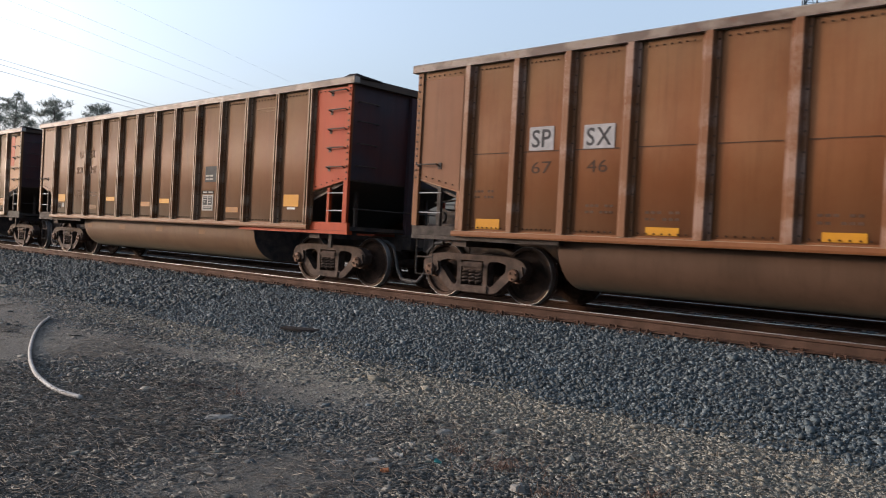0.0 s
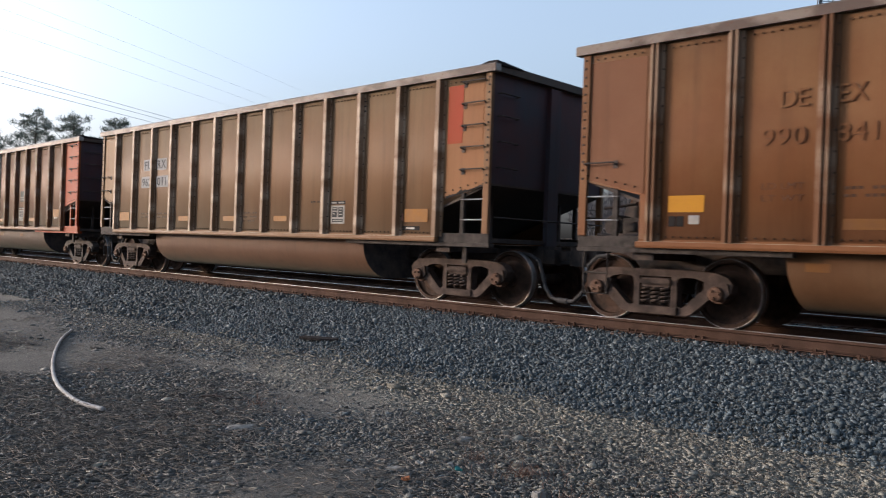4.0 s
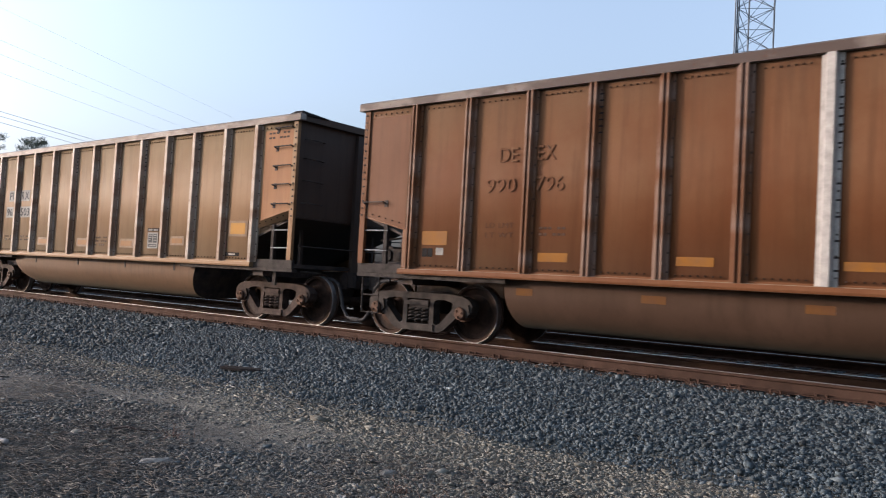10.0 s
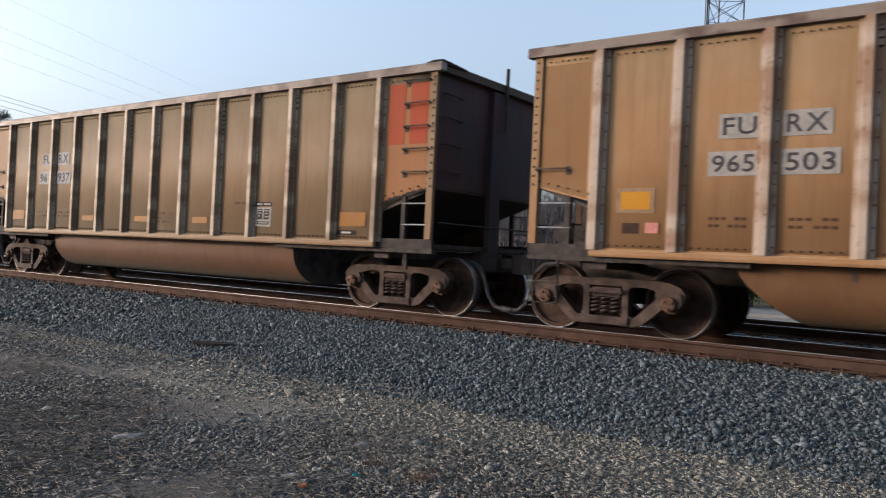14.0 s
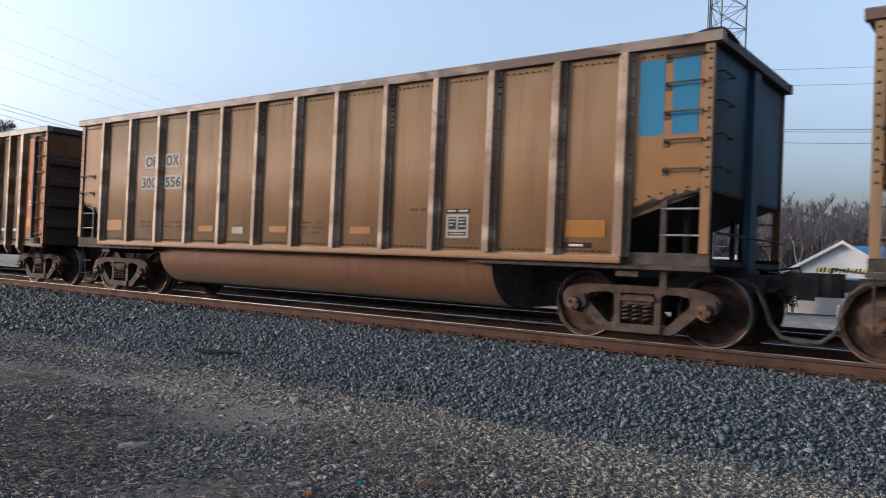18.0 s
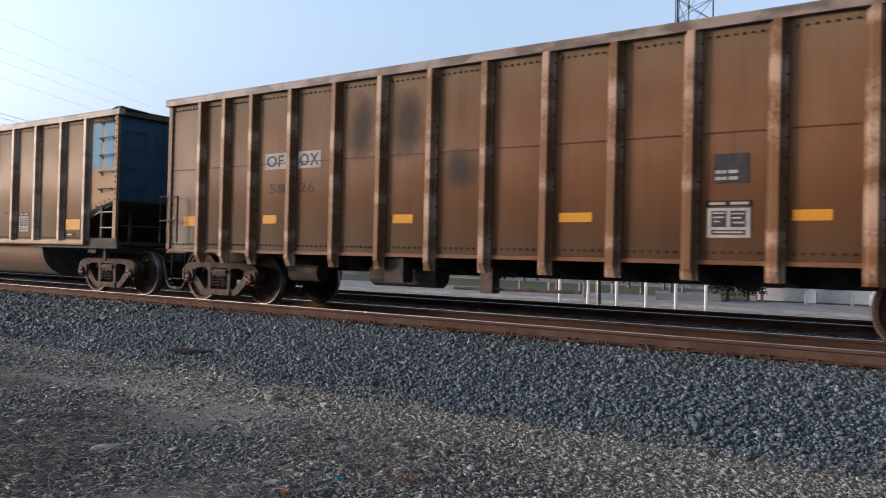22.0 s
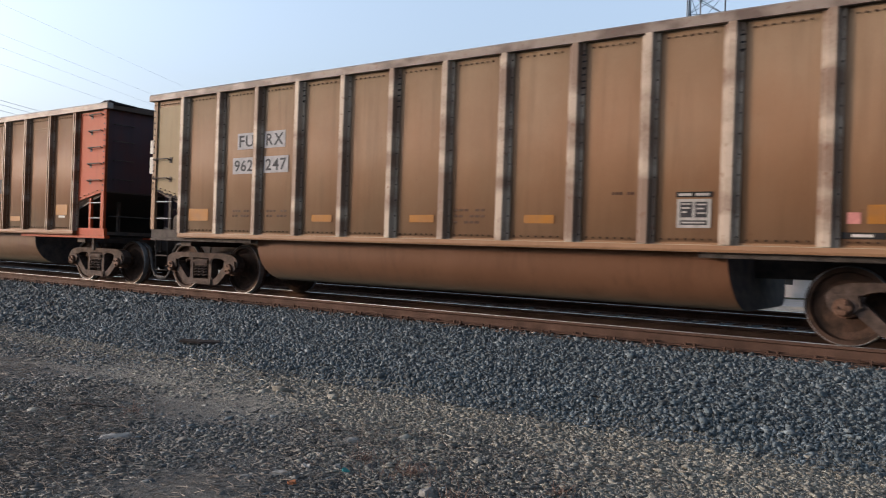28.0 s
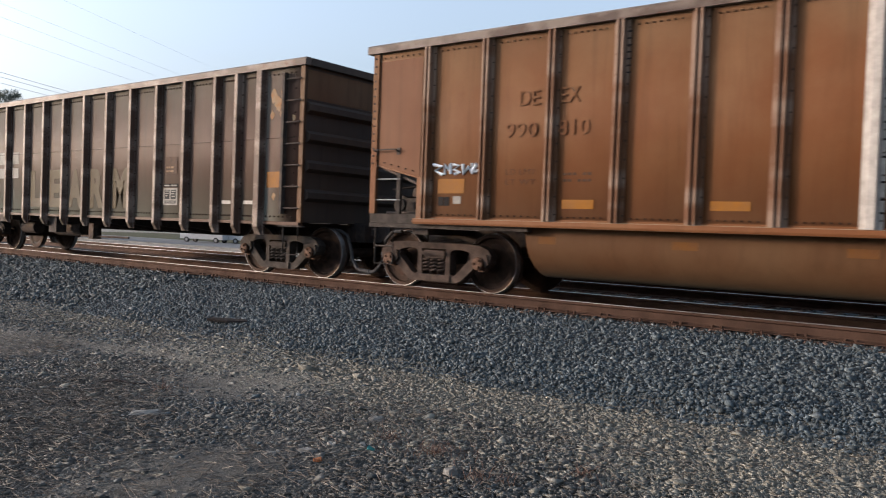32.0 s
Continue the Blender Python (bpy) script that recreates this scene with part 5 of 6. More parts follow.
        for x0, x1 in ((0.06, 0.88), (13.2, 14.04)):
            edge = lambda x: 1.93 - 0.2366 * (x if x < 7 else LENGTH - x)
            xs = [x0 + (x1 - x0) * i / 40 for i in range(41)]
            wave = [rng.random() for _ in xs]
            wave = [(wave[max(i - 1, 0)] + wave[i] * 1.2 + wave[min(i + 1, 40)]) / 3.2 for i in range(41)]
            part("soot_stain", Shape().prism([(x, edge(x) + 0.004) for x in xs] + [(x, edge(x) + 0.012 + 0.085 * w * w + 0.02 * rng.random()) for x, w in reversed(list(zip(xs, wave)))], -HALF - 0.0035, -HALF - 0.0005), SOOT, car, "black soot above the opening")
    if pk == "gold":
        for x in (3.9, 6.1, 8.25, 10.2):
            part("tub_seam", Shape().box(x, x + 0.05, -1.412, -1.398, 0.86, 1.02), STEEL_DARK, tub, "dark riveted seam")
    if spec.get("scribble"):
        s = Shape()
        for cx, turns in ((1.33, ((-1, 1), (1, 0.6), (-0.6, -0.2), (1, -1))), (1.50, ((-0.6, -1), (-0.4, 1), (0.2, 0), (0.7, 1.1), (0.8, -0.9))), (1.68, ((-0.8, 0.9), (0.5, 0.7), (-0.7, 0), (0.8, -0.7), (-0.5, -0.9))), (1.86, ((-0.9, 1), (-0.7, -0.9), (0.3, 0.4), (0.9, -0.6), (1, 1.1))), (2.02, ((-0.9, -0.9), (0, 0.9), (0.8, 0.1), (-0.2, -0.6)))):
            s.tube([(cx + 0.085 * a, -HALF - 0.006, 1.83 + 0.075 * b) for a, b in turns], 0.026, 5)
        part("spray_scrawl", s, PALE_BLUE, car, "pale blue sprayed scrawl")
    return car, sets


def ribbed_gondola(spec):
    """A straight-sided gondola whose posts run below the floor, with beaded ends and a ladder."""
    pk = spec["paint"]
    body, rib_m = BODY[pk], RIBS[pk]
    car = thing("ribbed_gondola", spec["label"], "rail car", group="cars of the coal train")
    for sgn in (-1, 1):
        wall = part("side_wall", shared(f"gon_side{sgn}", lambda: side_plate(GON_RIBS, 0.99, 3.66, LENGTH + 0.08, sgn, False)), body, car, "rust-brown side plate with a welded seam")
        smooth_sheet(wall.data)
        chord = [(-0.075, 0.0), (-0.075, 0.11), (-0.055, 0.13), (0.05, 0.13), (0.06, 0.115), (0.06, 0.0)]
        part("top_chord", shared(f"gon_chord{sgn}", lambda: Shape().prism([(sgn * HALF + a, TOP - 0.105 + b) for a, b in chord], -0.06, LENGTH + 0.14, "x")), RIM, car, "worn steel rim")
        part("floor_sill", shared(f"gon_sill{sgn}", lambda: Shape().box(0.02, LENGTH, sgn * 1.54 - 0.05, sgn * 1.54 + 0.05, 0.93, 0.985)), body, car)
        for i, x in enumerate(GON_RIBS):
            low = 0.74
            wide = i == len(GON_RIBS) - 1
            part("rib", shared("gon_rib_wide" if wide else "gon_rib", lambda: footed_rib_shape(low, TOP - 0.11, 0.085 if wide else 0.062, 0.105)), rib_m, car, m=pose(x, sgn * HALF, 0, 0, 0, 0 if sgn < 0 else 180))
        for x in (0.05, LENGTH + 0.03):
            part("corner_post", shared(f"gon_post{sgn}", lambda: Shape().box(-0.05, 0.05, sgn * HALF - 0.03, sgn * HALF + 0.03, 0.98, TOP - 0.11)), BODY["rust"] if x > 1 else body, car, m=pose(x, 0, 0))
    rows = []
    for a, b in zip([0.0] + GON_RIBS, GON_RIBS + [LENGTH]):
        rows += [(a + 0.18, 1.07, b - 0.18, 1.07, 7), (a + 0.18, 3.56, b - 0.18, 3.56, 7)]
    rows += [(13.96, 1.2, 13.96, 3.5, 12), (0.12, 1.2, 0.12, 3.5, 16)] + [(x + 0.094, 1.2, x + 0.094, 3.5, 11) for x in GON_RIBS]
    tagged(part("riveting", shared("gon_bolts", lambda: rivet_rows(rows, -HALF - 0.002)), BOLT, car, "dark bolt heads in rows"), kind="stuff")
    for a, b in zip([0.0] + GON_RIBS, GON_RIBS + [LENGTH]):
        part("weld_seam", flat(a + 0.13, b - 0.13, 2.44, 2.452, -HALF - 0.001, 0.006), FADED, car)
    for x, sx in ((0.0, 1), (LENGTH + 0.08, -1)):
        # end plates and beads take a paint with their shade mixed in
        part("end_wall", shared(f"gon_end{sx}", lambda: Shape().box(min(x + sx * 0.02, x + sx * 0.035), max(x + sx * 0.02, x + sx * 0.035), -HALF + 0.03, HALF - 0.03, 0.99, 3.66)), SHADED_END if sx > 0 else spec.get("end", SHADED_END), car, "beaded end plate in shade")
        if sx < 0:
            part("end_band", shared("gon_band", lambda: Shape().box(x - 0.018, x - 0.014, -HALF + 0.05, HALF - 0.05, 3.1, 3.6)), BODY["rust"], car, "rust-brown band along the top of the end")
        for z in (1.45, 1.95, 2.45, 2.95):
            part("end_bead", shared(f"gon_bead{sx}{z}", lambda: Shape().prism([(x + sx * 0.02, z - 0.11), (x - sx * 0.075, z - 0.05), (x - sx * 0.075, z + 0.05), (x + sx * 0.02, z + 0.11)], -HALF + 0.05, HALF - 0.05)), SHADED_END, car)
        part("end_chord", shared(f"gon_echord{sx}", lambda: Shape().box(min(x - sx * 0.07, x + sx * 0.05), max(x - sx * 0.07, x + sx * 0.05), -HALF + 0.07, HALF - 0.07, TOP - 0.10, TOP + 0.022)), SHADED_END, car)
        part("end_step_plate", shared(f"gon_step{sx}", lambda: Shape().box(min(x, x + sx * 0.6), max(x, x + sx * 0.6), -1.6, -1.5, 0.90, 0.925).tube([(x + sx * 0.12, -1.55, 0.9), (x + sx * 0.12, -1.55, 0.42), (x + sx * 0.5, -1.55, 0.42), (x + sx * 0.5, -1.55, 0.9)], 0.016, 6)), CAST_GREY, car)
    part("floor", shared("gon_floor", lambda: Shape().box(0.05, LENGTH, -1.56, 1.56, 0.99, 1.03)), STEEL_DARK, car)
    part("centre_sill", shared("gon_csill", lambda: Shape().box(-0.3, 14.42, -0.24, 0.24, 0.66, 0.975)), STEEL_DARK, car)
    for x in GON_RIBS[3:12]:
        part("cross_bearer", shared("gon_bearer", lambda: Shape().prism([(-1.5, 0.93), (-1.5, 0.82), (-0.3, 0.66), (0.3, 0.66), (1.5, 0.82), (1.5, 0.93)], -0.05, 0.05, "x")), STEEL_DARK, car, m=pose(x, 0, 0))
    # ladder at the front corner, side rail at the rear
    lad = part("ladder", shared("gon_ladder", lambda: Shape().box(13.72, 13.78, -HALF - 0.11, -HALF - 0.02, 1.12, 3.55)), STEEL_DARK, car, "dark side ladder")
    for i in range(7):
        z = 1.22 + i * 0.37
        part("rung", shared(f"gon_rung{i}", lambda: Shape().tube([(13.74, -HALF - 0.07, z), (14.16, -HALF - 0.07, z)], 0.014, 6)), STEEL_DARK, lad)
    part("side_handrail", shared("gon_hand", lambda: Shape().tube([(-0.1, -HALF - 0.1, 1.1), (-0.1, -HALF - 0.1, 1.95), (0.42, -HALF - 0.1, 1.95), (0.42, -HALF - 0.1, 1.1)], 0.02, 6).tube([(-0.1, -HALF - 0.1, 1.5), (0.42, -HALF - 0.1, 1.5)], 0.014, 6)), STEEL_DARK, car)
    part("air_reservoir", shared("gon_res", lambda: Shape().tube([(4.6, -0.9, 0.66), (5.9, -0.9, 0.66)], 0.2, 14)), STEEL_DARK, car)
    part("brake_valve", shared("gon_valve", lambda: Shape().box(5.25, 5.6, -1.5, -1.25, 0.55, 0.92)), CAST_GREY, car, "grey valve box under the sill")
    part("brake_valve", shared("gon_valve2", lambda: Shape().box(6.9, 7.1, -1.4, -1.2, 0.45, 0.8).tube([(6.4, -1.3, 0.5), (8.4, -1.3, 0.52)], 0.025, 6)), CAST, car)
    part("brake_cylinder", shared("gon_cyl", lambda: Shape().tube([(2.6, -0.8, 0.62), (3.3, -0.8, 0.62)], 0.16, 12)), STEEL_DARK, car)
    couplers(car)
    sets = running_gear(car, spec.get("grey_trucks", False))
    stencil_box(car, 10.10, 10.58, 1.24, 1.58)
    placard(car, 10.16, 10.55, 1.86, 2.2, worn=spec["style"] != "gon")
    reflectors(car, [(13.26, 13.69, 1.58, 1.86)], YELLOW_WORN) if spec["style"] != "gon" else reflectors(car, [(0.48, 0.82, 1.40, 1.58), (2.62, 2.95, 1.44, 1.58), (5.45, 5.82, 1.43, 1.56), (8.2, 8.66, 1.43, 1.55), (11.02, 11.42, 1.43, 1.55), (13.26, 13.69, 1.38, 1.58)])
    for x in (12.0, 12.63):
        part("label_panel", flat(x, x + 0.26, 1.28, 1.345, -HALF - 0.001), WHITE, car)
    if spec["style"] == "gon":
        marks(car, spec["marks"], True, LETTER_GREY, plate=PLATE_GREY, boxes=[(2.64, 3.14, 2.35, 2.62), (3.43, 3.94, 2.34, 2.62), (2.74, 3.14, 1.92, 2.13), (3.44, 3.84, 1.92, 2.13)], rows=(0, 1), number_material=FADED)
        for x0, x1, z0, z1 in ((4.5, 5.06, 2.3, 3.5), (5.34, 6.02, 2.35, 3.5), (6.3, 7.0, 1.9, 2.5)):
            part("soot_smudge", flat(x0, x1, z0, z1, -HALF - 0.0006, 0.0008), SMUDGE, car, "faint dark soot smudge")
        part("painted_panel", flat(13.235, 14.12, 1.13, 3.53, -HALF - 0.0005, 0.001), ORANGE_BROWN, car, "orange-brown end panel")
        part("label_panel", flat(13.36, 13.55, 1.98, 2.02, -HALF - 0.0035), WHITE, car)
        part("label_panel", flat(13.36, 13.55, 1.90, 1.94, -HALF - 0.0035), WHITE, car)
    else:
        # pale bubble letters cut by the posts, one to a bay
        for (x0, x1), ch in zip(((4.45, 5.03), (5.38, 5.97), (6.30, 6.90), (7.24, 7.84), (8.18, 8.78)), "LEARM"):
            letters(ch, x0, x1, 1.15, 2.02, -HALF - 0.001, CREAM, car, "spray_letter", "pale sprayed bubble letter", bold=0.05)
        for x0, x1, z0, z1 in ((2.72, 3.08, 2.2, 2.5), (3.47, 3.8, 2.2, 2.5), (2.72, 3.08, 1.85, 2.1), (3.47, 3.8, 1.85, 2.1)):
            part("mark_plate", flat(x0, x1, z0, z1, -HALF - 0.001), PLATE_GREY, car)
        rng = random.Random(6)
        for x, z, r in ((13.40, 3.18, 0.10), (13.52, 3.02, 0.11), (13.62, 3.22, 0.07), (13.36, 2.86, 0.07), (13.92, 2.78, 0.05), (13.60, 2.88, 0.05), (13.46, 1.42, 0.05)):
            ring = [(x + math.cos(t) * r * rng.uniform(0.45, 1.15), z + math.sin(t) * r * 1.5 * rng.uniform(0.45, 1.1)) for t in (k * math.pi / 7 for k in range(14))]
            part("peeled_patch", Shape().prism(ring, -HALF - 0.004, -HALF - 0.0005), PEELED, car, "peeled pale patch")
    return car, sets


# ---- far side of the line ----
def at(az, dist, z=0.0):
    """A place by its bearing left of straight across, and its distance."""
    return Vector((-math.sin(radians(az)) * dist, math.cos(radians(az)) * dist, z))


def street():
    s = Shape()
    s.prism([(-140, 50), (60, 46), (60, 57), (-140, 66)], FAR_Z - 0.2, FAR_Z + 0.03, "z")
    tagged(part("road", s, CONCRETE), "pale concrete street beyond the tracks", "road", kind="structure")
    kerb = Shape()
    kerb.prism([(-140, 49.7), (60, 45.7), (60, 46), (-140, 50)], FAR_Z - 0.2, FAR_Z + 0.17, "z")
    tagged(part("kerb", kerb, CONCRETE), "pale concrete kerb along the street", "kerb", kind="structure")
    lawn = Shape()
    lawn.prism([(-140, 66), (60, 57), (60, 75), (-140, 90)], FAR_Z - 0.2, FAR_Z + 0.05, "z")
    tagged(part("verge", lawn, GRASS), "winter grass verge behind the street", "grass", kind="structure")
    post = shared("marker_post", lambda: Shape().prism([(-0.09, -0.06), (0.09, -0.06), (0.09, 0.06), (-0.09, 0.06)], 0, 0.75, "z").prism([(-0.07, -0.05), (0.07, -0.05), (0.02, 0), (-0.02, 0)], 0.75, 0.8, "z"))
    for i in range(14):
        x = -34 + i * 2.9
        tagged(part("marker_post", post, CONCRETE, m=pose(x, 58.6 - 0.045 * x, FAR_Z + 0.02)), "short pale concrete post at the edge of the street", "post", "posts along the street")


def diner():
    """The white gabled shop with blue roof and porch."""
    b = thing("shop_building", "white gabled shop with a blue metal roof and porch", "building", pose(*at(10.1, 63, FAR_Z), 0, 0, 6))
    part("wall", Shape().box(-3.9, 3.9, 0, 8, 0, 2.75), WHITE_WALL, b)
    part("wall", Shape().box(3.9, 17, 1.5, 8, 0, 2.75), WHITE_WALL, b)
    part("gable", Shape().prism([(-3.95, 2.75), (3.95, 2.75), (0, 5.15)], -1.25, 0.1), WHITE_WALL, b, "white boarded gable")
    part("roof", Shape().prism([(-4.4, 2.62), (0, 5.30), (4.4, 2.62), (4.4, 2.50), (0, 5.16), (-4.4, 2.50)], -1.6, 8.2), BLUE_ROOF, b)
    part("barge_board", Shape().prism([(-4.4, 2.66), (0, 5.34), (0, 5.10), (-4.4, 2.42)], -1.68, -1.61), WHITE_WALL, b)
    part("barge_board", Shape().prism([(4.4, 2.66), (0, 5.34), (0, 5.10), (4.4, 2.42)], -1.68, -1.61), WHITE_WALL, b)
    part("roof", Shape().prism([(0.9, 2.6), (4.75, 5.2), (8.6, 2.6), (8.6, 2.5), (4.75, 5.08), (0.9, 2.5)], 0.2, 17.5, "x"), BLUE_ROOF, b)
    part("porch_fascia", Shape().box(-4.6, 17.3, -1.5, -1.3, 2.28, 2.72), BLUE_ROOF, b, "blue fascia over the porch")
    part("porch_ceiling", Shape().box(-4.5, 17.2, -1.3, 0, 2.45, 2.55), WHITE_WALL, b)
    for x in (-3.7, 0.2, 4.1, 8.0, 12, 16):
        c = part("porch_column", Shape().box(x - 0.11, x + 0.11, -1.5, -1.28, 0, 2.28), WHITE_WALL, b)
        part("column_base", Shape().box(x - 0.3, x + 0.3, -1.7, -1.1, 0, 0.75).box(x - 0.36, x + 0.36, -1.76, -1.04, 0.75, 0.86), WHITE_WALL, c)
        part("column_cap", Shape().box(x - 0.22, x + 0.22, -1.62, -1.16, 2.08, 2.27), WHITE_WALL, c)
    for x in (-2.4, 1.6, 6.2, 10.2, 14.2):
        w = part("window", Shape().box(x - 0.7, x + 0.7, -0.03 if x < 3.9 else 1.46, 0.05 if x < 3.9 else 1.55, 0.9, 2.1), WHITE_WALL, b)
        part("pane", Shape().box(x - 0.62, x + 0.62, -0.045 if x < 3.9 else 1.445, -0.031 if x < 3.9 else 1.459, 0.98, 2.02), GLASS_DARK, w)
    sign = part("sign", Shape().box(-1.75, 2.05, -1.30, -1.252, 2.98, 3.50), WHITE_WALL, b, "sign board with green and yellow strokes")
    green = plain("green_sign_paint", (0.06, 0.13, 0.03), 0.6)
    gold = plain("yellow_sign_paint", (0.30, 0.22, 0.03), 0.6)
    for i in range(15):
        x = -1.68 + i * 0.245
        part("sign_stroke", Shape().prism([(x, 3.02 + 0.07 * (i % 2)), (x + 0.20, 3.04 + 0.05 * (i % 3)), (x + 0.24, 3.42), (x + 0.05, 3.32 + 0.05 * (i % 3))], -1.315, -1.302), green if i % 3 else gold, sign)


def tower():
    """The three-legged lattice mast; its head is far above."""
    t = thing("lattice_tower", "grey three-legged steel lattice tower", "tower", pose(*at(17.85, 60, FAR_Z), 0, 0, 20))
    R, H = 1.45, 46
    legs = [Vector((R * math.cos(a), R * math.sin(a), 0)) for a in (radians(100), radians(220), radians(340))]
    for p in legs:
        part("leg", Shape().tube([p, p + Vector((0, 0, H))], 0.065, 6), TOWER_STEEL, t)
    step = 1.55
    for i in range(3):
        a, b = legs[i], legs[(i + 1) % 3]
        s = Shape()
        for k in range(int(H / step)):
            z0, z1 = Vector((0, 0, k * step)), Vector((0, 0, (k + 1) * step))
            s.tube([a + z0, b + z1], 0.026, 4)
            s.tube([b + z0, a + z1], 0.026, 4)
            s.tube([a + z1, b + z1], 0.024, 4)
        tagged(part("face_lattice", s, TOWER_STEEL, t, "crossed braces of one face"), kind="stuff")
    lad = legs[1] * 1.12
    part("cable_run", Shape().tube([lad, lad + Vector((0, 0, H))], 0.05, 6), TOWER_STEEL, t)
    part("cable_run", Shape().tube([lad * 0.8, lad * 0.8 + Vector((0, 0, H))], 0.04, 6), TOWER_STEEL, t)
    part("footing", Shape().box(-2.2, 2.2, -2.2, 2.2, 0, 0.5), CONCRETE, t)


def utility_pole():
    p = thing("utility_pole", "weathered timber utility pole with two crossarms", "utility pole", pose(*at(23.9, 46, FAR_Z), 0, 0, 80), "utility poles")
    part("pole", Shape().tube([(0, 0, 0), (0, 0, 14.7)], [0.17, 0.11], 10), BARK, p)
    for z in (13.5, 12.4):
        arm = part("crossarm", Shape().box(-1.15, 1.15, -0.06, 0.06, z - 0.07, z + 0.07), BARK, p)
        for x in (-1.05, -0.5, 0.5, 1.05):
            part("insulator", Shape().tube([(x, 0, z + 0.07), (x, 0, z + 0.13), (x, 0, z + 0.24)], [0.03, 0.06, 0.04], 8), GALV, arm)
    part("transformer", Shape().tube([(0.38, 0, 9.8), (0.38, 0, 10.9)], 0.24, 14), GALV, p, "grey can transformer")
    part("conduit", Shape().tube([(-0.2, -0.1, 0), (-0.2, -0.1, 9.2)], 0.05, 6), GALV, p)
    for az, d, z in ((112, 36.7, 0.0), (44, 129.3, FAR_Z)):
        q = copy_thing(p, pose(*at(az, d, z), 0, 0, 118))
        q.scale = (1, 1, 1.26)


def lit_truck():
    """A pickup facing the tracks with its headlamps on."""
    v = thing("parked_pickup", "dark pickup truck with lit headlamps beyond the tracks", "pickup", pose(*at(61.9, 108, FAR_Z), 0, 0, -30))
    side = [(-2.5, 0.5), (-2.5, 1.1), (-0.7, 1.1), (-0.5, 1.75), (0.7, 1.75), (1.3, 1.15), (2.4, 1.05), (2.55, 0.6), (2.5, 0.45)]
    part("body", Shape().prism(side, -0.95, 0.95), STEEL_DARK, v)
    part("window", Shape().prism([(-0.4, 1.2), (-0.3, 1.65), (0.6, 1.65), (1.05, 1.2)], -0.97, 0.97), GLASS_DARK, v)
    for y in (-0.72, 0.72):
        part("headlamp", Shape().tube([(2.5, y, 0.8), (2.58, y, 0.8)], 0.13, 12), HEADLAMP, v, "lit round headlamp")
    for x in (-1.6, 1.6):
        for y in (-0.85, 0.85):
            part("wheel", Shape().tube([(x, y - 0.12, 0.37), (x, y + 0.12, 0.37)], 0.37, 16), RUBBER, v)


def cables():
    def wire(a, b, sag, r, label):
        pts = []
        for i in range(17):
            u = i / 16
            q = Vector(a).lerp(Vector(b), u)
            q.z -= sag * 4 * u * (1 - u)
            pts.append(q)
        tagged(part("overhead_cable", Shape().tube(pts, r, 5, False), WIRE), label, "cable", "overhead cables")
    # the line that climbs out of the picture beside the pines
    for h, off, r in ((9.2, 0.0, 0.014), (9.0, 0.5, 0.014), (8.55, 0.1, 0.014), (12.5, -0.6, 0.006), (13.7, 0.7, 0.006), (11.6, 0.2, 0.006), (15.6, 0.4, 0.005)):
        a = at(112, 36.5 / math.cos(radians(5.6)) + off, h + 1.55)
        b = at(44, 36.5 / math.cos(radians(73.6)) + off, h + 1.55)
        wire(a, b, 0.3, r, "thin overhead cable against the pale sky")
    # across the gap behind the shop
    for el, r in ((9.85, 0.018), (9.7, 0.018), (9.0, 0.016), (12.6, 0.012), (13.6, 0.012)):
        wire(at(23.9, 46, 1.54 + 46 * math.tan(radians(el + 0.3))), at(-6, 58, 1.54 + 58 * math.tan(radians(el - 0.6))), 0.4, r, "thin overhead cable against the pale sky")


def pipe_barrier():
    b = thing("pipe_barrier", "white-painted pipe barrier with upright posts", "barrier", pose(0, 0, FAR_Z))
    for i in range(6):
        p = at(16.6 + i * 2.0, 39)
        part("post", Shape().tube([(p.x, p.y, 0), (p.x, p.y, 3.55 + 0.5 * (i % 2))], 0.085, 8), WHITE_WALL, b)
    a, c = at(16.2, 39, 3.35), at(27.0, 39, 3.35)
    part("rail_pipe", Shape().tube([a, c], 0.085, 8), WHITE_WALL, b)
    part("rail_pipe", Shape().tube([a - Vector((0, 0, 0.55)), c - Vector((0, 0, 0.55))], 0.06, 8), WHITE_WALL, b)


def bare_tree_shape(seed, height, spread=0.36, depth=5, girth=0.017):
    """Trunk and branches split again and again, as tapering bars."""
    rng = random.Random(seed)
    wood, twig = Shape(), Shape()
    def grow(p, d, length, r, level):
        bend = Vector((rng.uniform(-1, 1), rng.uniform(-1, 1), rng.uniform(-0.2, 0.8))) * 0.14
        mid = p + d * length * 0.5
        end = mid + (d + bend).normalized() * length * 0.5
        tip = r * (0.62 if level else 0.7)
        (wood if level < 3 else twig).tube([p, mid, end], [r, (r + tip) / 2, tip], 6 if level < 2 else (4 if level < 4 else 3), False)
        if level >= depth:
            return
        for k in range(3 if level < 3 else 2 + (rng.random() < 0.6)):
            a = rng.uniform(0, 2 * math.pi)
            side = Vector((math.cos(a), math.sin(a), rng.uniform(-0.1, 0.5)))
            nd = (d + bend + side * rng.uniform(spread, spread * 2.3)).normalized()
            start = mid.lerp(end, rng.uniform(0.1, 1.0)) if k else end
            grow(start, nd, length * rng.uniform(0.58, 0.82), tip * rng.uniform(0.6, 0.85), level + 1)
    grow(Vector((0, 0, -0.2)), Vector((rng.uniform(-0.06, 0.06), rng.uniform(-0.06, 0.06), 1)).normalized(), height * 0.34, height * girth, 0)
    return wood, twig


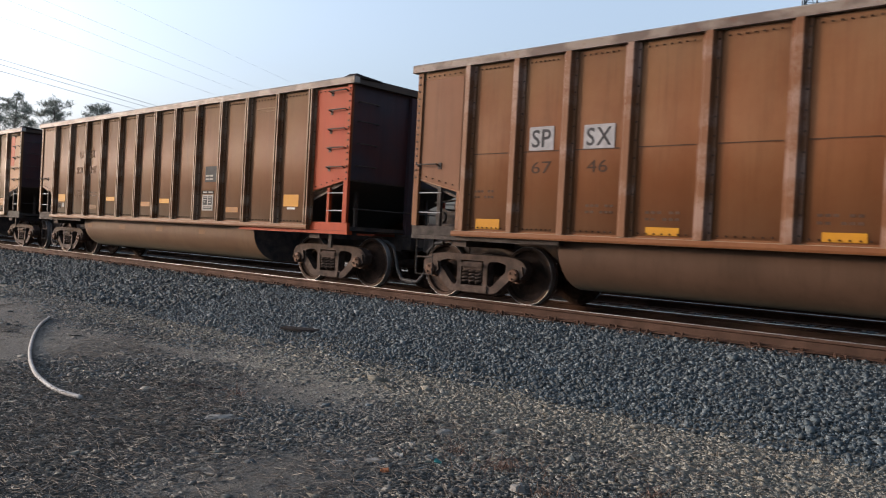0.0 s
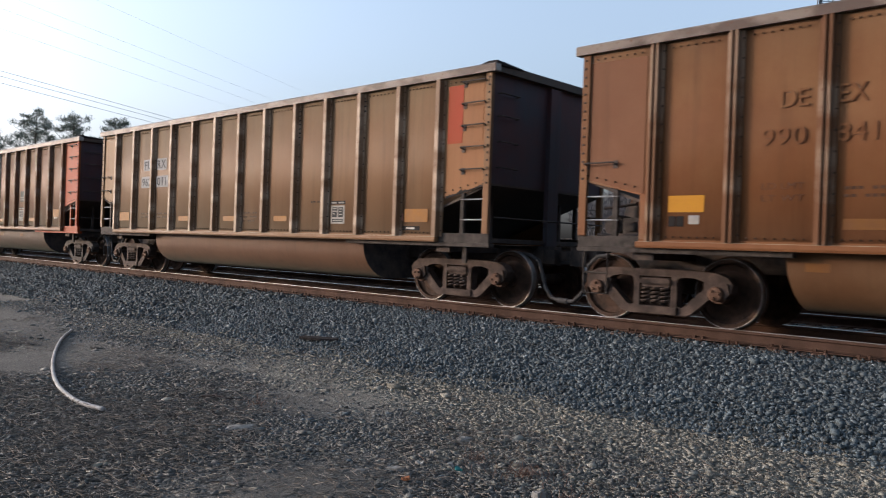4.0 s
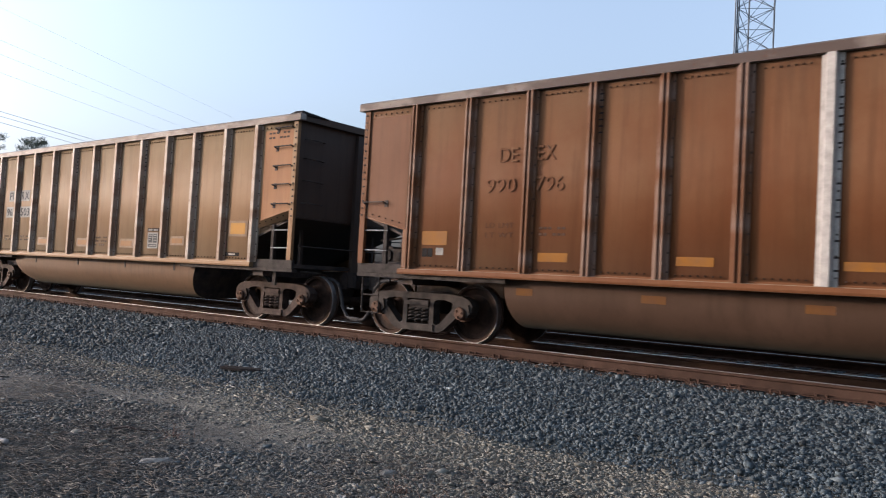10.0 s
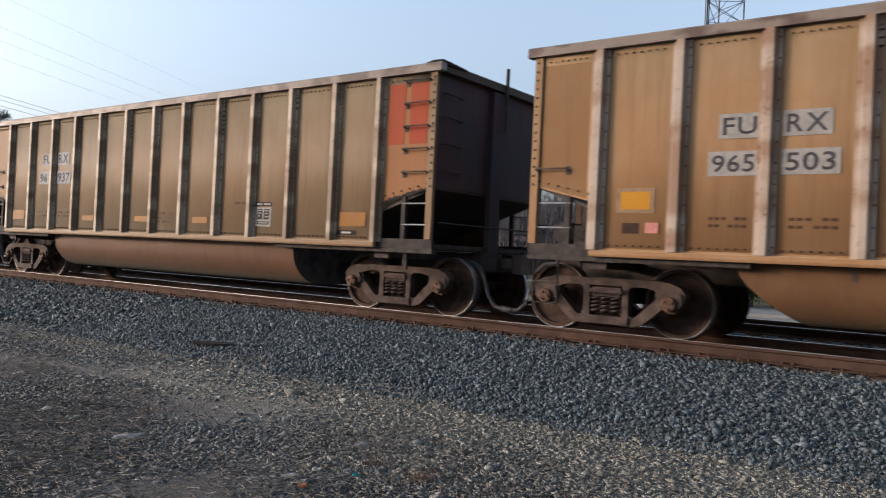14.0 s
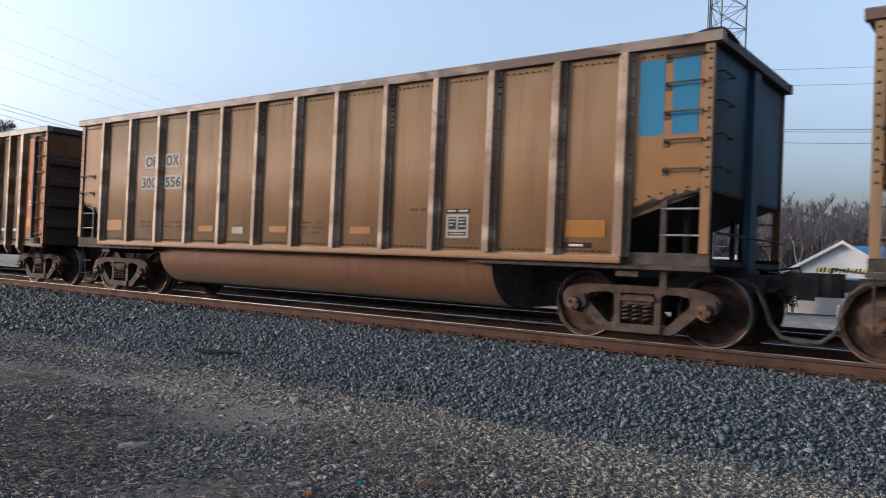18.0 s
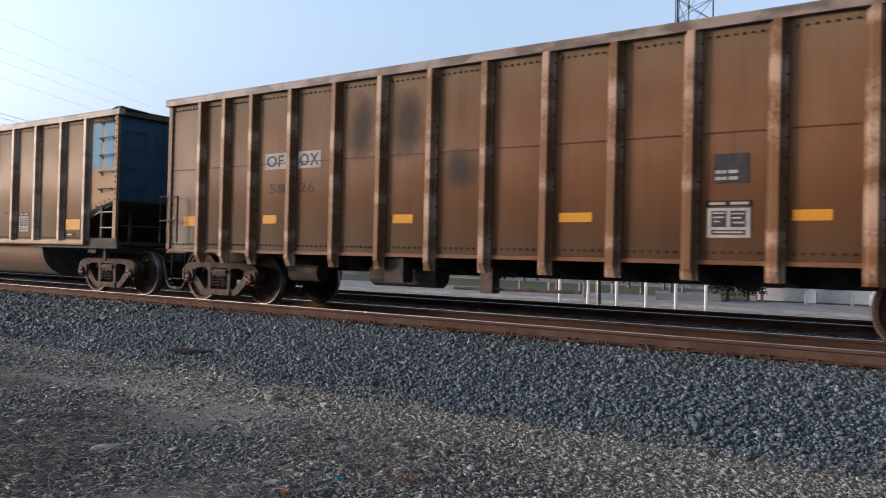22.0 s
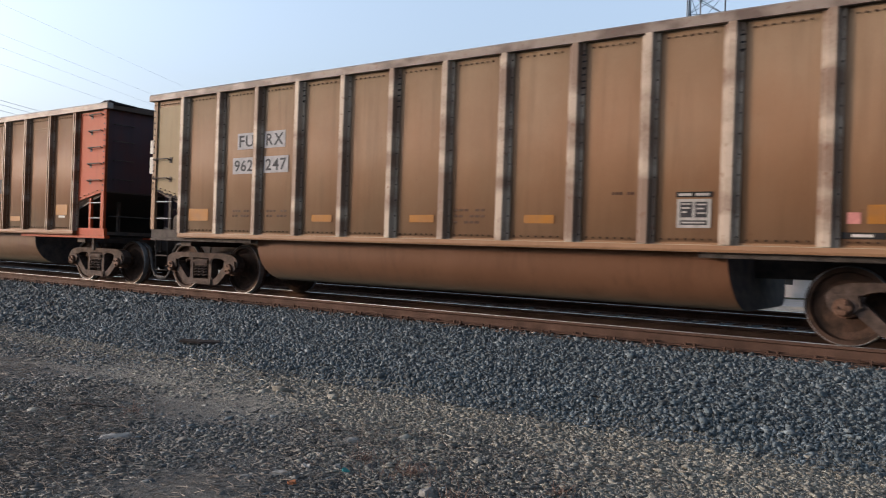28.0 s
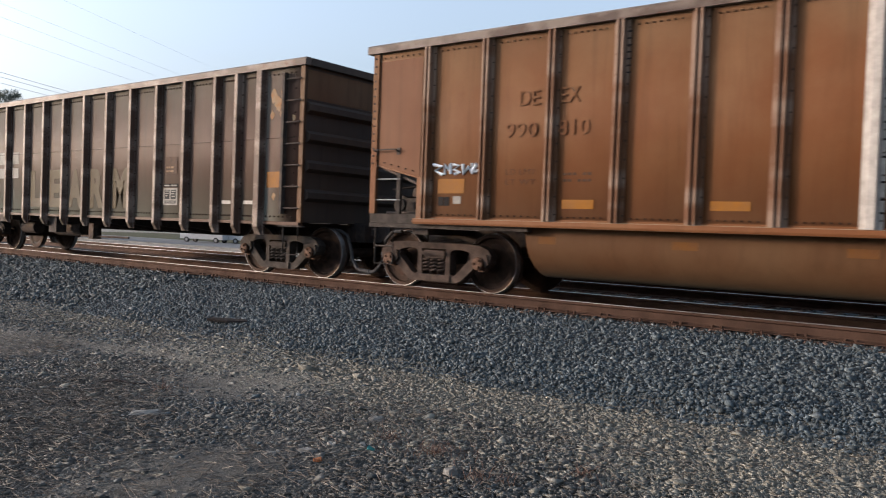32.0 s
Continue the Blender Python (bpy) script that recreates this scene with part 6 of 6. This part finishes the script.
def far_tree(seed, height=11.0):
    """A slender bare tree for the distance: a tall trunk, upswept limbs and a haze of fine twigs."""
    rng = random.Random(seed)
    s, blades = Shape(), []
    def twig(p, d, length, level):
        end = p + d * length
        blades.append((p, end, 0.05 if level < 2 else 0.03))
        if level < 3:
            for _ in range(4 if level else 5):
                nd = (d + Vector((rng.uniform(-0.8, 0.8), rng.uniform(-0.8, 0.8), rng.uniform(-0.25, 0.7)))).normalized()
                twig(p.lerp(end, rng.uniform(0.3, 1.0)), nd, length * rng.uniform(0.42, 0.7), level + 1)
    s.tube([(0, 0, -0.3), (rng.uniform(-0.2, 0.2), 0, height * 0.45), (rng.uniform(-0.4, 0.4), rng.uniform(-0.3, 0.3), height * 0.9)], [0.20, 0.13, 0.04], 5, False)
    for i in range(13):
        u = 0.28 + 0.64 * i / 13
        a = i * 2.4 + rng.uniform(-0.6, 0.6)
        reach = height * (0.30 - 0.20 * u) * rng.uniform(0.7, 1.2)
        twig(Vector((0, 0, height * u)), Vector((math.cos(a), math.sin(a), rng.uniform(0.5, 1.5))).normalized(), reach, 0)
    v = [tuple(q) for q in s.v]
    tri = [(f[0], f[k], f[k + 1]) for f in s.f for k in range(1, len(f) - 1)]
    for p, e, r in blades:
        side = (e - p).cross(Vector((rng.uniform(-1, 1), rng.uniform(-1, 1), 0.3))).normalized() * r
        n = len(v)
        v += [tuple(p - side), tuple(p + side), tuple(e)]
        tri.append((n, n + 1, n + 2))
    return np.array(v), np.array(tri)


def woods():
    rng = random.Random(21)
    kinds = []
    for i in range(5):
        w, t = bare_tree_shape(40 + i, 11.0, 0.34 + 0.03 * i)
        kinds.append((w.mesh("trunk", False), t.mesh("twigs", False)))
    spots = [(22.6, 62, 1.05), (20.9, 66, 0.95), (24.8, 58, 0.9), (14.4, 84, 1.05), (12.9, 92, 1.1), (9.3, 90, 1.0), (7.2, 88, 1.12), (5.0, 82, 1.15), (3.0, 86, 1.1), (19.4, 78, 1.0), (16.0, 88, 0.95), (26.8, 70, 1.0), (21.8, 80, 1.1), (11.2, 98, 1.05)]
    for i, (az, d, s) in enumerate(spots):
        w, t = kinds[i % 5]
        tree = thing("bare_tree", "leafless grey-brown deciduous tree", "tree", pose(*at(az, d, FAR_Z), 0, 0, rng.uniform(0, 360)), "bare trees beyond the street")
        tree.scale = (s, s, s)
        part("trunk", w, BARK, tree)
        part("crown", t, TWIGS, tree, kind="stuff")
    # the wooded slope behind, one tangle
    bases = [far_tree(80 + i) for i in range(4)]
    nrng = np.random.default_rng(5)
    vs, ts, n = [], [], 0
    for i in range(250):
        v, tri = bases[i % 4]
        az, d = nrng.uniform(-4, 34), nrng.uniform(98, 150)
        a, s = nrng.uniform(0, 6.28), nrng.uniform(0.8, 1.12)
        c, sn = math.cos(a) * s, math.sin(a) * s
        p = at(az, d, FAR_Z + (d - 100) * 0.06)
        vs.append(np.stack([v[:, 0] * c - v[:, 1] * sn + p.x, v[:, 0] * sn + v[:, 1] * c + p.y, v[:, 2] * s + p.z], 1))
        ts.append(tri + n)
        n += len(v)
    ob = part("far_woods", fast_mesh("far_woods", np.concatenate(vs), np.concatenate(ts)), TWIGS)
    tagged(ob, "leafless grey-brown woods on a low rise", "woods", kind="stuff")
    # the rise that they stand on
    hill = Shape()
    n = 40
    for i in range(n + 1):
        az = -12 + 60 * i / n
        for d, z in ((96, -1.4), (125, 1.0 + 0.8 * math.sin(i * 0.9)), (150, 4.4 + 0.7 * math.sin(i * 0.63 + 1)), (175, 4.6)):
            hill.v.append(tuple(at(az, d, FAR_Z + z)))
    hill.f = [(i * 4 + k, (i + 1) * 4 + k, (i + 1) * 4 + k + 1, i * 4 + k + 1) for i in range(n) for k in range(3)]
    leaf = plain("leaf_litter", (0.10, 0.078, 0.06), 0.95, 0, 0.35, 0.3, (0.16, 0.125, 0.1), 0.5, 6)
    tagged(part("wooded_rise", hill, leaf), "low rise covered with leaf litter", "hill", kind="structure")


def leaf_cloud(centres, radii, count, size, rng, slim=0.28):
    """Small two-sided blades round several centres."""
    v, f = [], []
    for (c, r) in zip(centres, radii):
        for _ in range(count):
            d = Vector((rng.gauss(0, 1), rng.gauss(0, 1), rng.gauss(0, 0.7))).normalized() * r * rng.uniform(0.25, 1.0)
            p = Vector(c) + d
            a = Vector((rng.uniform(-1, 1), rng.uniform(-1, 1), rng.uniform(-0.4, 1))).normalized() * size
            b = a.cross(Vector((rng.uniform(-1, 1), rng.uniform(-1, 1), rng.uniform(-1, 1)))).normalized() * size * slim
            n = len(v)
            v += [tuple(p - b), tuple(p + b), tuple(p + a)]
            f.append((n, n + 1, n + 2))
    return fast_mesh("leaves", np.array(v), np.array(f))


def pines():
    """Open-crowned pines: whorls of upswept limbs, each carrying loose tufts of needles."""
    rng = random.Random(3)
    for az, d, h in ((71.4, 118, 18.0), (69.2, 121, 18.7), (66.4, 117, 18.0), (64.4, 123, 17.0), (74.6, 116, 17.4), (78.0, 124, 17.5), (62.0, 150, 15.0)):
        t = thing("pine_tree", "grey-green open-crowned pine against the pale sky", "tree", pose(*at(az, d, -0.2)), "pines beyond the tracks")
        part("trunk", Shape().tube([(0, 0, 0), (0.2, 0, h * 0.5), (0.1, 0.1, h * 0.97)], [0.26, 0.16, 0.04], 8), BARK, t)
        limbs, centres, radii = Shape(), [], []
        for i in range(30):
            z = h * (0.34 + 0.60 * i / 30)
            a = i * 2.4 + rng.uniform(-0.5, 0.5)
            reach = (1 - (i / 30) ** 1.7) * 4.6 * rng.uniform(0.5, 1.2) + 0.5
            e = Vector((math.cos(a) * reach, math.sin(a) * reach, z + reach * rng.uniform(0.25, 0.75)))
            root = Vector((0.12, 0, z))
            limbs.tube([root, root.lerp(e, 0.5) - Vector((0, 0, 0.08 * reach)), e], [0.05, 0.035, 0.015], 4, False)
            for u in (0.5, 0.72, 0.9, 1.0):
                p = root.lerp(e, u)
                twig = p + Vector((rng.uniform(-.7, .7), rng.uniform(-.7, .7), rng.uniform(0.15, 0.7)))
                limbs.tube([p, twig], [0.02, 0.008], 3, False)
                centres.append(twig)
                radii.append(rng.uniform(0.4, 0.75))
        part("branching", limbs, BARK, t, kind="stuff")
        part("needles", leaf_cloud(centres, radii, 60, 0.5, rng, 0.07), NEEDLES, t, kind="stuff")


def evergreen_shrub():
    rng = random.Random(9)
    for az, d, w, h in ((15.2, 60.5, 1.9, 4.3), (13.9, 61, 1.3, 3.4)):
        t = thing("evergreen_shrub", "dense dark evergreen shrub beside the shop", "shrub", pose(*at(az, d, FAR_Z)))
        part("stem", Shape().tube([(0, 0, 0), (0, 0, h * 0.6)], [0.12, 0.05], 6), BARK, t)
        cs = [Vector((rng.uniform(-w, w) * 0.6, rng.uniform(-w, w) * 0.5, h * (0.2 + 0.6 * rng.random()))) for _ in range(26)]
        part("leaves", leaf_cloud(cs, [w * 0.45] * len(cs), 150, 0.2, rng), SHRUB, t)


def parked_vans():
    for az, d, turn, L in ((54.2, 104, 20, 6.2), (51.2, 102, 22, 4.9)):
        v = thing("parked_van", "white panel van parked beyond the tracks", "van", pose(*at(az, d, FAR_Z), 0, 0, turn))
        body = [(-L / 2, 0.45), (-L / 2, 2.35), (-L / 2 + 0.1, 2.45), (L / 2 - 1.5, 2.45), (L / 2 - 0.75, 1.45), (L / 2 - 0.05, 1.25), (L / 2, 0.5), (L / 2, 0.42)]
        part("body", Shape().prism(body, -0.98, 0.98), WHITE_WALL, v)
        part("window", Shape().prism([(L / 2 - 2.3, 1.5), (L / 2 - 2.3, 2.2), (L / 2 - 1.5, 2.2), (L / 2 - 0.95, 1.5)], -1.0, 1.0), GLASS_DARK, v)
        part("windscreen", Shape().prism([(L / 2 - 1.46, 2.38), (L / 2 - 1.43, 2.40), (L / 2 - 0.74, 1.50), (L / 2 - 0.77, 1.48)], -0.85, 0.85), GLASS_DARK, v)
        for x in (-L / 2 + 1.0, L / 2 - 0.95):
            for y in (-0.92, 0.92):
                w = part("wheel", Shape().tube([(x, y - 0.11, 0.34), (x, y + 0.11, 0.34)], 0.34, 18), RUBBER, v)
                part("rim", Shape().tube([(x, y - 0.12, 0.34), (x, y + 0.12, 0.34)], 0.2, 12), GALV, w)


# ---- things lying on the ground ----
def litter():
    def pipe_run(ends, r):
        """A smooth curve through a few places."""
        pts, n = [], len(ends)
        for i in range(n - 1):
            p0, p1, p2, p3 = (Vector((*ends[min(max(k, 0), n - 1)], 0.03)) for k in (i - 1, i, i + 1, i + 2))
            for j in range(6):
                u = j / 6
                pts.append(0.5 * (2 * p1 + (p2 - p0) * u + (2 * p0 - 5 * p1 + 4 * p2 - p3) * u * u + (3 * p1 - 3 * p2 + p3 - p0) * u ** 3))
        return Shape().tube(pts + [Vector((*ends[-1], 0.03))], r, 10)
    curve = [(-12.7, 4.91), (-11.87, 4.47), (-10.66, 3.93), (-9.27, 3.39), (-8.2, 3.05), (-7.45, 2.90), (-7.1, 2.88), (-6.8, 2.92)]
    stub = part("plastic_pipe", pipe_run([(-4.14, 1.82), (-4.09, 1.88), (-4.04, 1.91), (-3.98, 1.92), (-3.93, 1.92)], 0.018), PIPE_WHITE)
    tagged(stub, "short curved piece of white plastic pipe on the dirt", "pipe")
    ob = part("plastic_pipe", pipe_run(curve, 0.021), PIPE_WHITE)
    smooth(ob.data)
    tagged(ob, "bent length of white plastic pipe on the dirt", "pipe")
    bar = Shape().prism([(-0.30, -0.05), (0.05, -0.075), (0.34, -0.02), (0.30, 0.06), (-0.1, 0.05), (-0.28, 0.03)], 0, 0.035, "z")
    ob = part("scrap_plate", bar, SOOT, m=pose(-9.35, 7.15, 0.11, 8, 0, 20))
    tagged(ob, "dark scrap plate lying on the crushed stone", "scrap")
    s = Shape().tube([(0, 0, 0.02), (0.14, 0.05, 0.04), (0.27, 0.04, 0.03), (0.4, 0.13, 0.02)], [0.012, 0.010, 0.008, 0.004], 6).tube([(0.14, 0.05, 0.04), (0.25, -0.07, 0.05)], [0.008, 0.003], 5)
    tagged(part("fallen_branch", s, STEEL_DARK, m=pose(-6.9, 3.9, 0.0, 0, 0, 15)), "dark broken branch on the dirt", "branch")
    rng = random.Random(2)
    def slab(name, x, y, w, d, h, mat, label, cat, turn):
        n = 9
        ring = [(math.cos(2 * math.pi * k / n) * w * rng.uniform(0.8, 1.1), math.sin(2 * math.pi * k / n) * d * rng.uniform(0.75, 1.1)) for k in range(n)]
        verts = [(a, b, 0) for a, b in ring] + [(a * rng.uniform(0.55, 0.95), b * rng.uniform(0.55, 0.95), h * rng.uniform(0.35, 0.8)) for a, b in ring] + [(0, 0, h * 0.75)]
        faces = [(k, (k + 1) % n, (k + 1) % n + n, k + n) for k in range(n)] + [(k + n, (k + 1) % n + n, 2 * n) for k in range(n)]
        tagged(part(name, Shape().add(verts, faces), mat, m=pose(x, y, 0.005, 0, 0, turn)), label, cat)
    pale = plain("pale_limestone", (0.15, 0.145, 0.135), 0.9, 0, 0.25, 12, (0.21, 0.205, 0.19), 0.3)
    for x, y, w, d, h, turn in ((-3.93, 3.70, 0.085, 0.045, 0.03, 40), (-4.04, 3.47, 0.05, 0.03, 0.025, 40), (-3.76, 4.06, 0.04, 0.028, 0.03, 20), (-5.58, 3.52, 0.16, 0.07, 0.04, 50), (-4.18, 4.67, 0.08, 0.05, 0.05, 45), (-2.92, 3.98, 0.05, 0.045, 0.06, 60), (-3.3, 8.35, 0.03, 0.03, 0.03, 0)):
        slab("flat_stone", x, y, w, d, h, pale, "flat pale stone on the dirt", "stone", turn)
    slab("white_stone", -4.12, 9.72, 0.055, 0.045, 0.07, pale, "white stone against the rail base", "stone", 0)
    bits = [(-3.92, 3.91, 0.04, PLATE_GREY, "scrap of pale paper on the dirt"), (-3.63, 4.01, 0.03, plain("teal_plastic", (0.03, 0.12, 0.12), 0.6), "scrap of teal plastic on the dirt"), (-4.06, 4.20, 0.03, PLATE_GREY, "scrap of white paper on the dirt"), (-3.69, 3.57, 0.03, plain("orange_plastic", (0.20, 0.08, 0.035), 0.6), "scrap of orange plastic on the dirt")]
    for x, y, r, m, label in bits:
        ring = [(x + math.cos(t) * r * rng.uniform(0.5, 1.3), y + math.sin(t) * r * rng.uniform(0.4, 1.0)) for t in (k * math.pi / 4 for k in range(8))]
        s = Shape().add([(a, b, 0.018 + rng.uniform(-0.006, 0.02)) for a, b in ring] + [(a, b, 0.012) for a, b in ring], [tuple(range(8)), tuple(range(15, 7, -1))] + [(k, (k + 1) % 8, (k + 1) % 8 + 8, k + 8) for k in range(8)])
        tagged(part("litter_scrap", s, m), label, "litter", "litter on the dirt")


# ---- the train ----
TRAIN = [
    dict(make=tub_car, style="early", paint="brown", marks=("SP", "SX", "67", "46"), label="brown ribbed coal gondola with white mark plates, dusty"),
    dict(make=tub_car, style="deep", paint="brown_dark", marks=("DE", "EX", "990", "841"), full_end=True, panel=ORANGE, end=SOOT_SHADE_ORANGE, sill=ORANGE, panel_label="faded orange end panel", mast=True, label="brown coal gondola with a faded orange end"),
    dict(make=tub_car, style="plates", paint="sand_dull", marks=("FU", "RX", "962", "011"), panel=ORANGE, panel_label="faded orange painted rectangle", end=SOOT_SHADE_ORANGE, rear_grabs=(2.15, 2.52), panel_x=10.15, panel_faded=ORANGE_WORN, spray=PINK, label="dusty tan coal gondola with orange end rectangles"),
    dict(make=tub_car, style="deep", paint="brown_white", marks=("DE", "EX", "990", "796"), white_rib=6, full_end=True, panel=ORANGE, end=SOOT_SHADE_ORANGE, sill=ORANGE, panel_label="faded orange end panel", mast=True, grey_trucks=True, label="brown coal gondola with one white post and orange end"),
    dict(make=tub_car, style="plates", paint="gold", marks=("FU", "RX", "965", "503"), drop=0.16, plate=PLATE_GREY, panel_x=9.35, rake=(0.75, 0.35), spray=PINK, label="golden tan coal gondola, ribbed and sunlit"),
    dict(make=tub_car, style="plates", paint="sand", marks=("FU", "RX", "961", "937"), panel=ORANGE, panel_label="faded orange painted rectangle", end=SOOT_SHADE_ORANGE, rear_grabs=(2.15, 2.52), panel_x=10.1, mast=True, label="dusty tan coal gondola with orange end rectangles"),
    dict(make=tub_car, style="plates", paint="tan", marks=("OF", "OX", "300", "556"), plate=PLATE_GREY, panel=BLUE, panel_label="faded blue painted rectangle", end=SOOT_SHADE_BLUE, rear_grabs=(2.15, 2.52), panel_x=10.2, white_label=True, label="dusty tan coal gondola with blue end rectangles"),
    dict(make=ribbed_gondola, style="gon", paint="rust", marks=("OF", "OX", "58", "26"), label="rust-brown straight-sided gondola with posts below the floor"),
    dict(make=tub_car, style="plates", paint="tan", marks=("OF", "OX", "300", "568"), olive_bay=True, plate=PLATE_FADED, letters=LETTER_FAINT, panel=BLUE, panel_label="faded blue painted rectangle", end=SOOT_SHADE_BLUE, rear_grabs=(2.15, 2.52), panel_x=10.2, white_label=True, tape=YELLOW, label="dusty tan coal gondola with blue end rectangles"),
    dict(make=tub_car, style="plates", paint="sand_red", marks=("FU", "RX", "962", "247"), olive_bay=True, panel=ORANGE, panel_label="faded orange painted rectangle", end=SOOT_SHADE_ORANGE, rear_grabs=(2.15, 2.52), panel_x=10.35, corner_labels=True, spray=PINK, label="dusty tan coal gondola with orange end rectangles"),
    dict(make=tub_car, style="deep", paint="walnut", marks=("DE", "EX", "990", "810"), white_rib=6, full_end=True, panel=ORANGE, end=SOOT_SHADE_ORANGE, sill=ORANGE, panel_label="faded orange end panel", scribble=True, label="brown coal gondola with a white post and blue scrawl"),
    dict(make=ribbed_gondola, style="gon_letters", paint="umber", grey_trucks=True, label="dark umber straight-sided gondola with sprayed letters"),
]
PITCH = 15.785


def train_x(k, t):
    """Where the rear edge of car k stands along the track at t seconds."""
    return -9.187 + 4.6416 * t + 0.00974 * t * t - PITCH * k


ground()
track(TRACK_Y, 1, (-34, 5))
track(TRACK2_Y, 2, (-26, 3))
CARS = [spec["make"](spec) for spec in TRAIN]
street()
diner()
tower()
utility_pole()
cables()
pipe_barrier()
woods()
pines()
evergreen_shrub()
parked_vans()
lit_truck()
litter()
loose_stones()
dry_stalks()
dead_weeds()


def motions():
    """The train rolls by to the right, gathering speed slightly; the wheels turn with it."""
    for k, (car, sets) in enumerate(CARS):
        walk(car, [(float(t), pose(train_x(k, t), TRACK_Y, RAIL_TOP)) for t in range(33)])
        near = [i / 10 for i in range(321) if -34 < train_x(k, i / 10) < 8]
        steps = sorted({0.0, *near, 32.0})
        for ws, x in sets:
            rows = []
            for t in steps:
                ref = min(max(t, near[0]), near[-1])
                turn = math.degrees((train_x(k, ref) + 15) / WHEEL_R) + x * 50
                rows.append((t, pose(x, 0, WHEEL_R, 0, turn, 0)))
            walk(ws, rows)


motions()
